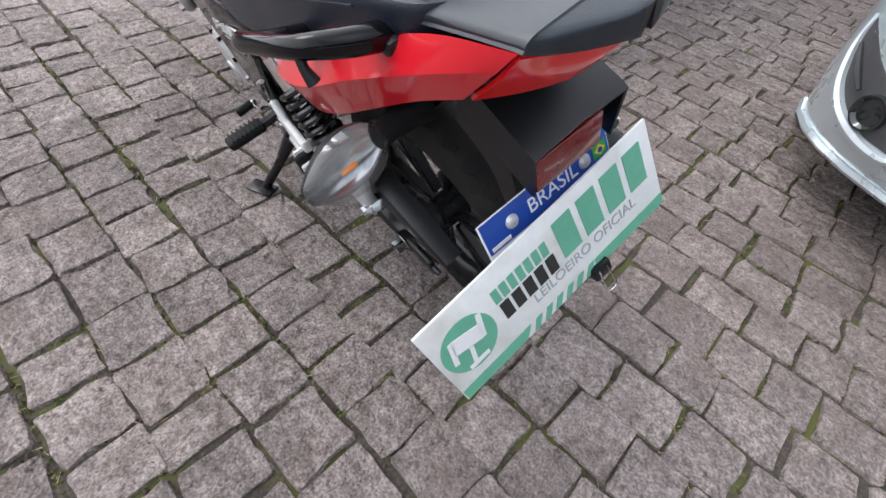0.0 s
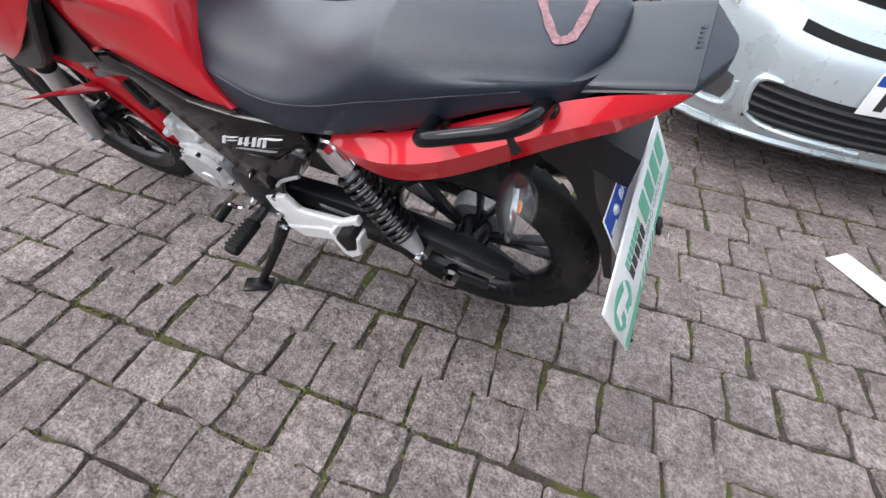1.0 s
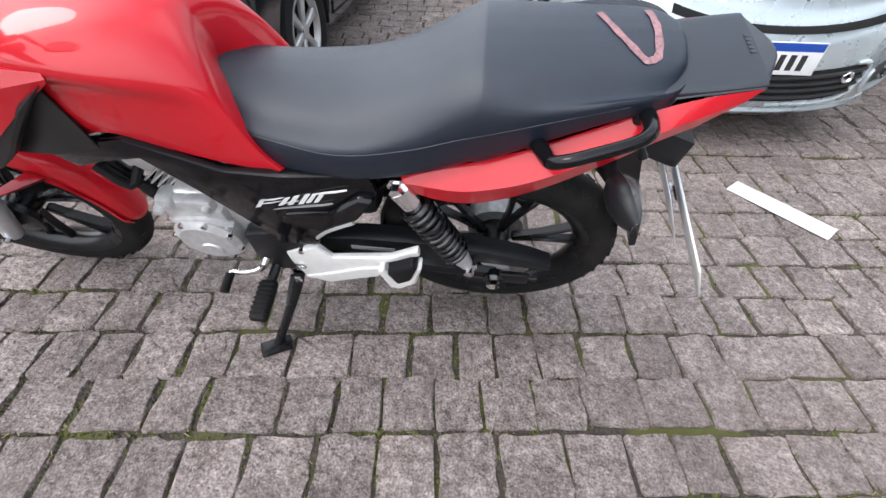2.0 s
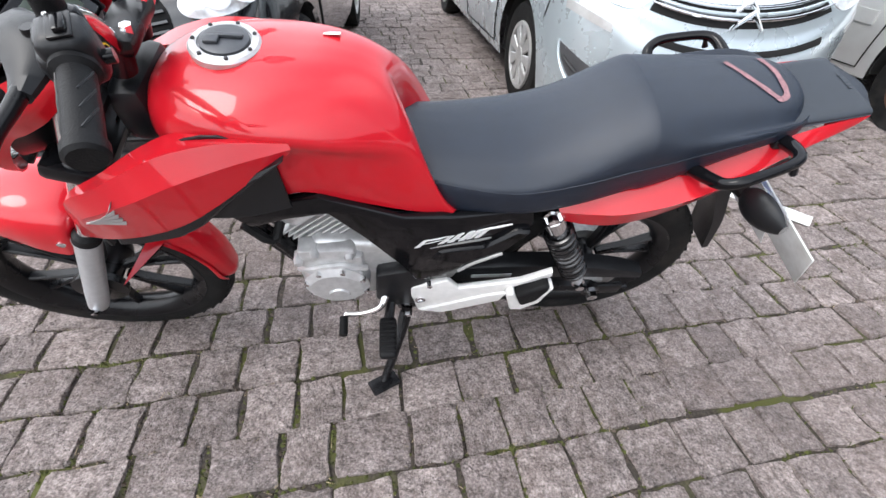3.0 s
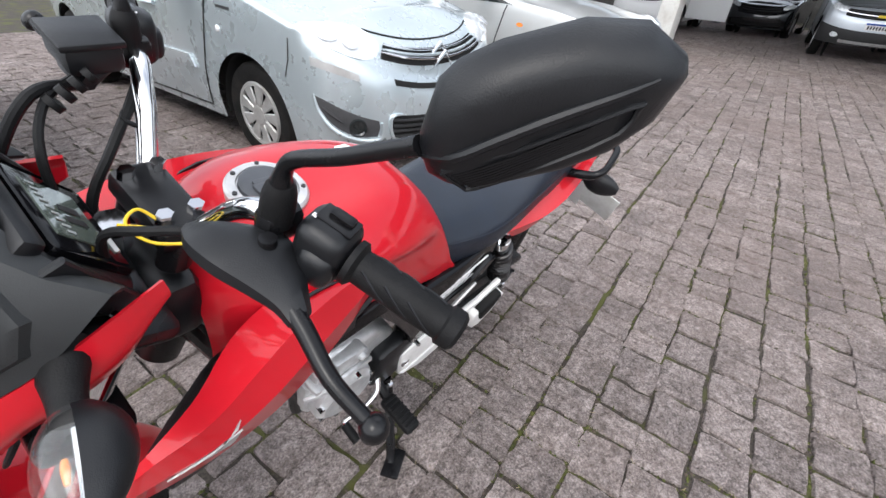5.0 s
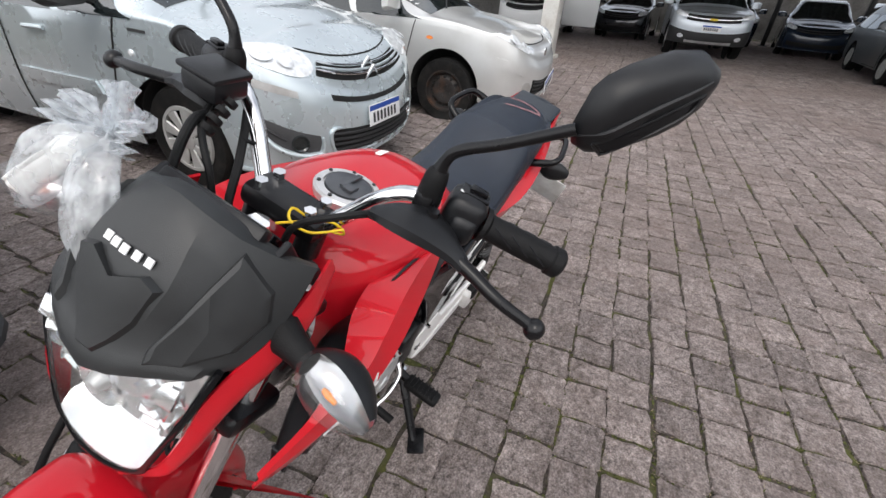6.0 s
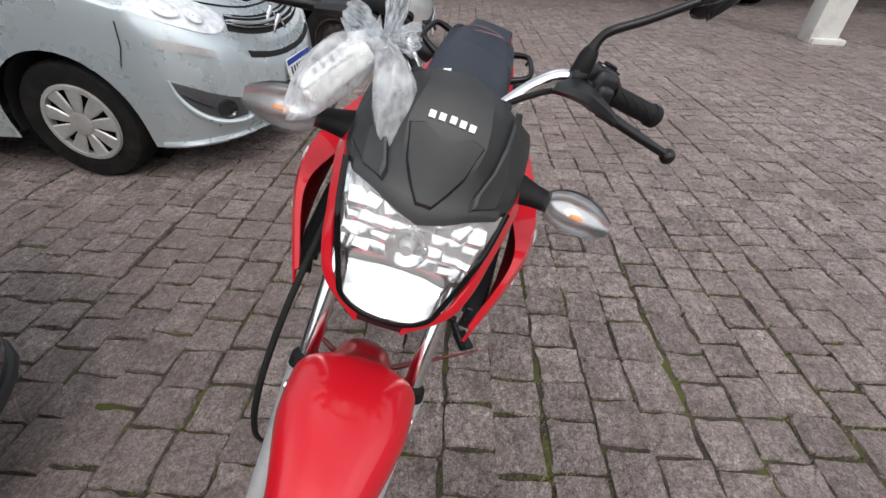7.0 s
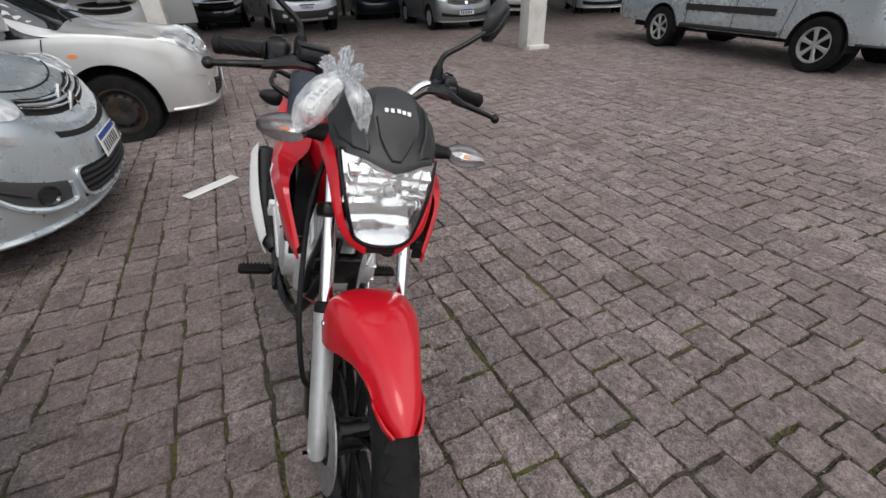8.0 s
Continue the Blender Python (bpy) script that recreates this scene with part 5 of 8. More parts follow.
bp("guard_label", box((0.345, 0.1185, 0.402), (0.11, 0.002, 0.014), 0.0), GREY_PRINT)

# shocks
for sd in (1, -1):
    top, bot = Vector((0.259, sd * 0.130, 0.672)), Vector((0.105, sd * 0.138, 0.387))
    d = (bot - top)
    sh = bp("rear_shock", tube([top + d * 0.02, top + d * 0.20], [0.025, 0.023], 20), CHROME, None, "chrome-capped rear shock absorber with black coil spring")
    bp("damper_rod", tube([top + d * 0.15, top + d * 0.9], 0.014, 12), CHROME, sh)
    u = d.normalized().orthogonal()
    v = d.normalized().cross(u)
    coil = [top + d * (0.19 + 0.60 * k / 220) + (u * math.cos(k * math.tau / 20) + v * math.sin(k * math.tau / 20)) * 0.0225 for k in range(221)]
    bp("spring", tube(coil, 0.0060, 8), SPRING_BLACK, sh, "black coil spring")
    bp("lower_cup", tube([top + d * 0.78, top + d * 0.84, top + d * 0.96], [0.025, 0.022, 0.015], 16), FORK_GREY, sh)
    for c in (top, bot):
        bp("mount_bolt", lathe([(0.001, sd * 0.024), (0.013, sd * 0.022), (0.013, sd * 0.006), (0.020, sd * 0.004), (0.020, sd * -0.022), (0.001, sd * -0.022)], 6, c), CHROME, sh)

# frame tubes
for sd in (1, -1):
    bp("frame_tube", tube([(1.02, sd * 0.035, 0.80), (0.96, sd * 0.055, 0.62), (0.87, sd * 0.07, 0.46), (0.85, sd * 0.075, 0.34)], 0.016, 10, 4), BLACK_METAL)
    bp("subframe_tube", tube([(0.55, sd * 0.09, 0.66), (0.25, sd * 0.105, 0.70), (0.02, sd * 0.09, 0.76), (-0.15, sd * 0.05, 0.81)], 0.013, 8, 3), BLACK_METAL)
    bp("centre_frame", tube([(0.60, sd * 0.09, 0.68), (0.545, sd * 0.095, 0.52), (0.53, sd * 0.10, 0.33)], 0.02, 10, 3), BLACK_METAL)
bp("backbone", tube([(1.02, 0, 0.84), (0.85, 0, 0.78), (0.60, 0, 0.72)], 0.03, 12, 3), BLACK_METAL)
bp("steering_head", tube([Vector((1.41, 0, 0)) + AX * 0.80, Vector((1.41, 0, 0)) + AX * 0.99], 0.030, 18), BLACK_METAL)
bp("airbox", box((0.44, 0, 0.58), (0.24, 0.17, 0.20), 0.03), BLACK_MATT)
bp("inner_fender", sheet([[(0.36, -0.05, 0.50), (0.37, 0, 0.51), (0.36, 0.05, 0.50)], [(0.28, -0.06, 0.60), (0.29, 0, 0.61), (0.28, 0.06, 0.60)], [(0.12, -0.065, 0.665), (0.12, 0, 0.675), (0.12, 0.065, 0.665)], [(-0.05, -0.065, 0.68), (-0.05, 0, 0.69), (-0.05, 0.065, 0.68)]], 4, 3, thick=0.004), BLACK_MATT)

# engine
eng = bp("crankcase", prism([(0.785, 0.47), (0.775, 0.345), (0.72, 0.300), (0.57, 0.300), (0.515, 0.355), (0.52, 0.47), (0.59, 0.54), (0.73, 0.555)], -0.115, 0.105, 0.018, 3), ENGINE, None, "cast aluminium engine block")
bp("generator_cover", lathe([(0.001, 0.10), (0.080, 0.10), (0.078, 0.138), (0.062, 0.150), (0.001, 0.152)], 40, (0.695, 0, 0.415)), ENGINE, eng, "round cast generator cover")
for c, s in (((0.705, 0.10, 0.508), (0.13, 0.05, 0.075)), ((0.76, 0.085, 0.443), (0.05, 0.05, 0.10)), ((0.65, 0.095, 0.493), (0.05, 0.06, 0.05))):
    bp("case_block", box(c, s, 0.012), ENGINE, eng)
bp("generator_cap", lathe([(0.001, 0.156), (0.024, 0.156), (0.028, 0.150), (0.001, 0.148)], 24, (0.692, 0, 0.393)), ENGINE, eng)
for k in range(8):
    a = k * math.tau / 8 + 0.3
    bp("case_bolt", lathe([(0.001, 0.150), (0.0065, 0.149), (0.0065, 0.130), (0.001, 0.130)], 8, (0.695 + 0.072 * math.cos(a), 0, 0.415 + 0.072 * math.sin(a))), CHROME, eng)
for k, (x, z) in enumerate(((0.77, 0.51), (0.73, 0.535), (0.655, 0.525), (0.638, 0.46), (0.76, 0.40))):
    bp("case_boss", lathe([(0.001, 0.136), (0.008, 0.135), (0.012, 0.122), (0.012, 0.10), (0.001, 0.10)], 10, (x, 0, z)), ENGINE, eng)
bp("case_rib", tube([(0.78, 0.108, 0.45), (0.745, 0.128, 0.478), (0.68, 0.130, 0.495), (0.62, 0.122, 0.468)], 0.008, 8, 3), ENGINE, eng)
bp("clutch_cover", lathe([(0.001, -0.115), (0.100, -0.115), (0.095, -0.150), (0.06, -0.160), (0.001, -0.162)], 36, (0.63, 0, 0.42)), ENGINE, eng)
bp("sprocket_cover", prism([(0.655, 0.455), (0.665, 0.33), (0.61, 0.285), (0.53, 0.30), (0.515, 0.43), (0.57, 0.475)], 0.098, 0.142, 0.012), BLACK_MATT, None, "black plastic drive cover")
CYL = Matrix.Translation((0.690, 0, 0.530)) @ Matrix.Rotation(radians(40), 4, "Y")
cyl = bp("cylinder", turned(box((0, 0, 0.04), (0.110, 0.115, 0.10), 0.012), CYL), ENGINE, None, "finned aluminium cylinder")
for k in range(7):
    bp("cooling_fin", turned(box((0, 0, 0.004 + k * 0.0135), (0.145, 0.155, 0.004), 0.0015, seg=1), CYL), ENGINE, cyl)
bp("cylinder_head", turned(join(box((0, 0, 0.115), (0.130, 0.135, 0.045), 0.012), box((-0.01, 0.070, 0.120), (0.070, 0.03, 0.065), 0.012)), CYL), ENGINE)
bp("valve_cover", turned(join(box((-0.004, 0, 0.152), (0.120, 0.125, 0.040), 0.016, seg=3), lathe([(0.001, 0.065), (0.030, 0.065), (0.028, 0.080), (0.001, 0.082)], 20, (0.0, 0, 0.148))), CYL), ENGINE)
bp("spark_plug_cap", turned(tube([(0.05, 0.06, 0.11), (0.085, 0.095, 0.10), (0.09, 0.085, 0.17)], 0.011, 8, 3), CYL), RUBBER)
bp("intake_boot", tube([(0.76, 0, 0.61), (0.68, 0, 0.60), (0.56, 0, 0.60)], [0.022, 0.030, 0.034], 14, 3), RUBBER)
bp("throttle_body", box((0.655, 0.0, 0.60), (0.07, 0.10, 0.09), 0.012), ENGINE_DARK)
bp("belly_bracket", prism([(0.90, 0.52), (0.92, 0.50), (0.845, 0.36), (0.82, 0.37)], -0.07, 0.075, 0.004), BLACK_METAL)

# exhaust on the right
bp("exhaust_pipe", tube([(0.87, 0, 0.55), (0.93, -0.03, 0.48), (0.90, -0.08, 0.33), (0.80, -0.11, 0.235), (0.60, -0.145, 0.225), (0.40, -0.16, 0.27)], 0.018, 12, 5), BLACK_METAL)
muf = bp("muffler", tube([(0.42, -0.165, 0.265), (0.36, -0.175, 0.29), (0.20, -0.190, 0.345), (0.0, -0.200, 0.41), (-0.17, -0.205, 0.465), (-0.20, -0.205, 0.475)], [0.022, 0.045, 0.056, 0.058, 0.055, 0.035], 24, 4), BLACK_METAL, None, "black muffler with a chrome heat guard")
bp("heat_guard", sheet([[(0.42, -0.196, 0.245), (0.41, -0.215, 0.285), (0.40, -0.200, 0.325)], [(0.34, -0.218, 0.270), (0.33, -0.236, 0.315), (0.32, -0.212, 0.360)], [(0.18, -0.246, 0.315), (0.17, -0.263, 0.368), (0.16, -0.232, 0.420)], [(0.0, -0.258, 0.375), (-0.01, -0.272, 0.433), (-0.02, -0.242, 0.485)], [(-0.15, -0.258, 0.43), (-0.16, -0.270, 0.485), (-0.17, -0.242, 0.530)]], 4, 4, thick=0.004), ALLOY_WHITE, muf, "bright silver heat guard")

# side covers: glossy black with pale lettering shapes
SIDE = [(0.93, 0.70), (0.90, 0.715), (0.85, 0.735), (0.745, 0.762), (0.67, 0.735), (0.58, 0.70), (0.47, 0.695), (0.31, 0.705), (0.295, 0.655), (0.35, 0.575), (0.43, 0.525), (0.46, 0.455), (0.555, 0.455), (0.585, 0.52), (0.665, 0.635), (0.735, 0.715), (0.82, 0.695), (0.90, 0.665)]
for sd in (1, -1):
    pl = prism(SIDE, 0.118, 0.142, 0.006, 2)
    for v in pl.verts:
        v.co.y += 0.012 * math.sin(max(0, min(1, (v.co.x - 0.3) / 0.6)) * math.pi)
    if sd < 0:
        mirrored(pl)
    sc = bp("side_cover", pl, BLACK_GLOSS, None, "glossy black side cover with a white lettering shape", sharp=25)
    fr = prism([(0.43, 0.525), (0.35, 0.575), (0.30, 0.65), (0.335, 0.655), (0.40, 0.60), (0.50, 0.585), (0.52, 0.55)], 0.128, 0.158, 0.006, 1)
    if sd < 0:
        mirrored(fr)
    bp("cover_fin", fr, BLACK_GLOSS, sc, "raised black fin with a silver edge")
    ed = tube([(0.355, sd * 0.159, 0.575), (0.42, sd * 0.160, 0.535), (0.45, sd * 0.160, 0.505)], 0.004, 6, 3)
    bp("silver_edge", ed, SILVER_PRINT, sc)
    # slanted bars in place of the model lettering
    for k, (x0, x1, z0, z1, c) in enumerate(((0.570, 0.558, 0.560, 0.606, 0), (0.556, 0.520, 0.596, 0.606, 0), (0.560, 0.530, 0.578, 0.586, 0), (0.520, 0.508, 0.562, 0.604, 0), (0.500, 0.488, 0.562, 0.610, 0), (0.516, 0.494, 0.572, 0.579, 0), (0.478, 0.467, 0.562, 0.612, 0), (0.462, 0.452, 0.566, 0.614, 0), (0.446, 0.436, 0.566, 0.618, 0), (0.440, 0.395, 0.612, 0.620, 0), (0.535, 0.43, 0.540, 0.548, 1))):
        q = prism([(0.559 + (x - 0.57) * 1.07, 0.594 + 0.24 * (0.57 - x) + (z - 0.56) * 0.52) for x, z in ((x0, z0 + 0.002), (x1, z0 + 0.004), (x1 - 0.020, z1 + 0.004), (x0 - 0.020, z1))], 0.150, 0.1535)
        if sd < 0:
            mirrored(q)
        bp("lettering_bar", q, WHITE_PRINT if c == 0 else SILVER_PRINT, sc)
    bp("cover_bolt", lathe([(0.001, sd * 0.150), (0.009, sd * 0.148), (0.010, sd * 0.135), (0.001, sd * 0.135)], 12, (0.50, 0, 0.475)), CHROME, sc)

# foot-peg hangers, pegs, gear lever, stand
HANG = [(0.516, 0.396), (0.426, 0.447), (0.398, 0.408), (0.252, 0.462), (0.188, 0.518), (0.184, 0.494), (0.262, 0.434), (0.284, 0.362), (0.430, 0.266), (0.498, 0.274), (0.516, 0.355)]


def hung(poly, y0, y1, bevel, sd, seg=1):
    """A plate of the hanger, which stands off further towards the rear."""
    h = prism(poly, y0, y1, bevel, seg)
    for v in h.verts:
        v.co.y += 0.10 * (0.516 - v.co.x)
    return mirrored(h) if sd < 0 else h


for sd in (1, -1):
    hg = bp("peg_hanger", hung(HANG, 0.128, 0.146, 0.005, sd, 2), ALLOY_WHITE, None, "silver alloy foot-peg hanger")
    bp("hanger_rib", hung([(0.500, 0.282), (0.430, 0.275), (0.288, 0.366), (0.272, 0.418), (0.330, 0.392), (0.440, 0.318)], 0.143, 0.152, 0.004, sd), ALLOY_WHITE, hg)
    for x, z, r in ((0.492, 0.340, 0.014), (0.470, 0.418, 0.007)):
        y = 0.146 + 0.10 * (0.516 - x)
        bp("hanger_bolt", lathe([(0.001, sd * (y + 0.002)), (r * 0.5, sd * (y + 0.002)), (r * 0.55, sd * (y + 0.006)), (r, sd * (y + 0.004)), (r, sd * (y - 0.012)), (0.001, sd * (y - 0.012))], 14, (x, 0, z)), CHROME, hg)
    pg = bp("passenger_peg", hung([(0.262, 0.428), (0.200, 0.492), (0.188, 0.476), (0.206, 0.412), (0.240, 0.378)], 0.132, 0.172, 0.009, sd, 3), RUBBER, None, "folded black passenger foot peg")
    bp("peg_bracket", hung([(0.284, 0.424), (0.268, 0.442), (0.244, 0.392), (0.236, 0.380), (0.207, 0.412), (0.190, 0.474), (0.179, 0.478), (0.195, 0.398), (0.234, 0.352), (0.262, 0.350)], 0.134, 0.168, 0.004, sd), ALLOY_WHITE, pg, "silver peg bracket")
    rp = bp("rider_peg", join(box((0.578, sd * 0.235, 0.298), (0.045, 0.110, 0.026), 0.010, seg=3)), RUBBER, None, "ribbed black rubber foot peg")
    for k in range(7):
        bp("peg_rib", box((0.578, sd * (0.195 + k * 0.013), 0.3125), (0.040, 0.005, 0.006), 0.001, seg=1), RUBBER, rp)
    bp("peg_arm", tube([(0.565, sd * 0.11, 0.315), (0.573, sd * 0.16, 0.300), (0.578, sd * 0.20, 0.296)], 0.013, 8, 3), BLACK_METAL)
gl = bp("gear_lever", tube([(0.635, 0.135, 0.345), (0.655, 0.160, 0.322), (0.71, 0.165, 0.300), (0.755, 0.158, 0.284), (0.762, 0.172, 0.282)], [0.012, 0.009, 0.008, 0.008, 0.008], 10, 4), CHROME, None, "chrome gear lever with rubber toe piece")
bp("toe_rubber", tube([(0.762, 0.165, 0.282), (0.762, 0.215, 0.278)], 0.0125, 12), RUBBER, gl)
bp("brake_pedal", tube([(0.60, -0.15, 0.33), (0.70, -0.17, 0.30), (0.78, -0.17, 0.31)], 0.010, 8, 3), BLACK_METAL)
stn = bp("side_stand", tube([(0.526, 0.130, 0.262), (0.536, 0.165, 0.222), (0.588, 0.266, 0.108), (0.598, 0.284, 0.089)], [0.016, 0.014, 0.013, 0.013], 10, 3), BLACK_METAL, None, "black steel side stand")
foot = bp("stand_foot", box((0, 0, 0), (0.085, 0.05, 0.010), 0.004, Matrix.Translation((0.598, 0.293, 0.0935)) @ Matrix.Rotation(radians(16.8), 4, "X") @ Matrix.Rotation(radians(28), 4, "Z")), BLACK_METAL, stn)
bp("stand_pivot", lathe([(0.001, 0.158), (0.012, 0.156), (0.014, 0.148), (0.014, 0.11), (0.001, 0.11)], 6, (0.526, 0, 0.252)), CHROME, stn)
bp("stand_bracket", prism([(0.575, 0.36), (0.51, 0.36), (0.50, 0.24), (0.55, 0.232)], 0.105, 0.125, 0.005), BLACK_METAL, stn)
bp("stand_spring", tube([(0.540, 0.145, 0.262), (0.560, 0.20, 0.190)], 0.007, 8), STEEL_DARK, stn)

# tank: half sections from the front to the back, each (x, y, z) from the crest to the lower edge
def half(xt, xb, pts):
    n = len(pts) - 1
    return [(xt + (xb - xt) * (k / n) ** 1.3, y, z) for k, (y, z) in enumerate(pts)]


TANK = [half(1.015, 1.005, [(0, 0.895), (0.03, 0.892), (0.055, 0.880), (0.070, 0.855), (0.075, 0.82), (0.075, 0.77), (0.065, 0.72)]),
        half(0.985, 0.985, [(0, 0.925), (0.04, 0.922), (0.075, 0.905), (0.098, 0.875), (0.105, 0.83), (0.105, 0.78), (0.095, 0.72)]),
        half(0.94, 0.94, [(0, 0.943), (0.05, 0.940), (0.092, 0.925), (0.122, 0.900), (0.132, 0.85), (0.132, 0.79), (0.120, 0.725)]),
        half(0.86, 0.86, [(0, 0.951), (0.055, 0.948), (0.103, 0.934), (0.148, 0.905), (0.141, 0.86), (0.142, 0.80), (0.132, 0.735)]),
        half(0.78, 0.77, [(0, 0.953), (0.055, 0.950), (0.105, 0.934), (0.152, 0.898), (0.144, 0.86), (0.143, 0.81), (0.138, 0.765)]),
        half(0.70, 0.67, [(0, 0.948), (0.05, 0.944), (0.100, 0.925), (0.144, 0.880), (0.138, 0.845), (0.139, 0.79), (0.138, 0.735)]),
        half(0.635, 0.57, [(0, 0.932), (0.045, 0.926), (0.085, 0.906), (0.124, 0.862), (0.126, 0.82), (0.133, 0.76), (0.136, 0.705)]),
        half(0.598, 0.50, [(0, 0.905), (0.035, 0.898), (0.070, 0.880), (0.103, 0.845), (0.122, 0.80), (0.130, 0.74), (0.134, 0.692)]),
        half(0.585, 0.47, [(0, 0.85), (0.03, 0.845), (0.060, 0.830), (0.092, 0.80), (0.115, 0.76), (0.126, 0.72), (0.132, 0.692)]),
        half(0.590, 0.48, [(0, 0.80), (0.015, 0.80), (0.030, 0.79), (0.046, 0.77), (0.058, 0.74), (0.063, 0.71), (0.066, 0.690)]),
        half(0.592, 0.49, [(0, 0.78), (0.001, 0.78), (0.002, 0.77), (0.003, 0.75), (0.004, 0.73), (0.005, 0.71), (0.006, 0.688)])]
tank_bm = sheet(TANK, 5, 5, mirror=True)
from mathutils.bvhtree import BVHTree
TANK_TREE = BVHTree.FromBMesh(tank_bm)
tank = bp("fuel_tank", tank_bm, RED, None, "glossy red fuel tank", sharp=60)


def onto(tree, p, d, off=0.002):
    hit, nrm, _, _ = tree.ray_cast(Vector(p), Vector(d))
    if hit is None:
        hit, nrm, _, _ = tree.find_nearest(Vector(p))
    if nrm.dot(Vector(d)) > 0:
        nrm = -nrm
    return hit + nrm * off


CAPM = Matrix.Translation((0.872, 0, 0.953)) @ Matrix.Rotation(radians(-2.5), 4, "Y") @ Matrix.Diagonal((0.90, 0.90, 1, 1))
fc = bp("filler_flange", turned(lathe([(0.001, -0.01), (0.062, -0.01), (0.063, 0.002), (0.059, 0.006), (0.047, 0.007), (0.046, 0.003), (0.001, 0.003)], 48, axis="z"), CAPM), ENGINE, None, "round filler cap in a silver ring")
bp("filler_cap", turned(lathe([(0.001, 0.002), (0.044, 0.002), (0.043, 0.009), (0.036, 0.012), (0.001, 0.012)], 40, axis="z"), CAPM), DARK_GREY, fc)
bp("cap_grip", turned(box((-0.004, 0, 0.015), (0.060, 0.010, 0.006), 0.002), CAPM), DARK_GREY, fc)
bp("key_flap", turned(prism([(0.006, 0.012), (0.030, 0.012), (0.030, 0.018), (0.006, 0.018)], 0.004, 0.024, 0.002), CAPM), DARK_GREY, fc)
for k in range(7):
    a = k * math.tau / 7
    bp("cap_screw", turned(lathe([(0.001, 0.0095), (0.0035, 0.009), (0.004, 0.006), (0.001, 0.006)], 8, (0.0535 * math.cos(a), 0.0535 * math.sin(a), 0), axis="z"), CAPM), STEEL_DARK, fc)
# dark fairing piece between tank and bars
bp("tank_nose", box((1.03, 0, 0.87), (0.06, 0.15, 0.10), 0.02), BLACK_MATT)
bp("paper_sticker", turned(box((0, 0, 0), (0.03, 0.018, 0.001), 0), Matrix.Translation(onto(TANK_TREE, (0.70, -0.045, 1.2), (0, 0, -1), 0.002)) @ Matrix.Rotation(radians(20), 4, "X")), PAPER, tank)

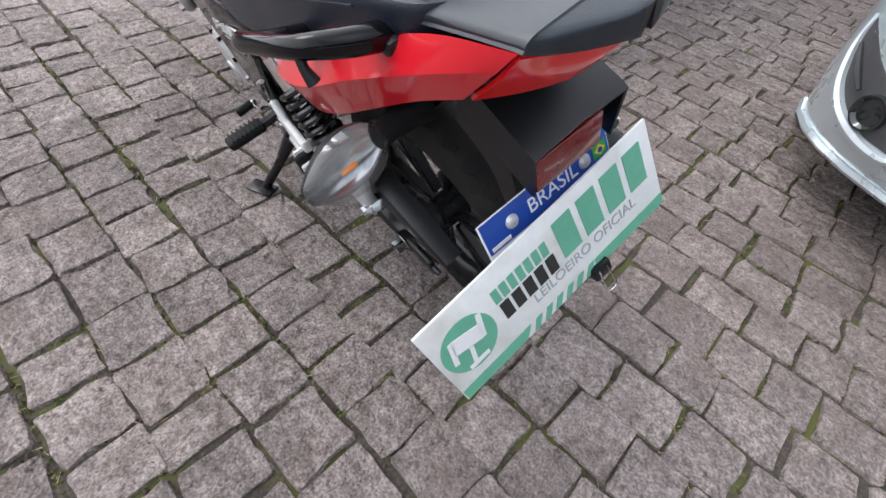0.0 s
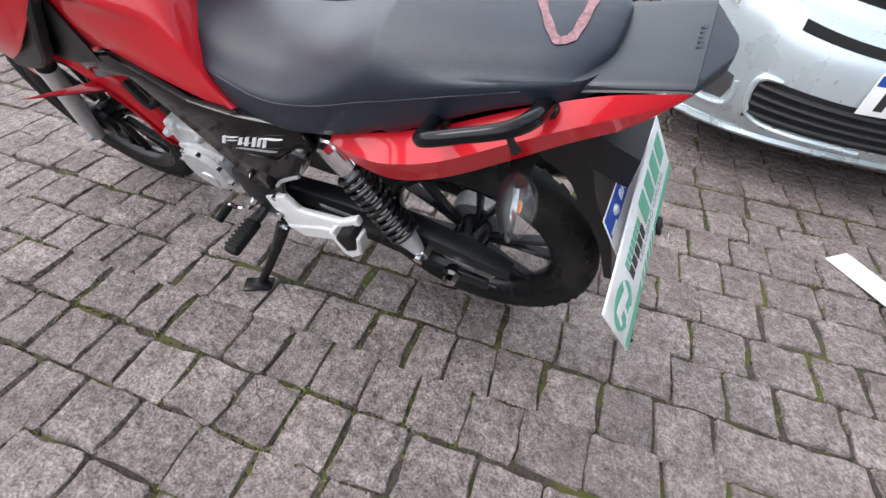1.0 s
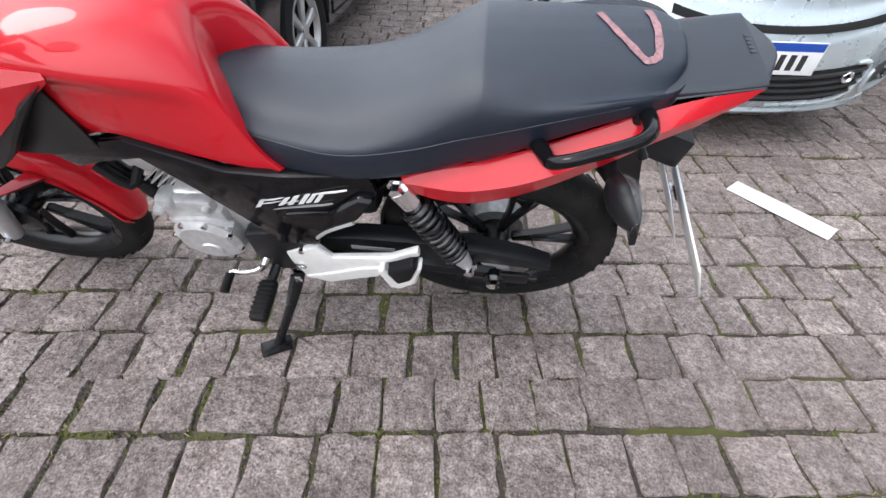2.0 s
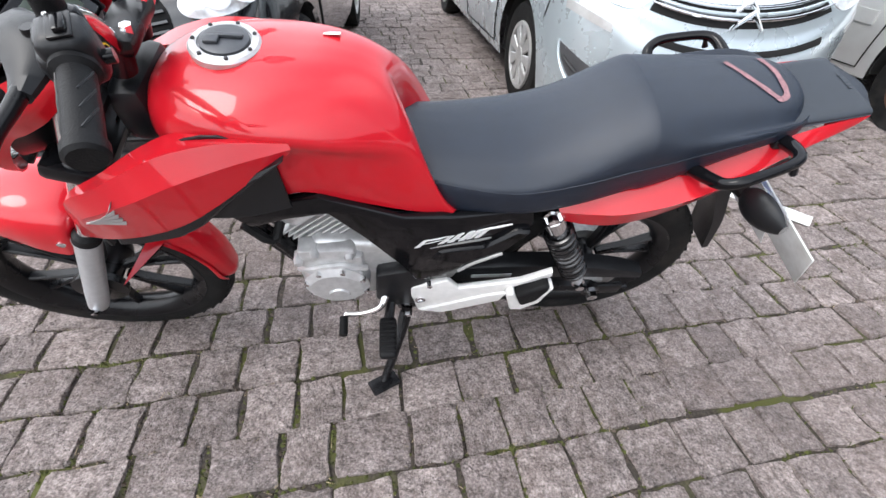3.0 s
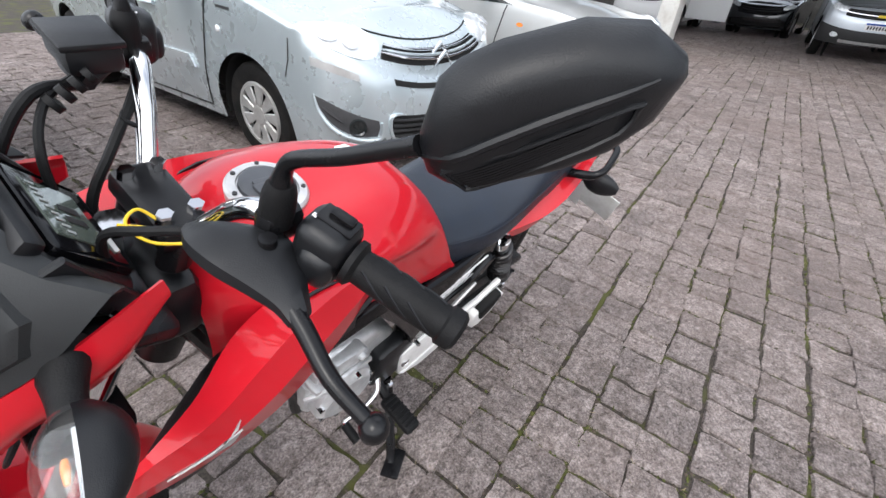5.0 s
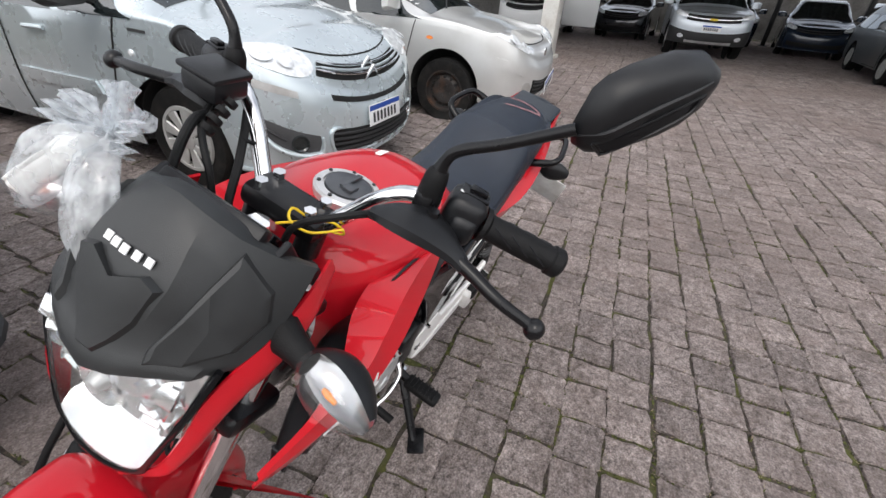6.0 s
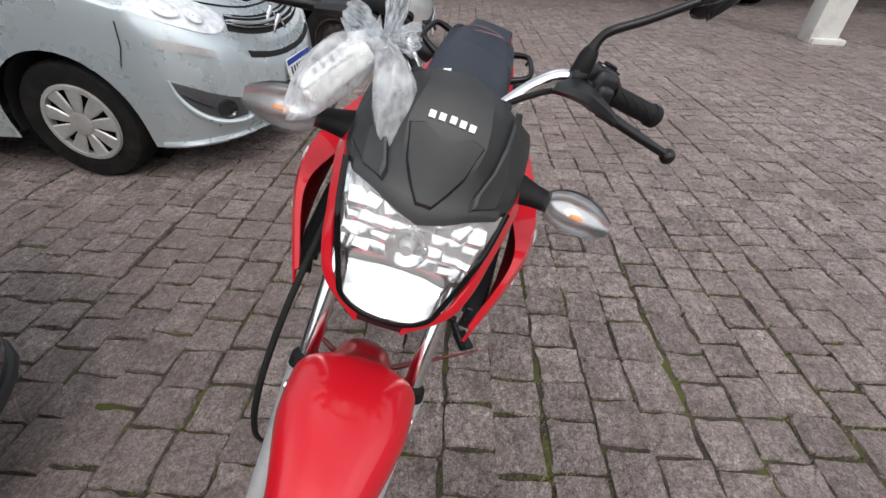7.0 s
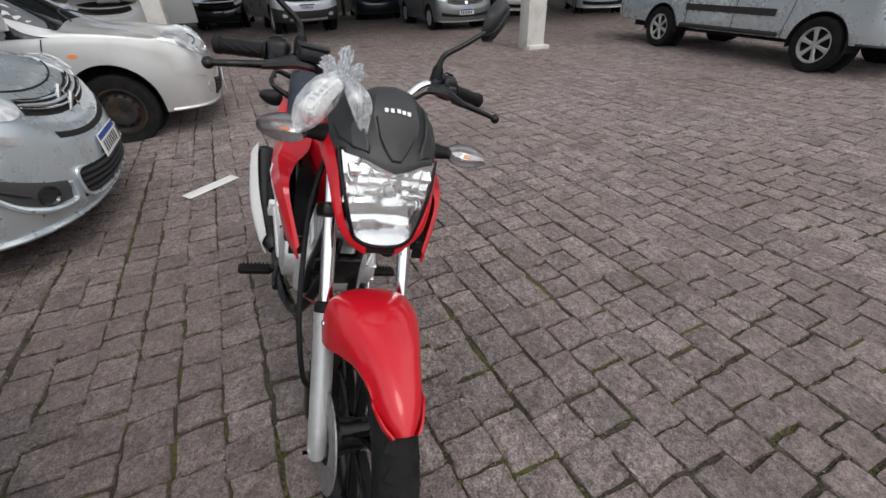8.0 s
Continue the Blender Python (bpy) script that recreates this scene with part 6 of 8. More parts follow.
# shrouds
for sd in (1, -1):
    T = [(0.70, 0.153, 0.892), (0.785, 0.164, 0.903), (0.865, 0.178, 0.896), (0.925, 0.192, 0.876), (0.985, 0.202, 0.848), (1.05, 0.190, 0.806), (1.108, 0.156, 0.692)]
    R = [(0.697, 0.158, 0.885), (0.785, 0.184, 0.876), (0.865, 0.204, 0.858), (0.925, 0.214, 0.836), (0.985, 0.214, 0.810), (1.045, 0.196, 0.770), (1.113, 0.156, 0.680)]
    B = [(0.70, 0.158, 0.878), (0.765, 0.178, 0.838), (0.825, 0.190, 0.796), (0.895, 0.196, 0.752), (0.975, 0.191, 0.716), (1.05, 0.176, 0.688), (1.115, 0.154, 0.668)]
    M1 = [tuple((np.array(a) * 0.5 + np.array(b) * 0.5)) for a, b in zip(T, R)]
    M2 = [tuple((np.array(a) * 0.5 + np.array(b) * 0.5)) for a, b in zip(R, B)]
    I0 = [(0.70, 0.122, 0.880), (0.785, 0.118, 0.892), (0.865, 0.120, 0.887), (0.925, 0.132, 0.868), (0.985, 0.165, 0.845), (1.05, 0.178, 0.808), (1.106, 0.150, 0.698)]
    bm = join(sheet([I0, [tuple((np.array(a) * 0.5 + np.array(b) * 0.5)) for a, b in zip(I0, T)], T], 5, 10), sheet([T, M1, R], 5, 10))
    bm = join(bm, sheet([R, M2, B], 5, 10))
    bmesh.ops.remove_doubles(bm, verts=bm.verts, dist=0.0008)
    bmesh.ops.recalc_face_normals(bm, faces=bm.faces)
    if sd > 0:
        SHROUD_TREE = BVHTree.FromBMesh(bm)
    bmesh.ops.solidify(bm, geom=list(bm.faces), thickness=0.005)
    if sd < 0:
        mirrored(bm)
    shr = bp("tank_shroud", bm, RED, None, "glossy red pointed tank shroud", sharp=24)
    inner = sheet([[(0.80, 0.148, 0.885), (0.90, 0.146, 0.903), (1.0, 0.143, 0.856), (1.08, 0.160, 0.786), (1.17, 0.163, 0.700)],
                   [(0.80, 0.146, 0.80), (0.90, 0.140, 0.80), (1.0, 0.100, 0.79), (1.07, 0.110, 0.745), (1.16, 0.146, 0.685)],
                   [(0.80, 0.145, 0.735), (0.90, 0.150, 0.715), (1.0, 0.140, 0.700), (1.07, 0.140, 0.685), (1.15, 0.150, 0.665)]], 4, 4, thick=0.004)
    if sd < 0:
        mirrored(inner)
    bp("scoop_lining", inner, BLACK_MATT, shr, "black scoop lining")
    trim = prism([(1.040, 0.692), (0.975, 0.722), (0.895, 0.760), (0.825, 0.804), (0.765, 0.846), (0.705, 0.880), (0.760, 0.834), (0.820, 0.780), (0.880, 0.722), (0.930, 0.690), (1.000, 0.672), (1.045, 0.672)], 0.150, 0.180, 0.005, 1)
    if sd < 0:
        mirrored(trim)
    bp("shroud_trim", trim, BLACK_MATT, shr, "matt black lower trim")
    for k in range(3):
        f = box((1.10 + 0.025 * k, 0.155, 0.705 - 0.012 * k), (0.008, 0.03, 0.05), 0.002, seg=1)
        if sd < 0:
            mirrored(f)
        bp("scoop_fin", f, BLACK_MATT, shr)
    # silver wing-shaped emblem as plain feathers
    for k in range(5):
        x0, z0, z1 = 1.040 - 0.013 * k, 0.764 + 0.0085 * k, 0.772 + 0.013 * k
        q = prism([(x0, z0), (x0 - 0.006, z0 + 0.0065), (0.966 - 0.002 * k, z1 + 0.011), (0.972 - 0.002 * k, z1)], 0.30, 0.302)
        for v in q.verts:
            v.co = onto(SHROUD_TREE, v.co, (0, -1, 0), v.co.y - 0.299)
        if sd < 0:
            mirrored(q)
        bp("emblem_feather", q, SILVER_PRINT, shr)

# seat
SX = [0.600, 0.585, 0.55, 0.48, 0.40, 0.32, 0.24, 0.165, 0.128, 0.106, 0.02, -0.06, -0.12, -0.160, -0.180, -0.186]
SZ = [0.815, 0.818, 0.808, 0.798, 0.797, 0.806, 0.834, 0.879, 0.9015, 0.9065, 0.916, 0.925, 0.933, 0.935, 0.931, 0.910]
SWD = [0.060, 0.085, 0.105, 0.126, 0.140, 0.146, 0.144, 0.140, 0.139, 0.1385, 0.134, 0.128, 0.120, 0.104, 0.076, 0.062]
SL = [0.770, 0.750, 0.710, 0.688, 0.688, 0.694, 0.710, 0.736, 0.756, 0.760, 0.808, 0.853, 0.878, 0.884, 0.886, 0.886]
rows = []
for x, zt, w, zl in zip(SX, SZ, SWD, SL):
    hgt = zt - zl
    rows.append([(x, 0, zt), (x, w * 0.34, zt - 0.003), (x, w * 0.64, zt - 0.012), (x, w * 0.86, zt - 0.032), (x, w * 0.97, zt - 0.42 * hgt), (x, w * 1.0, zt - 0.70 * hgt), (x, w * 0.95, zl), (x, w * 0.5, zl - 0.006)])
seat_bm = sheet(rows, 5, 4, mirror=True)
SEAT_TREE = BVHTree.FromBMesh(seat_bm)

seat = bp("seat", seat_bm, SEAT_VINYL, None, "long stepped black vinyl seat", sharp=50)
for sd in (1, -1):
    line = [onto(SEAT_TREE, (x, sd * 0.4, z), (0, -sd, 0), 0.0) for x, z in ((0.56, 0.76), (0.48, 0.755), (0.36, 0.752), (0.24, 0.775), (0.13, 0.815), (0.0, 0.862), (-0.10, 0.896))]
    bp("seat_welt", tube(line, 0.0014, 6, 4), SEAT_VINYL, seat)


def stroke(tree, pts, w, n=10):
    """A ribbon of width w laid on a surface from above."""
    p = spline(pts, n)
    bm = bmesh.new()
    prev = None
    for i in range(len(p)):
        t = p[min(i + 1, len(p) - 1)] - p[max(i - 1, 0)]
        t = t / (np.linalg.norm(t) + 1e-9)
        nrm = np.array([-t[1], t[0]])
        ww = w * (0.86 + 0.10 * math.sin(i * 0.9))
        pair = []
        for sg in (-0.5, 0, 0.5):
            q = p[i] + nrm * ww * sg
            pair.append(bm.verts.new(onto(tree, (q[0], q[1], 1.4), (0, 0, -1), 0.0015)))
        if prev:
            for a in range(2):
                bm.faces.new((prev[a], prev[a + 1], pair[a + 1], pair[a]))
        prev = pair
    return bm


bp("chalk_mark", stroke(SEAT_TREE, [(-0.061, -0.044), (-0.086, 0.011), (-0.116, 0.058), (-0.130, 0.060), (-0.138, 0.046), (-0.141, -0.009), (-0.137, -0.053)], 0.012), CHALK, seat, "pale red chalk tick", fix=False)

# tail
tail_rows = []
for x, w, zt, zl in ((-0.105, 0.096, 0.862, 0.846), (-0.165, 0.099, 0.886, 0.872), (-0.225, 0.100, 0.902, 0.890), (-0.280, 0.1005, 0.9155, 0.904), (-0.287, 0.095, 0.915, 0.902), (-0.300, 0.063, 0.914, 0.896), (-0.313, 0.030, 0.913, 0.894), (-0.316, 0.012, 0.912, 0.893)):
    tail_rows.append([(x, 0, zt), (x, w * 0.60, zt - 0.001), (x, w * 0.88, zt - 0.002), (x, w * 0.985, zt - 0.005), (x, w, max(zl + 0.003, zt - 0.010)), (x, w * 0.99, zl), (x, w * 0.5, zl - 0.004)])
tc = bp("tail_cover", fill_ends(sheet(tail_rows, 3, 2, mirror=True)), SEAT_SHELL, None, "charcoal plastic tail cover", sharp=30)
for k in range(5):
    bp("moulded_mark", turned(box((0, 0, 0), (0.010, 0.007, 0.0010), 0.0004, seg=1), Matrix.Translation((-0.280, -0.022 + k * 0.011, 0.9152))), SEAT_SHELL, tc)
for sd in (1, -1):
    U = [(0.236, 0.112, 0.690), (0.153, 0.124, 0.722), (0.077, 0.126, 0.752), (-0.02, 0.124, 0.798), (-0.115, 0.116, 0.846), (-0.206, 0.109, 0.886), (-0.283, 0.1045, 0.906)]
    Mi = [(0.238, 0.126, 0.680), (0.153, 0.150, 0.697), (0.085, 0.168, 0.722), (-0.02, 0.170, 0.768), (-0.115, 0.155, 0.820), (-0.200, 0.129, 0.858), (-0.268, 0.108, 0.886)]
    L = [(0.232, 0.120, 0.657), (0.153, 0.139, 0.650), (0.077, 0.148, 0.662), (-0.02, 0.149, 0.712), (-0.110, 0.141, 0.772), (-0.175, 0.124, 0.812), (-0.228, 0.108, 0.838)]
    bm = join(sheet([U, [tuple((np.array(a) + np.array(b)) / 2) for a, b in zip(U, Mi)], Mi], 5, 10), sheet([Mi, [tuple((np.array(a) + np.array(b)) / 2) for a, b in zip(Mi, L)], L], 5, 10))
    bm = join(bm, sheet([L, [(x, y - 0.035, z + 0.004) for x, y, z in L]], 3, 10))
    bmesh.ops.remove_doubles(bm, verts=bm.verts, dist=0.0008)
    bmesh.ops.recalc_face_normals(bm, faces=bm.faces)
    bmesh.ops.solidify(bm, geom=list(bm.faces), thickness=0.003)
    if sd < 0:
        mirrored(bm)
    tp = bp("tail_panel", bm, RED, None, "glossy red tail panel", sharp=28)
    rail = tube([(0.000, sd * 0.120, 0.800), (-0.010, sd * 0.175, 0.824), (-0.015, sd * 0.196, 0.838), (-0.034, sd * 0.204, 0.852), (-0.068, sd * 0.199, 0.864), (-0.112, sd * 0.188, 0.876), (-0.133, sd * 0.172, 0.878), (-0.143, sd * 0.142, 0.870), (-0.144, sd * 0.105, 0.858)],
                [0.013, 0.012, 0.0105, 0.0100, 0.0095, 0.0095, 0.0105, 0.012, 0.013], 12, 6)
    gr = bp("grab_rail", rail, BLACK_GLOSS, None, "black tubular grab rail")
    for x, z, m in ((0.0, 0.800, 0.104), (-0.143, 0.856, 0.094)):
        bp("rail_mount", box((x - 0.002, sd * (m + 0.014), z), (0.034, 0.036, 0.020), 0.007, seg=2), BLACK_MATT, gr)
    bp("luggage_hook", tube([(-0.122, sd * 0.184, 0.874), (-0.128, sd * 0.187, 0.864), (-0.134, sd * 0.186, 0.852)], [0.005, 0.0045, 0.0068], 8, 2), BLACK_MATT, gr)
bp("under_tail", sheet([[(0.20, -0.10, 0.66), (0.20, 0, 0.67), (0.20, 0.10, 0.66)], [(0.02, -0.10, 0.70), (0.02, 0, 0.71), (0.02, 0.10, 0.70)], [(-0.12, -0.075, 0.79), (-0.12, 0, 0.79), (-0.12, 0.075, 0.79)], [(-0.23, -0.05, 0.865), (-0.23, 0, 0.866), (-0.23, 0.05, 0.865)]], 4, 3, thick=0.004), BLACK_MATT)
bp("tail_lamp", sheet([[(-0.308, 0.0, 0.895), (-0.305, 0.030, 0.895), (-0.293, 0.066, 0.898), (-0.280, 0.100, 0.903)], [(-0.300, 0.0, 0.878), (-0.297, 0.032, 0.878), (-0.282, 0.066, 0.876), (-0.260, 0.100, 0.874)],
                       [(-0.284, 0.0, 0.856), (-0.280, 0.034, 0.854), (-0.258, 0.068, 0.846), (-0.228, 0.098, 0.836)]], 4, 4, mirror=True, thick=0.004), RED_LENS, None, "red tail lamp lens")

# rear mudguard with reflector, plate and the auction board
mg = bp("rear_mudguard", join(fill_ends(sheet([[(-0.10, y, z) for y, z in ((-0.045, 0.750), (-0.048, 0.792), (0, 0.800), (0.048, 0.792), (0.045, 0.750))], [(-0.18, y, z) for y, z in ((-0.056, 0.728), (-0.060, 0.790), (0, 0.798), (0.060, 0.790), (0.056, 0.728))],
                                               [(-0.265, y, z) for y, z in ((-0.060, 0.698), (-0.066, 0.766), (0, 0.772), (0.066, 0.766), (0.060, 0.698))], [(-0.272, y, z) for y, z in ((-0.058, 0.702), (-0.062, 0.758), (0, 0.764), (0.062, 0.758), (0.058, 0.702))]], 3, 1)),
                              fill_ends(sheet([[(-0.14, -0.045, 0.760), (-0.125, -0.045, 0.700), (-0.125, 0.045, 0.700), (-0.14, 0.045, 0.760)], [(-0.205, -0.045, 0.720), (-0.182, -0.045, 0.664), (-0.182, 0.045, 0.664), (-0.205, 0.045, 0.720)],
                                               [(-0.240, -0.045, 0.625), (-0.212, -0.045, 0.612), (-0.212, 0.045, 0.612), (-0.240, 0.045, 0.625)], [(-0.290, -0.045, 0.520), (-0.268, -0.045, 0.510), (-0.268, 0.045, 0.510), (-0.290, 0.045, 0.520)],
                                               [(-0.322, -0.048, 0.400), (-0.308, -0.048, 0.396), (-0.308, 0.048, 0.396), (-0.322, 0.048, 0.400)]], 3, 1, closed_v=True))), BLACK_MATT, None, "black plastic rear mudguard", sharp=28)
bp("rear_reflector", box((0, 0, 0), (0.008, 0.098, 0.045), 0.003, Matrix.Translation((-0.268, 0.010, 0.727)) @ Matrix.Rotation(radians(8), 4, "Y")), DARK_RED, mg, "dark red reflector")
# sign plane: x across from its left, y up, z out to the rear
TILT = Matrix.Rotation(radians(28), 4, "Y") @ Matrix(((0, 0, -1, 0), (-1, 0, 0, 0), (0, 1, 0, 0), (0, 0, 0, 1)))
BOARD = Matrix.Translation((-0.318, 0.068, 0.622)) @ TILT @ Matrix.Rotation(radians(4.6), 4, "Z")
PLATE = Matrix.Translation((-0.281, 0.030, 0.646)) @ TILT
pl = bp("number_plate", turned(box((0, -0.03, 0), (0.200, 0.170, 0.002), 0.0008), PLATE), WHITE_PRINT, None, "number plate with a blue head strip, mostly covered")
bp("plate_head", turned(turned(bar_flat(-0.098, 0.012, 0.098, 0.054), pose(0, 0, 0.0012)), PLATE), BLUE_PRINT, pl)
bp("plate_word", turned(turned(lettering("BRASIL", 0.026), pose(0.006, 0.032, 0.0022)), PLATE), WHITE_PRINT, pl)
bp("flag_field", turned(turned(bar_flat(0.072, 0.024, 0.094, 0.042), pose(0, 0, 0.0022)), PLATE), FLAG_GREEN, pl)
bp("flag_diamond", turned(turned(poly_flat([(0.074, 0.033), (0.083, 0.026), (0.092, 0.033), (0.083, 0.040)]), pose(0, 0, 0.0030)), PLATE), FLAG_YELLOW, pl)
bp("flag_disc", turned(turned(disc_flat(0.083, 0.033, 0.0035, n=16), pose(0, 0, 0.0038)), PLATE), BLUE_PRINT, pl)
bp("plate_small_bar", turned(turned(bar_flat(-0.094, 0.015, -0.066, 0.020), pose(0, 0, 0.0022)), PLATE), WHITE_PRINT, pl)
for x in (-0.058, 0.058):
    bp("plate_screw", turned(turned(lathe([(0.001, 0.006), (0.006, 0.0055), (0.009, 0.002), (0.009, 0.0), (0.001, 0.0)], 14, axis="z"), pose(x, 0.033, 0.001)), PLATE), FORK_GREY, pl)

board = thing("sign_board", BIKE_AT, "white auction board with green and black print over the plate", "sign")
BW, BH = 0.182, 0.066


def sg(name, bm, material, parent, z=0.0022, label=""):
    return part(name, turned(turned(bm, pose(0, 0, z)), BOARD), material, parent, label)


panel = sg("panel", box((0, 0, 0), (BW * 2, BH * 2, 0.004), 0.001), WHITE_BOARD, board, 0.0)
sg("green_disc", disc_flat(-0.138, 0.004, 0.038), GREEN_PRINT, panel)
for k, (x, y, w, h, r) in enumerate(((-0.138, 0.012, 0.040, 0.022, -14), (-0.160, 0.010, 0.007, 0.034, -14), (-0.116, 0.014, 0.007, 0.034, -14), (-0.142, -0.012, 0.006, 0.024, -14), (-0.140, -0.026, 0.030, 0.006, 0))):
    sg("gavel_mark", turned(bar_flat(-w / 2, -h / 2, w / 2, h / 2), pose(x, y, 0, 0, 0, r)), WHITE_PRINT, panel, 0.0032)
# the bidder's name as plain bars
for k in range(7):
    sg("name_bar", bar_flat(-0.088 + k * 0.0128, 0.018, -0.0785 + k * 0.0128, 0.038), GREEN_PRINT, panel)
for k in range(5):
    sg("name_bar", bar_flat(-0.086 + k * 0.0185, -0.012, -0.072 + k * 0.0185, 0.014), BLACK_PRINT, panel)
for k in range(4):
    sg("name_bar", bar_flat(0.014 + k * 0.040, -0.008, 0.044 + k * 0.040, 0.048), GREEN_PRINT, panel)
sg("trade_word", lettering("LEILOEIRO OFICIAL", 0.021), GREY_PRINT, panel).data.transform(BOARD @ Matrix.Translation((0.045, -0.023, 0)) @ BOARD.inverted())
sg("green_band", bar_flat(0.050, -BH + 0.002, BW - 0.002, -BH + 0.018), GREEN_PRINT, panel)
sg("green_band", poly_flat([(-BW + 0.002, -BH + 0.002), (-0.078, -BH + 0.002), (-0.066, -BH + 0.018), (-BW + 0.002, -BH + 0.018)]), GREEN_PRINT, panel)
for k in range(6):
    sg("green_dash", bar_flat(-0.066 + k * 0.019, -BH + 0.002, -0.056 + k * 0.019, -BH + 0.018, slant=0.010), GREEN_PRINT, panel)
clip = thing("binder_clip", BIKE_AT, "small black binder clip with wire arms holding the board", "clip")
part("clamp", turned(box((0.052, -BH - 0.002, 0.002), (0.030, 0.022, 0.016), 0.004), BOARD), BLACK_METAL, clip)
for sd in (-1, 1):
    part("wire_arm", turned(tube([(0.045, -BH + 0.004, sd * 0.009), (0.044, -BH - 0.03, sd * 0.014), (0.052, -BH - 0.036, sd * 0.014), (0.060, -BH - 0.03, sd * 0.014), (0.059, -BH + 0.004, sd * 0.009)], 0.0012, 6, 3), BOARD), CHROME, clip)


def indicator(name, base, tip, lens_dir, front=False):
    """A stalk with an almond-shaped lamp: dark shell on one side, clear lens on the other."""
    b, t = Vector(base), Vector(tip)
    d = (t - b).normalized()
    ld = Vector(lens_dir).normalized()
    ld = (ld - d * ld.dot(d)).normalized()
    up = d.cross(ld)
    ln = (t - b).length
    st = bp(name, tube([b, b + d * ln * 0.12, b + d * ln * 0.28, b + d * ln * 0.42], [0.024, 0.020, 0.015, 0.013], 16, 3), RUBBER, None, "black-stalked indicator with a clear lens", front=front)
    L = ln * (0.62 if front else 0.60)
    o = b + d * ln * (0.38 if front else 0.40)

    def shell(sgn, depth, mat, nm, lab):
        rws = []
        for i in range(9):
            u = i / 8
            r = (0.027 if front else 0.036) * (math.sin(math.pi * (0.10 + 0.84 * u ** 0.9)) ** 0.66)
            c = o + d * (L * u)
            row = []
            for k in range(9):
                a = -math.pi / 2 + math.pi * k / 8
                row.append(c + up * (r * math.sin(a)) + ld * (sgn * (depth * (r / (0.027 if front else 0.036)) * math.cos(a))))
            rws.append([tuple(q) for q in row])
        return bp(nm, sheet(rws, 2, 2), mat, st, lab, front=front, sharp=60)

    back, fore = (0.040, 0.028) if front else (0.024, 0.030)
    shell(-1, back, BLACK_MATT, "shell", "black lamp shell")
    shell(-0.9, back - 0.003, INDICATOR_BOWL, "reflector", "")
    shell(1, fore, CLEAR, "lens", "clear ribbed lens").visible_shadow = False
    c = o + d * (L * 0.50) + ld * 0.007
    bp("bulb", tube([c - d * 0.010, c - d * 0.002, c + d * 0.010], [0.0022, 0.0034, 0.0020], 12, 2), AMBER, st, "amber bulb", front=front)
    return st


for sd in (1, -1):
    indicator("rear_indicator", (-0.118, sd * 0.085, 0.750), (-0.152, sd * 0.246, 0.766), (-1, 0, 0.12))
    indicator("front_indicator", (1.150, sd * 0.105, 0.952), (1.190, sd * 0.256, 0.958), (1, 0, 0.05), front=True)

# ---- the steered front end ----
FD = AX.copy()


def fork(s, y):
    return Vector((1.325, y, 0.309)) + FD * s


for sd in (1, -1):
    fk = bp("fork_leg", tube([fork(-0.045, sd * 0.092), fork(-0.035, sd * 0.092), fork(0.03, sd * 0.092), fork(0.28, sd * 0.092), fork(0.30, sd * 0.092)], [0.017, 0.023, 0.0245, 0.0245, 0.027], 24), FORK_GREY, None, "silver fork leg with chrome upper tube", front=True)
    bp("fork_tube", tube([fork(0.28, sd * 0.092), fork(0.715, sd * 0.092)], 0.0155, 20), CHROME, fk, "chrome fork tube", front=True)
    bp("dust_seal", tube([fork(0.295, sd * 0.092), fork(0.318, sd * 0.092), fork(0.325, sd * 0.092)], [0.0265, 0.024, 0.017], 18), RUBBER, fk, front=True)
    bp("fork_cap", tube([fork(0.710, sd * 0.092), fork(0.722, sd * 0.092)], [0.017, 0.014], 6), CHROME, fk, front=True)
    bp("pinch_bolt", tube([fork(-0.03, sd * 0.092) + Vector((0, sd * 0.018, 0)), fork(-0.03, sd * 0.092) + Vector((0, sd * 0.034, 0))], 0.009, 6), CHROME, fk, front=True)
bp("front_axle", tube([(1.325, -0.105, 0.309), (1.325, 0.105, 0.309)], 0.010, 12), CHROME, front=True)
for s, h in ((0.53, 0.035), (0.688, 0.026)):
    bp("triple_clamp", box((0, 0, 0), (0.095, 0.235, h), 0.012, Matrix.Translation(fork(s, 0) + Vector((-0.005, 0, 0))) @ Matrix.Rotation(radians(-RAKE), 4, "Y")), BLACK_METAL, None, front=True)
BC = Vector((1.020, 0, 0.976))
for sd in (1, -1):
    bp("bar_riser", tube([BC + Vector((0.004, sd * 0.045, -0.040)), BC + Vector((0, sd * 0.045, 0))], 0.019, 14), BLACK_METAL, None, front=True)
    for e in (-0.016, 0.016):
        bp("clamp_bolt", tube([BC + Vector((e, sd * 0.040, 0.012)), BC + Vector((e, sd * 0.040, 0.029))], 0.0085, 6), CHROME, None, front=True)
bp("bar_clamp", box((0, 0, 0), (0.055, 0.125, 0.030), 0.010, Matrix.Translation(BC + Vector((0, 0, 0.004)))), BLACK_METAL, None, front=True)
bp("stem_nut", tube([(1.062, -0.010, 0.930), (1.064, -0.010, 0.972)], [0.020, 0.017], 6), CHROME, None, "chrome steering stem nut", front=True)
bp("ignition_lock", tube([(1.088, 0.025, 0.905), (1.092, 0.025, 0.954)], 0.020, 18), BLACK_METAL, None, "black ignition lock", front=True)
bp("key_slot", tube([(1.092, 0.025, 0.953), (1.0925, 0.025, 0.957)], 0.012, 18), CHROME, None, front=True)

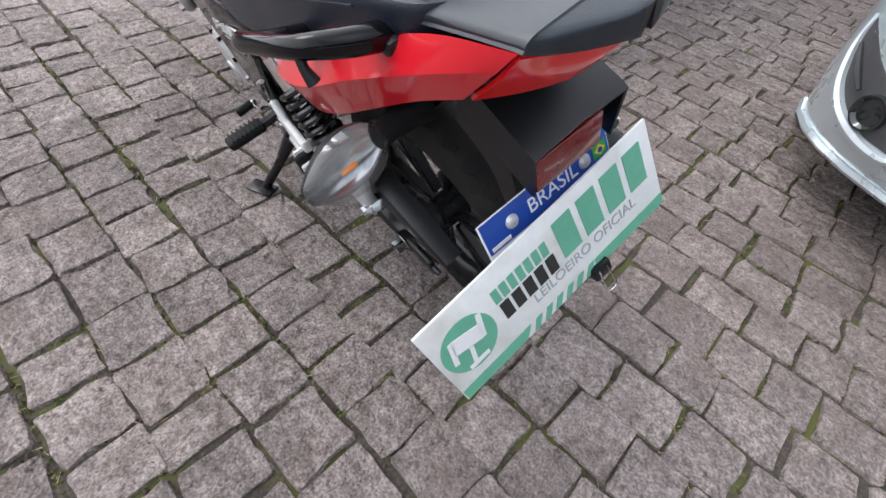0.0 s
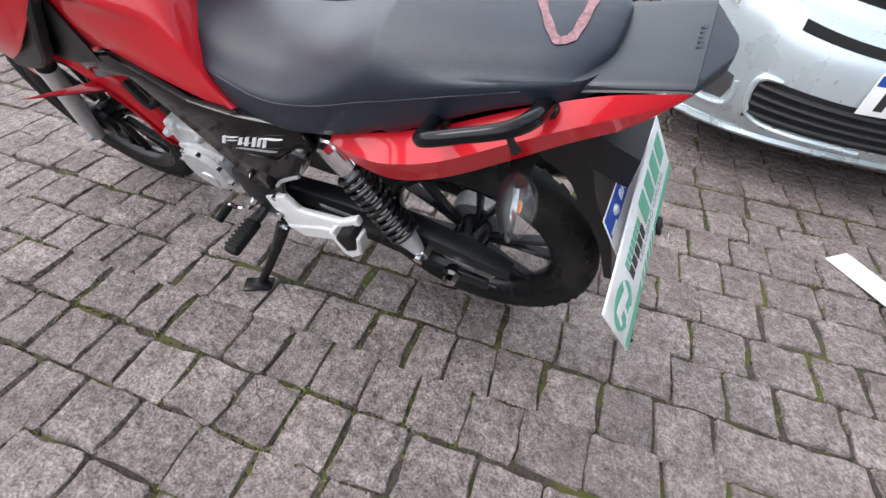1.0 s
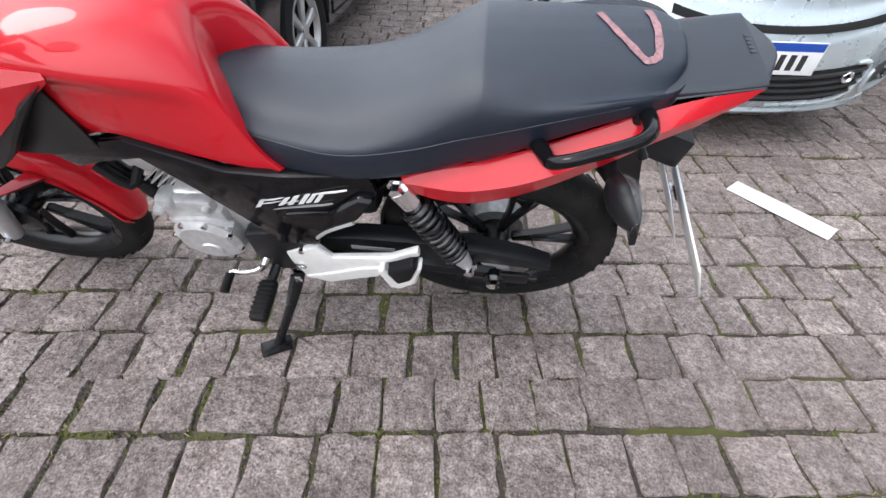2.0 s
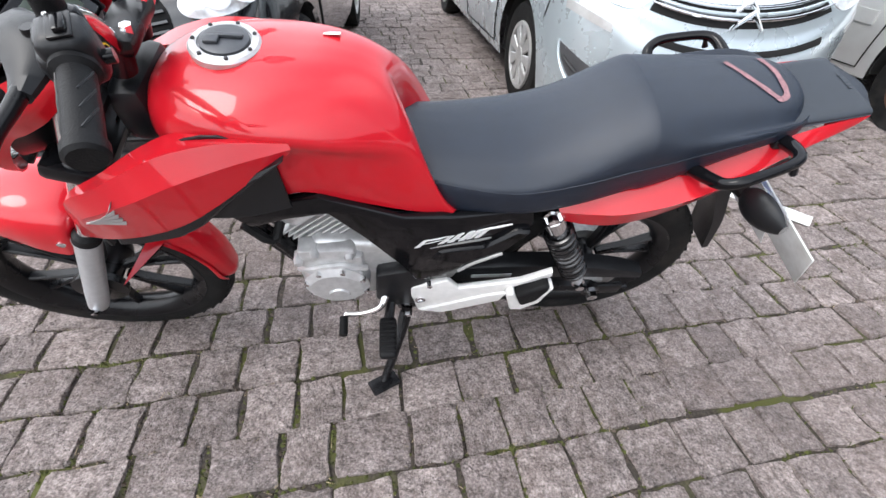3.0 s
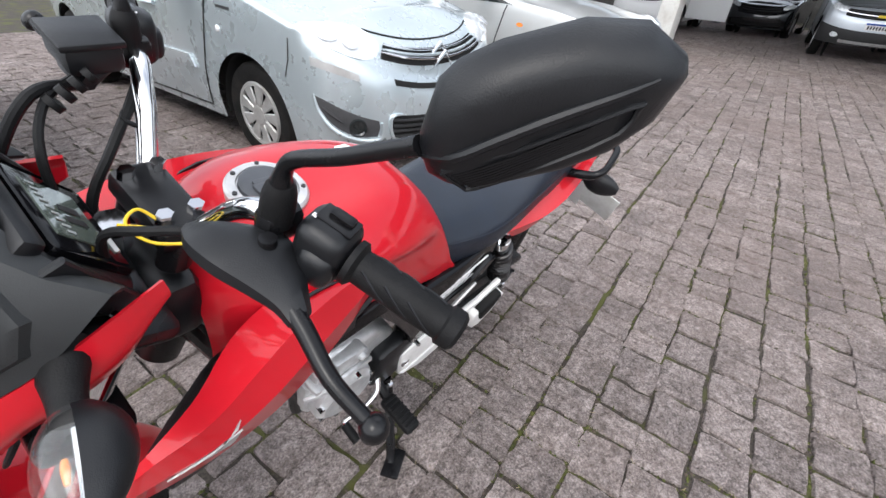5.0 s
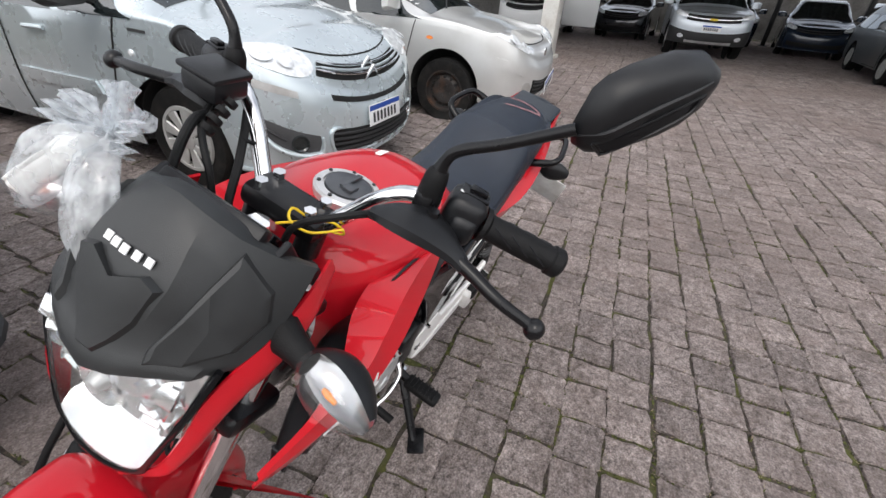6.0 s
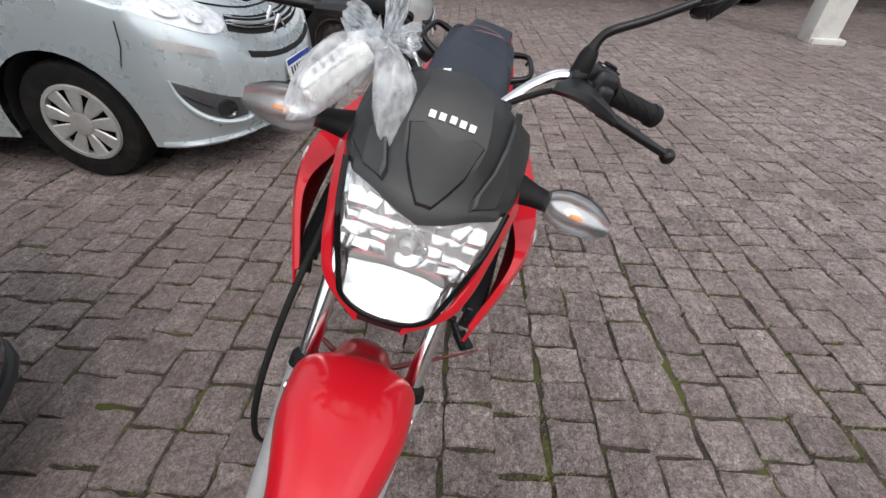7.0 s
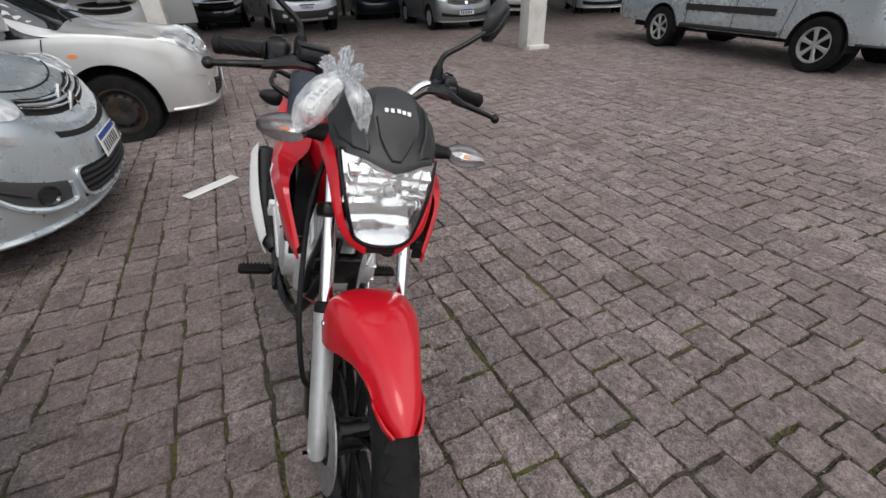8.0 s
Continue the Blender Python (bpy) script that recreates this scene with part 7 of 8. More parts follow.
# handlebar: the two ends differ a little, the right one being bent back
BAR = [(1.020, 0.0, 0.976), (1.019, 0.045, 0.977), (1.015, 0.070, 1.000), (1.008, 0.110, 1.050), (1.002, 0.140, 1.074), (0.994, 0.170, 1.080), (0.968, 0.240, 1.072), (0.936, 0.344, 1.058)]
for sd in (1, -1):
    END = Matrix.Translation((-0.030, 0, -0.015)) if sd < 0 else Matrix.Identity(4)

    def bh(name, bm, material, parent=None, label="", sharp=35, fix=True, front=True):
        return bp(name, turned(bm, END), material, parent, label, sharp, fix, front)

    bar = [(x, sd * y, z) for x, y, z in BAR]
    bent = [(x - 0.030 * min(1, abs(y) / 0.14) * (sd < 0), y, z - 0.015 * min(1, abs(y) / 0.14) * (sd < 0)) for x, y, z in bar]
    hb = bp("handlebar", tube(bent[:6], 0.0112, 16, 6), CHROME, None, "chrome handlebar", front=True)
    g0, g1 = Vector(bar[6]) + (Vector(bar[5]) - Vector(bar[6])) * 0.10, Vector(bar[7])
    gd = (g1 - g0).normalized()
    gl_ = (g1 - g0).length
    gp = bh("hand_grip", tube([g0, g0 + gd * 0.006, g0 + gd * 0.010, g0 + gd * gl_ * 0.5, g1 - gd * 0.018, g1 - gd * 0.016, g1 - gd * 0.004, g1], [0.022, 0.022, 0.0165, 0.0172, 0.0168, 0.0195, 0.0195, 0.016], 24), RUBBER, None, "black rubber hand grip")
    for k in range(3):
        c = g0 + gd * (0.030 + k * 0.024)
        u = gd.orthogonal().normalized()
        v = gd.cross(u)
        for j in range(3):
            pts = [c + gd * (0.030 * (a - 0.5)) + (u * math.cos(j * math.tau / 3 + a * 0.9) + v * math.sin(j * math.tau / 3 + a * 0.9)) * 0.0168 for a in (0, 0.33, 0.66, 1)]
            bh("grip_rib", tube(pts, 0.0014, 5), BLACK_MATT, gp)
    swm = Matrix.Translation(g0 - gd * 0.026) @ gd.to_track_quat("Y", "Z").to_matrix().to_4x4()
    sw = bh("switch_housing", turned(join(box((0, 0, 0), (0.050, 0.050, 0.062), 0.015, seg=3), box((0.012, 0.004, -0.008), (0.040, 0.036, 0.040), 0.012, seg=3)), swm), BLACK_MATT, None, "black switch housing")
    bh("switch_recess", turned(box((-0.004, 0.002, 0.0305), (0.022, 0.036, 0.004), 0.0015), swm), BLACK_METAL, sw)
    bh("switch_rocker", turned(box((-0.006, 0.004, 0.034), (0.012, 0.024, 0.008), 0.003), swm), BLACK_GLOSS, sw)
    bh("switch_button", turned(tube([(-0.024, 0.008, -0.006), (-0.034, 0.008, -0.006)], 0.008, 12), swm), BLACK_GLOSS, sw)
    bh("switch_mark", turned(turned(bar_flat(0.004, -0.018, 0.008, -0.014), pose(0, 0, 0.0312)), swm), WHITE_PRINT, sw)
    bh("housing_seam", turned(tube([(0.026, 0.0, 0.0), (0.018, 0.0, -0.024), (-0.012, 0.0, -0.0315)], 0.0012, 5, 3), swm), BLACK_GLOSS, sw)
    # perch and lever ahead of the bar: a leaf-shaped rubber cover, wide at the pivot
    pcs = [((1.058, 0.128, 1.068), 0.006, 0.008), ((1.048, 0.150, 1.073), 0.024, 0.012), ((1.036, 0.178, 1.072), 0.033, 0.014), ((1.028, 0.205, 1.064), 0.028, 0.013), ((1.028, 0.228, 1.056), 0.017, 0.011), ((1.031, 0.246, 1.050), 0.011, 0.009)]
    pr = bh("lever_perch", fill_ends(sheet([[(x + a * w, sd * y, z + b * h) for a, b in ((-1, 0.3), (-0.5, 0.95), (0.2, 1.0), (0.9, 0.5), (1.0, -0.2), (0.5, -0.9), (-0.4, -0.9), (-1, -0.3))] for (x, y, z), w, h in pcs], 4, 1, closed_v=True)), BLACK_MATT, None, "black rubber lever cover")
    lv = bh("hand_lever", tube([(1.029, sd * 0.215, 1.056), (1.034, sd * 0.255, 1.050), (1.042, sd * 0.300, 1.043), (1.039, sd * 0.342, 1.035)], [0.010, 0.0085, 0.0075, 0.0068], 12, 5), BLACK_METAL, None, "black hand lever with ball end")
    bm = bmesh.new()
    bmesh.ops.create_uvsphere(bm, u_segments=16, v_segments=10, radius=0.0125)
    bmesh.ops.translate(bm, vec=(1.038, sd * 0.350, 1.033), verts=bm.verts)
    bh("lever_ball", bm, BLACK_METAL, lv)
    bh("pivot_screw", tube([(1.022, sd * 0.185, 1.078), (1.022, sd * 0.185, 1.0885)], [0.009, 0.0075], 12), BLACK_METAL, pr)
    bh("perch_clamp", turned(box((0, 0, 0), (0.04, 0.028, 0.036), 0.01), Matrix.Translation((0.998, sd * 0.166, 1.080))), BLACK_METAL, None)
    # mirror
    ms = bh("mirror_stem", tube([(1.002, sd * 0.166, 1.085), (0.999, sd * 0.167, 1.112), (0.998, sd * 0.169, 1.136), (0.996, sd * 0.180, 1.156), (0.990, sd * 0.222, 1.186), (0.984, sd * 0.276, 1.230)], [0.012, 0.012, 0.0075, 0.007, 0.0065, 0.0065], 12, 5), BLACK_METAL, None, "black mirror stem")
    bh("stem_boot", tube([(1.002, sd * 0.166, 1.082), (0.999, sd * 0.167, 1.114), (0.9985, sd * 0.168, 1.126)], [0.0155, 0.0145, 0.010], 14, 2), RUBBER, ms)
    ma = Vector((-0.58, 0.60, 0.54)).normalized()
    mv = Vector((0.17, -0.26, 0.95))
    mv = (mv - ma * mv.dot(ma)).normalized()
    mn = ma.cross(mv)
    MM = Matrix(((mn.x, sd * ma.x, mv.x, 0.940), (sd * mn.y, ma.y, sd * mv.y, sd * 0.318), (mn.z, sd * ma.z, mv.z, 1.268), (0, 0, 0, 1)))
    outline = [(-0.076, -0.018), (-0.075, 0.002), (-0.052, 0.034), (-0.038, 0.041), (-0.014, 0.044), (0.030, 0.042), (0.062, 0.031), (0.080, 0.010), (0.081, 0.000), (0.066, -0.020), (0.040, -0.033), (0.008, -0.038), (-0.052, -0.036), (-0.067, -0.029)]
    rws = []
    for dx, k in ((0.021, 0.34), (0.0195, 0.60), (0.015, 0.80), (0.004, 0.95), (-0.006, 0.97)):
        rws.append([(dx + 0.003 * (b > 0) * (k < 0.9), sd * a * k, b * k - 0.006 * (1 - k)) for a, b in outline])
    hs = fill_ends(sheet(rws, 2, 1, closed_v=True))
    bmesh.ops.recalc_face_normals(hs, faces=hs.faces)
    HOUSING_TREE = BVHTree.FromBMesh(hs)
    mr = bh("mirror_housing", turned(hs, MM), BLACK_MATT, ms, "black angular mirror housing", 40)
    gls = bmesh.new()
    gls.faces.new([gls.verts.new((-0.0065, sd * a * 0.93, b * 0.93)) for a, b in outline])
    bmesh.ops.solidify(gls, geom=list(gls.faces), thickness=0.001)
    bh("mirror_glass", turned(gls, MM), MIRROR, ms, "mirror glass")

    def on_housing(a, b, off):
        return onto(HOUSING_TREE, (0.1, sd * a, b), (-1, 0, 0), off)

    for k in range(8):
        u = (k + 0.5) / 8
        bh("mirror_rib", turned(tube([on_housing(-0.058 + 0.010 * u + (0.094 - 0.014 * u) * e / 5, -0.015 - 0.014 * u + (0.014 + 0.002 * u) * e / 5, 0.0006) for e in range(6)], 0.0009, 5), MM), BLACK_METAL, ms)
    border = [(-0.062, -0.013), (-0.010, -0.005), (0.042, 0.002), (0.046, -0.002), (0.036, -0.014), (0.0, -0.021), (-0.046, -0.031), (-0.054, -0.027), (-0.062, -0.013)]
    bh("panel_border", turned(tube([on_housing(a, b, 0.0008) for a, b in border], 0.0017, 6, 2), MM), BLACK_MATT, ms)
    bh("housing_ridge", turned(tube([on_housing(-0.072 + 0.128 * e / 7, -0.006 + 0.016 * e / 7 + 0.004 * math.sin(math.pi * e / 7), 0.0) for e in range(8)], [0.002, 0.003, 0.0034, 0.0034, 0.0034, 0.003, 0.0024, 0.0012], 8, 2), MM), BLACK_MATT, ms)

# cables from the bar round the steering head
for sd, z in ((1, 0.0), (-1, 0.01)):
    bp("control_cable", tube([(1.03, sd * 0.14, 1.060), (1.075, sd * 0.105, 1.055), (1.10, sd * 0.060, 1.02), (1.075, sd * 0.055, 0.93), (1.02, sd * 0.06, 0.85)], 0.0045, 8, 6), RUBBER, None, "black cable sheath", front=True)
bp("brake_hose", tube([(1.03, -0.135, 1.050), (1.085, -0.110, 1.06), (1.125, -0.095, 1.00), (1.10, -0.105, 0.90), (1.12, -0.135, 0.76), (1.20, -0.150, 0.58), (1.27, -0.135, 0.45), (1.245, -0.105, 0.39)], 0.006, 10, 6), RUBBER, None, "black brake hose", front=True)
bp("sensor_lead", tube([(1.05, -0.03, 0.90), (1.10, -0.03, 0.80), (1.17, 0.01, 0.72), (1.20, 0.05, 0.72), (1.16, 0.02, 0.80)], 0.0035, 8, 6), RUBBER, None, front=True)
bp("switch_lead", tube([(0.985, -0.125, 1.045), (1.03, -0.085, 1.0), (1.06, -0.06, 0.95), (1.05, -0.04, 0.88)], 0.006, 8, 5), RUBBER, None, front=True)
bp("cable_band", tube([(0.985, -0.100, 1.022), (0.999, -0.113, 1.030), (1.013, -0.101, 1.024), (0.999, -0.089, 1.018), (0.985, -0.100, 1.022)], 0.003, 6, 3), RUBBER, None, front=True)
bp("cable_grommet", join(*[tube([(1.072 - 0.012 * k, -0.105, 1.050 + 0.008 * k), (1.066 - 0.012 * k, -0.105, 1.054 + 0.008 * k)], 0.011 - 0.001 * k, 12) for k in range(4)]), RUBBER, None, front=True)
bp("brake_reservoir", join(box((1.020, -0.145, 1.082), (0.055, 0.060, 0.030), 0.008), box((1.020, -0.145, 1.099), (0.060, 0.064, 0.008), 0.003)), BLACK_MATT, None, "black brake fluid reservoir", front=True)

# head unit: black nose cowl, lamp, red cheeks, meter
COWL = [[(1.164, 0.0, 1.066), (1.162, 0.034, 1.060), (1.152, 0.058, 1.042), (1.130, 0.085, 1.020), (1.100, 0.104, 1.000)],
        [(1.190, 0.0, 1.076), (1.188, 0.037, 1.069), (1.176, 0.063, 1.052), (1.151, 0.092, 1.031), (1.115, 0.115, 1.011)],
        [(1.219, 0.0, 1.060), (1.215, 0.043, 1.051), (1.199, 0.073, 1.030), (1.173, 0.102, 1.008), (1.140, 0.121, 0.990)],
        [(1.246, 0.0, 1.031), (1.240, 0.049, 1.022), (1.220, 0.078, 1.004), (1.194, 0.105, 0.984), (1.162, 0.122, 0.967)],
        [(1.266, 0.0, 0.994), (1.258, 0.042, 0.989), (1.236, 0.071, 0.982), (1.214, 0.102, 0.967), (1.184, 0.120, 0.955)],
        [(1.280, 0.0, 0.962), (1.272, 0.034, 0.961), (1.252, 0.064, 0.962), (1.230, 0.097, 0.954), (1.198, 0.116, 0.947)],
        [(1.300, 0.0, 0.942), (1.291, 0.032, 0.946), (1.266, 0.063, 0.953), (1.238, 0.095, 0.948), (1.204, 0.113, 0.942)],
        [(1.308, 0.0, 0.926), (1.298, 0.030, 0.933), (1.272, 0.062, 0.942), (1.242, 0.093, 0.943), (1.207, 0.111, 0.939)]]
cw_bm = sheet(COWL, 2, 1, mirror=True)
COWL_TREE = BVHTree.FromBMesh(cw_bm)
bmesh.ops.solidify(cw_bm, geom=list(cw_bm.faces), thickness=0.004)
cowl = bp("nose_cowl", cw_bm, COWL_BLACK, None, "matt black nose cowl with raised centre and a white lettering shape", front=True, sharp=28)


def cowl_at(r, c, sd):
    """A point of the cowl by row and column, which need not be whole."""
    i, j = min(int(r), 6), min(int(c), 3)
    a, b, p, q = (Vector(COWL[i + k][j + m]) for k, m in ((0, 0), (0, 1), (1, 0), (1, 1)))
    v = a.lerp(b, c - j).lerp(p.lerp(q, c - j), r - i)
    return Vector((v.x, sd * v.y, v.z))


def cowl_plate(ring, out_of, steps, rise):
    """A raised panel on the cowl; ring: rows, columns and sides of its corners."""
    n = len(ring)
    mid = tuple(sum(q[k] for q in ring) / n for k in (0, 1))
    bl = bmesh.new()
    loops = [[bl.verts.new(cowl_at(mid[0] + (r - mid[0]) * k, mid[1] + (c - mid[1]) * k, 1) + out_of * off) for r, c in ring] for k, off in steps]
    for a, b in zip(loops, loops[1:]):
        for k in range(n):
            bl.faces.new((a[k], a[(k + 1) % n], b[(k + 1) % n], b[k]))
    hub_ = bl.verts.new(cowl_at(mid[0], mid[1], 1) + out_of * rise)
    for k in range(n):
        bl.faces.new((loops[-1][k], loops[-1][(k + 1) % n], hub_))
    bmesh.ops.recalc_face_normals(bl, faces=bl.faces)
    return bl


for sd in (1, -1):
    bl = cowl_plate([(1.2, 2.2), (1.9, 3.2), (2.8, 3.6), (4.2, 3.4), (5.3, 2.6), (5.9, 1.7), (4.9, 1.55), (3.6, 1.65), (2.4, 1.8)], Vector((0.75, 0.30, 0.58)), ((1.0, -0.002), (0.93, 0.0075), (0.80, 0.0090)), 0.0105)
    bp("side_blade", mirrored(bl) if sd < 0 else bl, COWL_BLACK, cowl, front=True, sharp=18)
# the raised centre, with a shallow notch along its upper edge
bl = bmesh.new()
loops = []
for k, off in ((1.0, -0.002), (0.93, 0.0085), (0.78, 0.0095)):
    loops.append([bl.verts.new(cowl_at(4.4 + (r - 4.4) * k, abs(c) * k, 1 if c >= 0 else -1) + Vector((0.8, 0, 0.6)) * off) for r, c in ((3.45, 0.0), (2.95, 0.62), (3.05, 0.98), (4.2, 0.92), (5.2, 0.62), (5.9, 0.30), (5.9, -0.30), (5.2, -0.62), (4.2, -0.92), (3.05, -0.98), (2.95, -0.62))])
for a, b in zip(loops, loops[1:]):
    for k in range(11):
        bl.faces.new((a[k], a[(k + 1) % 11], b[(k + 1) % 11], b[k]))
hub_ = bl.verts.new(cowl_at(4.3, 0.0, 1) + Vector((0.8, 0, 0.6)) * 0.0105)
for k in range(11):
    bl.faces.new((loops[2][k], loops[2][(k + 1) % 11], hub_))
bmesh.ops.recalc_face_normals(bl, faces=bl.faces)
bp("raised_centre", bl, COWL_BLACK, cowl, front=True, sharp=18)
# white lettering shape as plain strokes
for k in range(5):
    y = 0.024 - k * 0.012
    q = box((0, 0, 0), (0.0015, 0.0078, 0.0085), 0.0, Matrix.Translation(onto(COWL_TREE, (1.36, y, 1.127), (-0.8, 0, -0.6), 0.0022)) @ Matrix.Rotation(radians(-38), 4, "Y"))
    bp("lettering_bar", q, WHITE_PRINT, cowl, front=True)

LAMP = [[(1.300, 0.0, 0.930), (1.290, 0.030, 0.936), (1.266, 0.062, 0.943), (1.228, 0.104, 0.945)],
        [(1.310, 0.0, 0.890), (1.300, 0.034, 0.892), (1.278, 0.066, 0.897), (1.245, 0.096, 0.900)],
        [(1.312, 0.0, 0.850), (1.303, 0.034, 0.851), (1.285, 0.062, 0.853), (1.258, 0.084, 0.855)],
        [(1.304, 0.0, 0.806), (1.298, 0.030, 0.806), (1.286, 0.052, 0.807), (1.270, 0.070, 0.806)],
        [(1.290, 0.0, 0.768), (1.287, 0.024, 0.769), (1.282, 0.044, 0.773), (1.276, 0.062, 0.784)]]
# reflector: a bowl behind the lens, with facets above and a plain fluted bowl below
dish = []
for i, r in enumerate(LAMP):
    dish.append([(x - (0.012, 0.058, 0.084, 0.082, 0.004)[i] * max(0.0, 1 - (abs(y) / 0.10) ** 2), y * 0.985, z) for x, y, z in r])
hl = bp("headlamp", sheet(dish, 4, 4, mirror=True), REFLECTOR, None, "large faceted headlamp with a clear lens", front=True, sharp=60)
bp("lens", sheet(LAMP, 4, 4, mirror=True, thick=0.002), CLEAR, hl, "clear headlamp lens", front=True, sharp=60).visible_shadow = False
facets = random.Random(5)
for sd in (1, -1):
    for i in range(4):
        for j in range(4):
            y = sd * (0.012 + 0.022 * i)
            z = 0.924 - 0.021 * j - 0.002 * i
            bp("reflector_facet", turned(prism([(-0.004, -0.013), (-0.004, 0.013), (0.004, 0.013), (0.009, -0.013)], -0.0118, 0.0118, 0.001, 1), Matrix.Translation((1.266 - 0.16 * abs(y) - 0.006 * j, y, z)) @ Matrix.Rotation(facets.uniform(-0.5, 0.5), 4, "Z") @ Matrix.Rotation(facets.uniform(-0.85, -0.1), 4, "Y")), SIGNAL_BOWL, hl, front=True)
bp("reflector_bowl", turned(lathe([(0.010, -0.012), (0.018, -0.008), (0.026, 0.004), (0.028, 0.004), (0.020, -0.011), (0.010, -0.016)], 28, axis="x"), Matrix.Translation((1.268, 0, 0.878))), SIGNAL_BOWL, hl, front=True)
bp("bulb_shield", tube([(1.260, 0, 0.882), (1.276, 0, 0.882), (1.286, 0, 0.880)], [0.012, 0.011, 0.008], 16), ENGINE, hl, front=True)
bp("bulb", tube([(1.256, 0, 0.882), (1.264, 0, 0.882)], [0.014, 0.014], 14), HUBCAP, hl, front=True)
rim = [(1.222, 0.108, 0.948), (1.242, 0.100, 0.900), (1.255, 0.088, 0.855), (1.268, 0.073, 0.806), (1.274, 0.064, 0.782), (1.281, 0.044, 0.769), (1.288, 0.022, 0.764), (1.290, 0, 0.763)]
bp("lamp_rim", tube(rim + [(x, -y, z) for x, y, z in rim[-2::-1]], 0.0042, 8, 4), BLACK_GLOSS, None, "black lamp surround", front=True)
bp("lamp_bowl", sheet([[(1.21, 0.0, 0.945), (1.195, 0.096, 0.935), (1.215, 0.090, 0.85), (1.235, 0.058, 0.785), (1.25, 0, 0.768)], [(1.17, 0.0, 0.95), (1.16, 0.085, 0.935), (1.17, 0.08, 0.86), (1.18, 0.05, 0.80), (1.18, 0, 0.79)], [(1.14, 0.0, 0.93), (1.14, 0.06, 0.92), (1.145, 0.055, 0.86), (1.15, 0.03, 0.82), (1.15, 0, 0.815)]], 3, 3, mirror=True), BLACK_MATT, None, front=True)
for sd in (1, -1):
    ck = sheet([[(1.069, 0.106, 0.990), (1.115, 0.119, 0.984), (1.170, 0.122, 0.960), (1.206, 0.115, 0.940), (1.234, 0.105, 0.904), (1.249, 0.099, 0.857), (1.262, 0.086, 0.810), (1.268, 0.065, 0.780), (1.281, 0.034, 0.762)],
                [(1.064, 0.113, 0.975), (1.110, 0.131, 0.950), (1.160, 0.134, 0.925), (1.196, 0.126, 0.905), (1.222, 0.117, 0.870), (1.240, 0.109, 0.832), (1.254, 0.093, 0.792), (1.264, 0.067, 0.766), (1.279, 0.034, 0.751)],
                [(1.064, 0.106, 0.960), (1.105, 0.120, 0.918), (1.150, 0.118, 0.888), (1.184, 0.112, 0.870), (1.208, 0.104, 0.842), (1.226, 0.096, 0.806), (1.242, 0.080, 0.770), (1.254, 0.056, 0.750), (1.272, 0.034, 0.742)]], 4, 5, thick=0.004)
    if sd < 0:
        mirrored(ck)
    bp("lamp_cheek", ck, RED, None, "glossy red cheek beside the headlamp", front=True, sharp=40)
bp("chin_piece", sheet([[(1.284, 0.0, 0.763), (1.280, 0.036, 0.762)], [(1.280, 0.0, 0.748), (1.272, 0.036, 0.746)], [(1.255, 0.0, 0.742), (1.250, 0.036, 0.742)]], 3, 3, mirror=True, thick=0.004), BLACK_MATT, None, front=True)

# meter in the cowl
MT = Matrix.Translation((1.112, 0, 0.994)) @ Matrix.Rotation(radians(-46), 4, "Y")
mt = bp("meter_housing", turned(join(box((0, 0, -0.02), (0.115, 0.165, 0.05), 0.018, seg=3), box((0.060, 0, 0.0), (0.02, 0.14, 0.03), 0.006)), MT), BLACK_MATT, None, "black instrument housing with a grey display", front=True)
bp("display_bezel", turned(box((0, 0, 0.008), (0.092, 0.135, 0.008), 0.008, seg=3), MT), BLACK_GLOSS, mt, front=True)
bp("display", turned(box((0.004, 0.0, 0.0125), (0.056, 0.086, 0.002), 0.0), MT), SCREEN, mt, "grey liquid crystal display", front=True)
for k in range(9):
    bp("display_tick", turned(box((0.024 - k * 0.001, -0.036 + k * 0.009, 0.0142), (0.008, 0.003, 0.0006), 0.0), MT), GREY_PRINT, mt, front=True)
for k in range(2):
    bp("display_digit", turned(box((-0.002, -0.006 + k * 0.018, 0.0142), (0.022, 0.010, 0.0006), 0.0), MT), BLACK_PRINT, mt, front=True)
for sd in (1, -1):
    bp("cowl_wing", turned(prism([(-0.05, -0.03), (0.06, -0.01), (0.05, 0.016), (-0.05, 0.0)], sd * 0.082, sd * 0.090, 0.002, 1), MT), BLACK_MATT, mt, front=True)

# front mudguard
def mud(a, r, skirt, w=0.060):
    ca, sa = math.cos(radians(a)), math.sin(radians(a))
    return [(1.325 + q * ca, y, 0.309 + q * sa) for y, q in ((0, r), (w * 0.40, r - 0.003), (w * 0.74, r - 0.014), (w * 0.95, r - 0.036), (w * 1.02, (r - 0.036 + skirt) / 2), (w, skirt))]


MUD = [mud(50, 0.336, 0.327, 0.022), mud(54, 0.339, 0.320, 0.036), mud(60, 0.343, 0.311, 0.047), mud(68, 0.347, 0.300, 0.055), mud(78, 0.352, 0.285, 0.068), mud(88, 0.356, 0.264, 0.084), mud(97, 0.360, 0.247, 0.096), mud(106, 0.362, 0.238, 0.101), mud(111, 0.360, 0.246, 0.099),
       mud(114, 0.352, 0.290, 0.068), mud(120, 0.343, 0.300, 0.060), mud(128, 0.341, 0.300, 0.060), mud(145, 0.338, 0.302, 0.058), mud(165, 0.334, 0.300, 0.056), mud(180, 0.330, 0.302, 0.052), mud(186, 0.326, 0.306, 0.040)]
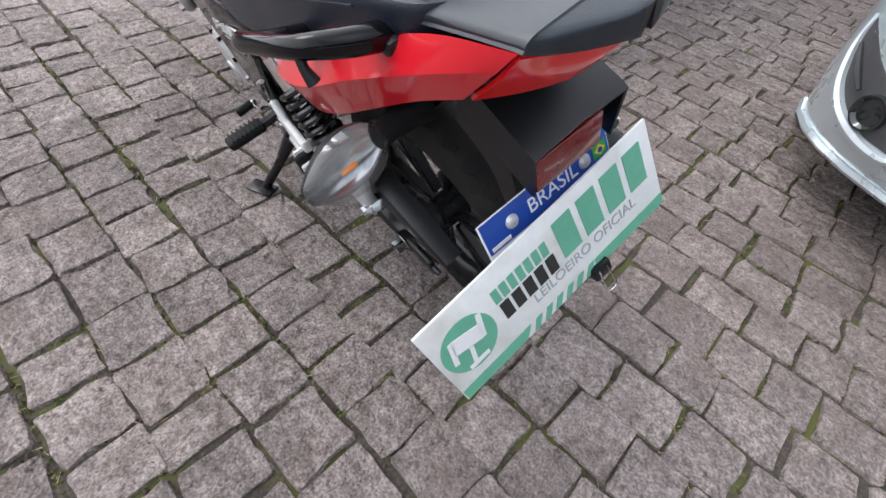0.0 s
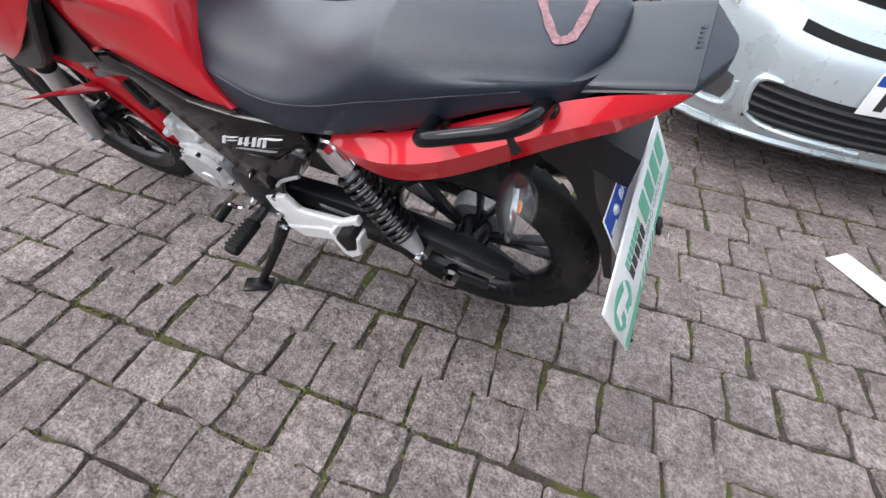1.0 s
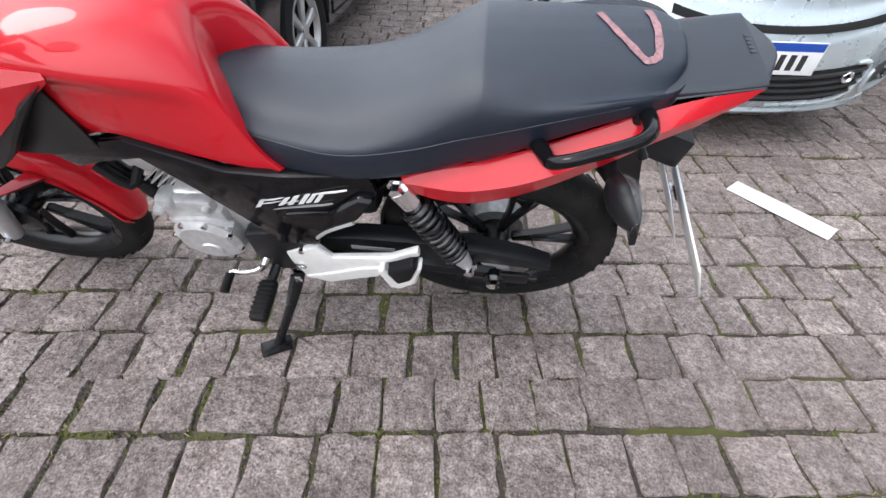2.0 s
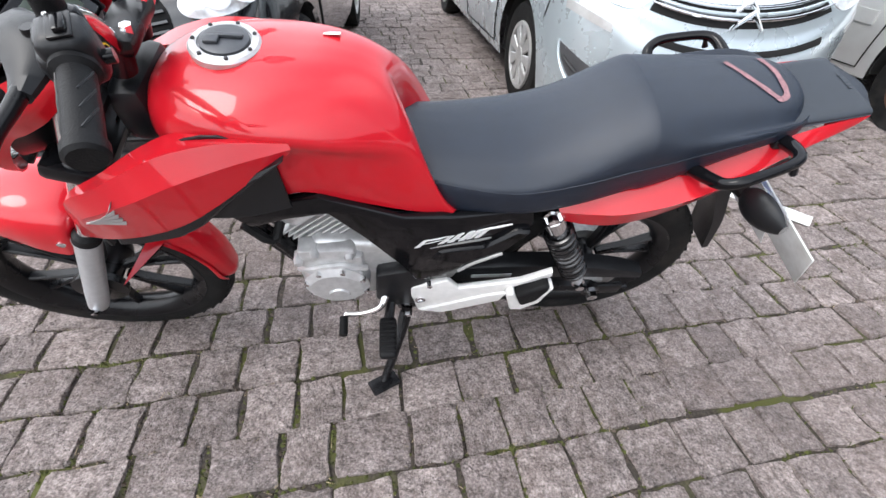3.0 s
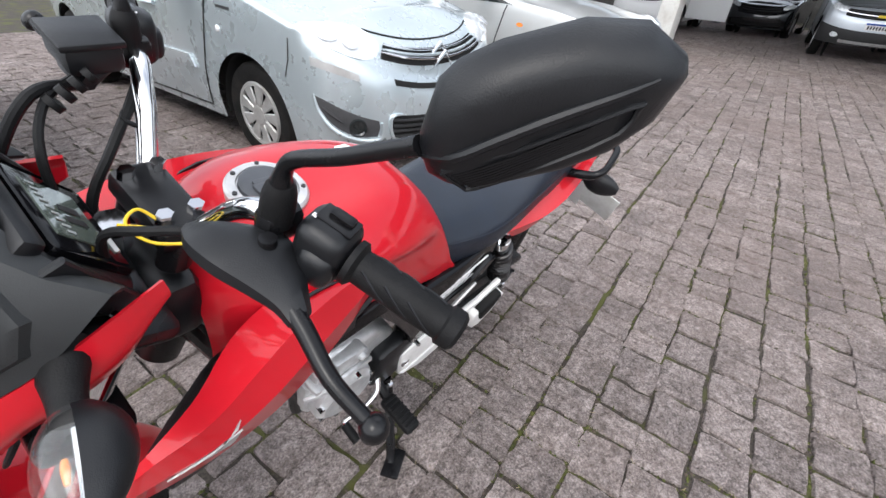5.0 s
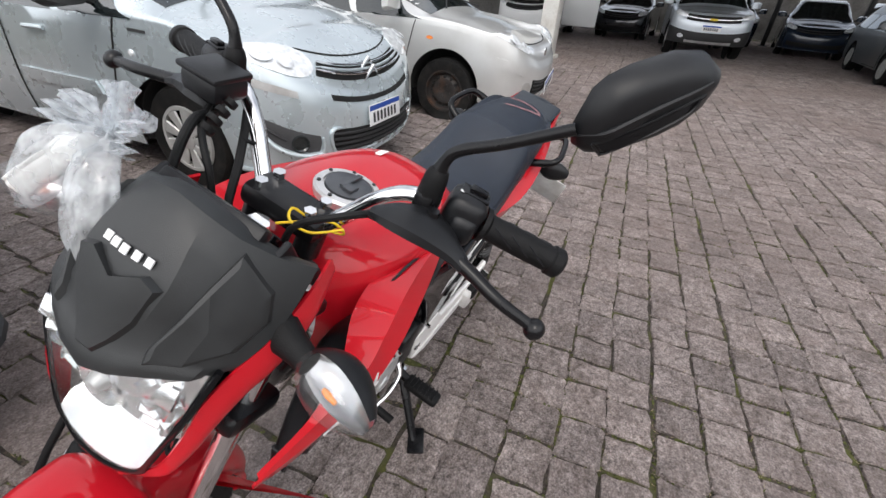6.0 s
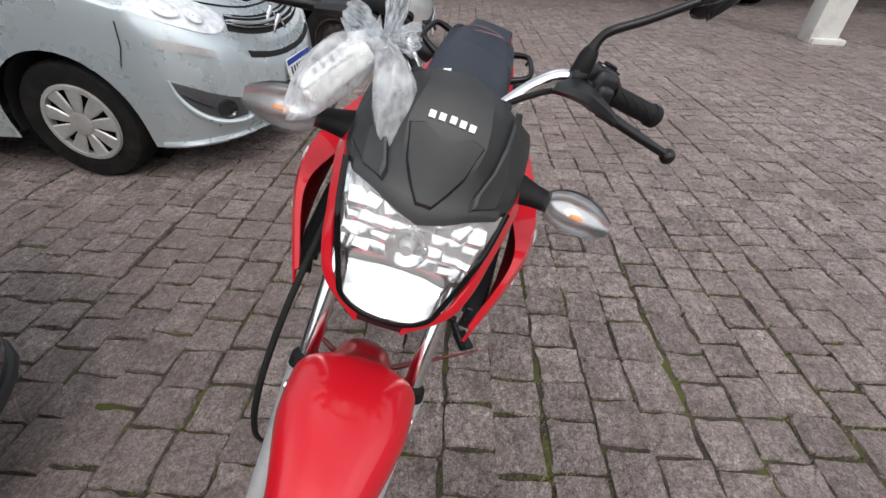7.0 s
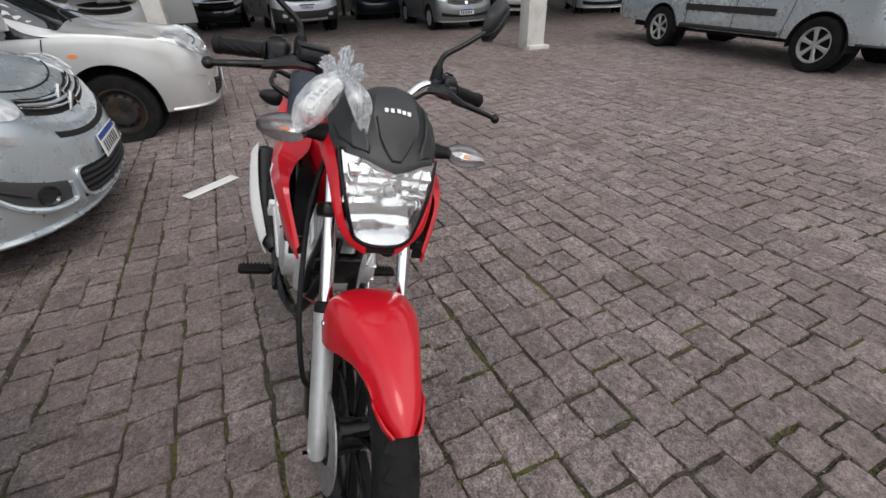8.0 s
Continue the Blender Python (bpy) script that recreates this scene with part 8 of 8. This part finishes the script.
bp("front_mudguard", sheet(MUD, 6, 3, mirror=True, thick=0.004), RED, None, "glossy red front mudguard", front=True, sharp=30)
for sd in (1, -1):
    bp("mudguard_bolt", lathe([(0.001, sd * 0.108), (0.008, sd * 0.106), (0.009, sd * 0.080), (0.001, sd * 0.080)], 12, (1.236, 0, 0.578)), CHROME, None, front=True)

# ---- loose things hung on the bars ----
FRONT_AT = BIKE_AT @ STEER @ Matrix.Translation((-0.098, 0, 0))


def plastic_bag():
    t = thing("plastic_bag", FRONT_AT, "crumpled clear plastic bag with papers, tied to the handlebar", "bag")
    rnd = random.Random(3)
    knot = Vector((1.168, -0.104, 1.072))

    def lobe(name, end, wide, flat, label):
        d = end - knot
        u = d.cross(Vector((0.5, 0, 0.85))).normalized()
        v = u.cross(d).normalized()
        rws = []
        for s, a, b in ((0.0, 0.16, 0.6), (0.12, 0.42, 0.9), (0.3, 0.75, 1.1), (0.52, 1.0, 1.0), (0.75, 0.95, 0.8), (0.92, 0.62, 0.5), (1.02, 0.16, 0.15)):
            c = knot + d * s + Vector((0.004, 0, 0.020)) * math.sin(math.pi * min(1, s))
            row = [tuple(c + u * (wide * a * math.cos(k * math.tau / 16) * rnd.uniform(0.90, 1.10)) + v * (flat * b * math.sin(k * math.tau / 16) * rnd.uniform(0.75, 1.25)) + d * rnd.uniform(-0.04, 0.04)) for k in range(16)]
            rws.append(row + [row[0]])
        part(name, sheet(rws, 3, 3), BAG, t, label, sharp=50)

    lobe("bag", Vector((1.222, -0.188, 0.966)), 0.034, 0.024, "clear crumpled film")
    lobe("bag_corner", Vector((1.244, -0.052, 0.975)), 0.026, 0.014, "pointed corner of the film")
    for dx, dy, dz, w in ((0.012, 0.038, 0.022, 0.020), (-0.014, 0.002, 0.058, 0.014), (0.016, -0.052, 0.020, 0.020), (-0.034, -0.014, 0.014, 0.026)):
        d = Vector((dx, dy, dz))
        u = d.cross(Vector((0.8, 0.2, 0.5))).normalized()
        n = d.cross(u).normalized()
        rws = []
        for s, a in ((0.0, 0.15), (0.25, 0.6), (0.5, 0.75), (0.75, 1.0), (1.0, 0.9)):
            rws.append([tuple(knot + d * (s + rnd.uniform(-0.08, 0.08) * (s > 0) - 0.25 * s * abs(j / 4 - 1) * rnd.random()) + u * (w * a * (j / 4 - 1)) + n * ((0.006 * (-1) ** j + 0.006 * rnd.uniform(-1, 1)) * (0.35 + s))) for j in range(9)])
        part("bag_neck", sheet(rws, 3, 2, thick=0.0006), BAG, t, "flared end of the tied film", sharp=12)
    d = (Vector((1.222, -0.188, 0.966)) - knot).normalized()
    pm = Matrix.Translation(knot + d * 0.076 + Vector((0.004, 0.0, 0.014))) @ d.to_track_quat("X", "Z").to_matrix().to_4x4()
    p = part("folded_papers", turned(join(box((0, 0, 0), (0.092, 0.042, 0.024), 0.006, seg=3), box((0.006, 0.004, 0.013), (0.070, 0.030, 0.004), 0.001)), pm), PAPER, t, "folded white papers")
    for k in range(4):
        part("print_bar", turned(box((-0.016 + 0.012 * k, 0.004, 0.0154), (0.005, 0.022 - 0.003 * k, 0.0008), 0.0), pm), GREY_PRINT, p)


plastic_bag()


def yellow_tie():
    t = thing("cable_tie", FRONT_AT, "bright yellow plastic tie looped round the bar clamp", "tie")
    c = Vector((1.050, 0.050, 1.000))
    part("strap", tube([c + Vector(q) for q in ((0.022, -0.030, -0.010), (0.008, -0.004, 0.002), (-0.016, 0.024, 0.006), (-0.030, 0.036, -0.014), (-0.026, 0.014, -0.020), (-0.010, -0.008, -0.004), (0.004, -0.022, 0.010), (0.020, -0.012, 0.006), (0.010, 0.012, -0.004), (-0.020, 0.040, 0.002))], 0.0017, 8, 5), YELLOW, t)
    part("tag", box((1.090, 0.030, 0.978), (0.016, 0.026, 0.003), 0.001), HUBCAP, t, "small metal tag")


yellow_tie()


# ---- granite setts ----
ROW_TURN = 8.0
ROW_STEP = 0.150


def sett_mesh(name, rnd):
    """One sett of unit size: uneven top with broken edges, skirts below."""
    ring = []
    cs = [(sx * (0.508 - rnd.uniform(0, 0.062)), sy * (0.508 - rnd.uniform(0, 0.062))) for sx, sy in ((-1, -1), (1, -1), (1, 1), (-1, 1))]
    for (ax, ay), (bx, by) in zip(cs, cs[1:] + cs[:1]):
        nx, ny = by - ay, ax - bx
        for t in (0.05, rnd.uniform(0.28, 0.40), rnd.uniform(0.60, 0.74), 0.95):
            o = 0.0 if 0.1 > t or t > 0.9 else rnd.uniform(-0.042, 0.026)
            ring.append((ax + (bx - ax) * t + nx * o, ay + (by - ay) * t + ny * o))
    verts, faces = [], []
    n = len(ring)
    verts.append((rnd.uniform(-0.1, 0.1), rnd.uniform(-0.1, 0.1), rnd.uniform(-0.001, 0.006)))
    for k, s in enumerate((0.962, 1.0, 1.0)):
        for x, y in ring:
            z = (rnd.uniform(-0.0035, 0.003), rnd.uniform(-0.014, -0.007), -0.04)[k]
            j = (0.020, 0.010, 0)[k]
            verts.append((x * s + rnd.uniform(-j, j), y * s + rnd.uniform(-j, j), z))
    for i in range(n):
        j = (i + 1) % n
        faces.append((0, 1 + i, 1 + j))
        for k in range(2):
            a, b = 1 + k * n, 1 + (k + 1) * n
            faces.append((a + i, b + i, b + j, a + j))
    return verts, faces


rnd = random.Random(11)
SETTS = []
for k in range(40):
    v, f = sett_mesh("sett", rnd)
    SETTS.append((v, f))
SETT_DATA = []
for v, f in SETTS:
    me = bpy.data.meshes.new("cobblestone")
    me.from_pydata(v, [], f)
    me.materials.append(STONE_OBJ)
    for p in me.polygons:
        p.use_smooth = False
    me.update()
    SETT_DATA.append(me)


def layout(rnd):
    """Rows of setts over the yard: (x, y, length, width, turn, lift)."""
    ca, sa = math.cos(radians(ROW_TURN)), math.sin(radians(ROW_TURN))
    for r in range(-126, 126):
        base = r * ROW_STEP + 0.028
        u = -26.0 + rnd.uniform(0, 0.2)
        wav, ph = rnd.uniform(0.003, 0.008), rnd.uniform(0, 6)
        while u < 12.0:
            ln = rnd.choice((0.124, 0.136, 0.147, 0.157, 0.168, 0.190)) + rnd.uniform(-0.010, 0.010)
            uu = u + ln / 2
            vv = base + wav * math.sin(uu * 1.3 + ph) + rnd.uniform(-0.004, 0.004)
            x, y = uu * ca - vv * sa, uu * sa + vv * ca
            if -20.5 < x < 6.5 and -8.0 < y < 11.0:
                gap = rnd.choice((-0.005, -0.003, -0.001, 0.001, 0.004, 0.009))
                yield x, y, ln - gap, ROW_STEP - rnd.choice((-0.006, -0.005, -0.003, -0.001, 0.003)), ROW_TURN + rnd.uniform(-2.2, 2.2), rnd.uniform(-0.004, 0.003)
            u += ln


near, rest = [], []
for s in layout(random.Random(4)):
    x, y = s[0], s[1]
    (near if (-0.75 < x < 2.0 and -0.05 < y < 1.55 + 0.14 * x) else rest).append(s)
near.sort(key=lambda s: (s[0] - 0.5) ** 2 * 0.4 + (s[1] - 0.45) ** 2)
near, rest = near[:300], rest + near[300:]
rs = random.Random(8)
for x, y, ln, wd, a, dz in near:
    ob = new("cobblestone", rs.choice(SETT_DATA))
    ob.matrix_world = Matrix.Translation((x, y, dz + 0.0)) @ Matrix.Rotation(radians(a + rs.choice((0, 180))), 4, "Z") @ Matrix.Rotation(rs.uniform(-0.02, 0.02), 4, "X") @ Matrix.Rotation(rs.uniform(-0.02, 0.02), 4, "Y") @ Matrix.Diagonal((ln, wd, 1, 1))
    ob.parent = ground

VA, FA_ = [], []
base_v = [np.array(v) for v, f in SETTS]
for x, y, ln, wd, a, dz in rest:
    k = rs.randrange(len(SETTS))
    v = base_v[k] * np.array([ln, wd, 1.0])
    t1, t2 = rs.uniform(-0.02, 0.02), rs.uniform(-0.02, 0.02)
    v[:, 2] += v[:, 0] * t1 + v[:, 1] * t2 + dz
    c, s = math.cos(radians(a)), math.sin(radians(a))
    w = np.c_[v[:, 0] * c - v[:, 1] * s + x, v[:, 0] * s + v[:, 1] * c + y, v[:, 2]]
    o = len(VA) * len(v)
    VA.append(w)
    FA_ += [tuple(i + o for i in f) for f in SETTS[k][1]]
me = bpy.data.meshes.new("cobblestones")
me.from_pydata(np.vstack(VA).tolist(), [], FA_)
me.materials.append(STONE_ISL)
me.polygons.foreach_set("use_smooth", [False] * len(me.polygons))
me.update()
field = new("cobblestones", me)
field.parent = ground
tagged(field, "field of pinkish grey granite setts", kind="stuff")


def joint_growth(name, label, material, seed, each, shape):
    """Small growth or litter in the joints near the motorcycle."""
    r = random.Random(seed)
    vs, fs = [], []
    for x, y, ln, wd, a, dz in near + [q for q in rest if -3 < q[0] < 3.5 and -2.5 < q[1] < 3.5]:
        n = noise.noise(Vector((x * 1.7, y * 1.7, 3.0)))
        if n < -0.12 or r.random() < 0.2:
            continue
        ca, sa = math.cos(radians(a)), math.sin(radians(a))
        for k in range(int(r.uniform(0.4, 1.6) * each * (0.7 + n))):
            e = 0.003 + r.uniform(-0.006, 0.006)
            if r.random() < 0.5:
                u, v = r.uniform(-0.5, 0.5) * ln, (wd / 2 + e) * r.choice((-1, 1))
            else:
                u, v = (ln / 2 + e) * r.choice((-1, 1)), r.uniform(-0.5, 0.5) * wd
            shape(r, vs, fs, x + u * ca - v * sa, y + u * sa + v * ca)
    m = bpy.data.meshes.new(name)
    m.from_pydata(vs, [], fs)
    m.materials.append(material)
    m.update()
    ob = new(name, m)
    tagged(ob, label, name.replace("_", " "), kind="stuff")


def blade(r, vs, fs, px, py):
    h, b, t, o = r.uniform(0.010, 0.024), r.uniform(0.0015, 0.004), r.uniform(0, math.tau), len(vs)
    vs += [(px - b * math.cos(t), py - b * math.sin(t), -0.012), (px + b * math.cos(t), py + b * math.sin(t), -0.012), (px + r.uniform(-0.012, 0.012), py + r.uniform(-0.012, 0.012), -0.012 + h)]
    fs.append((o, o + 1, o + 2))


def cushion(r, vs, fs, px, py):
    b, h, o, t = r.uniform(0.004, 0.010), r.uniform(0.005, 0.011), len(vs), r.uniform(0, 2)
    for k in range(6):
        q = b * r.uniform(0.7, 1.3)
        vs.append((px + q * math.cos(t + k * math.tau / 6), py + q * math.sin(t + k * math.tau / 6), -0.0125))
    vs.append((px + r.uniform(-0.002, 0.002), py + r.uniform(-0.002, 0.002), -0.012 + h))
    fs.extend((o + k, o + (k + 1) % 6, o + 6) for k in range(6))


def straw(r, vs, fs, px, py):
    l, t, o, z = r.uniform(0.008, 0.028), r.uniform(0, math.tau), len(vs), r.uniform(-0.010, 0.002)
    dx, dy = math.cos(t), math.sin(t)
    vs += [(px - dy * 0.0009, py + dx * 0.0009, z), (px + dy * 0.0009, py - dx * 0.0009, z), (px + dx * l, py + dy * l, z + r.uniform(0, 0.008))]
    fs.append((o, o + 1, o + 2))


MOSS = shader("moss_green", (0.070, 0.082, 0.020), 0.95, per="island", per_amount=0.5)
SOIL = shader("crumbled_soil", (0.075, 0.060, 0.048), 0.95, per="island", per_amount=0.5)
STRAW = shader("dry_straw", (0.33, 0.27, 0.17), 0.9, per="island", per_amount=0.4)
joint_growth("moss", "green moss cushions growing in the joints of the setts", MOSS, 21, 26, cushion)
joint_growth("soil_crumbs", "brown soil crumbs lying in the joints of the setts", SOIL, 23, 22, cushion)
joint_growth("grass", "short green grass blades in the joints of the setts", MOSS, 22, 16, blade)
joint_growth("dry_straw", "pale dry straw bits caught in the joints of the setts", STRAW, 24, 7, straw)
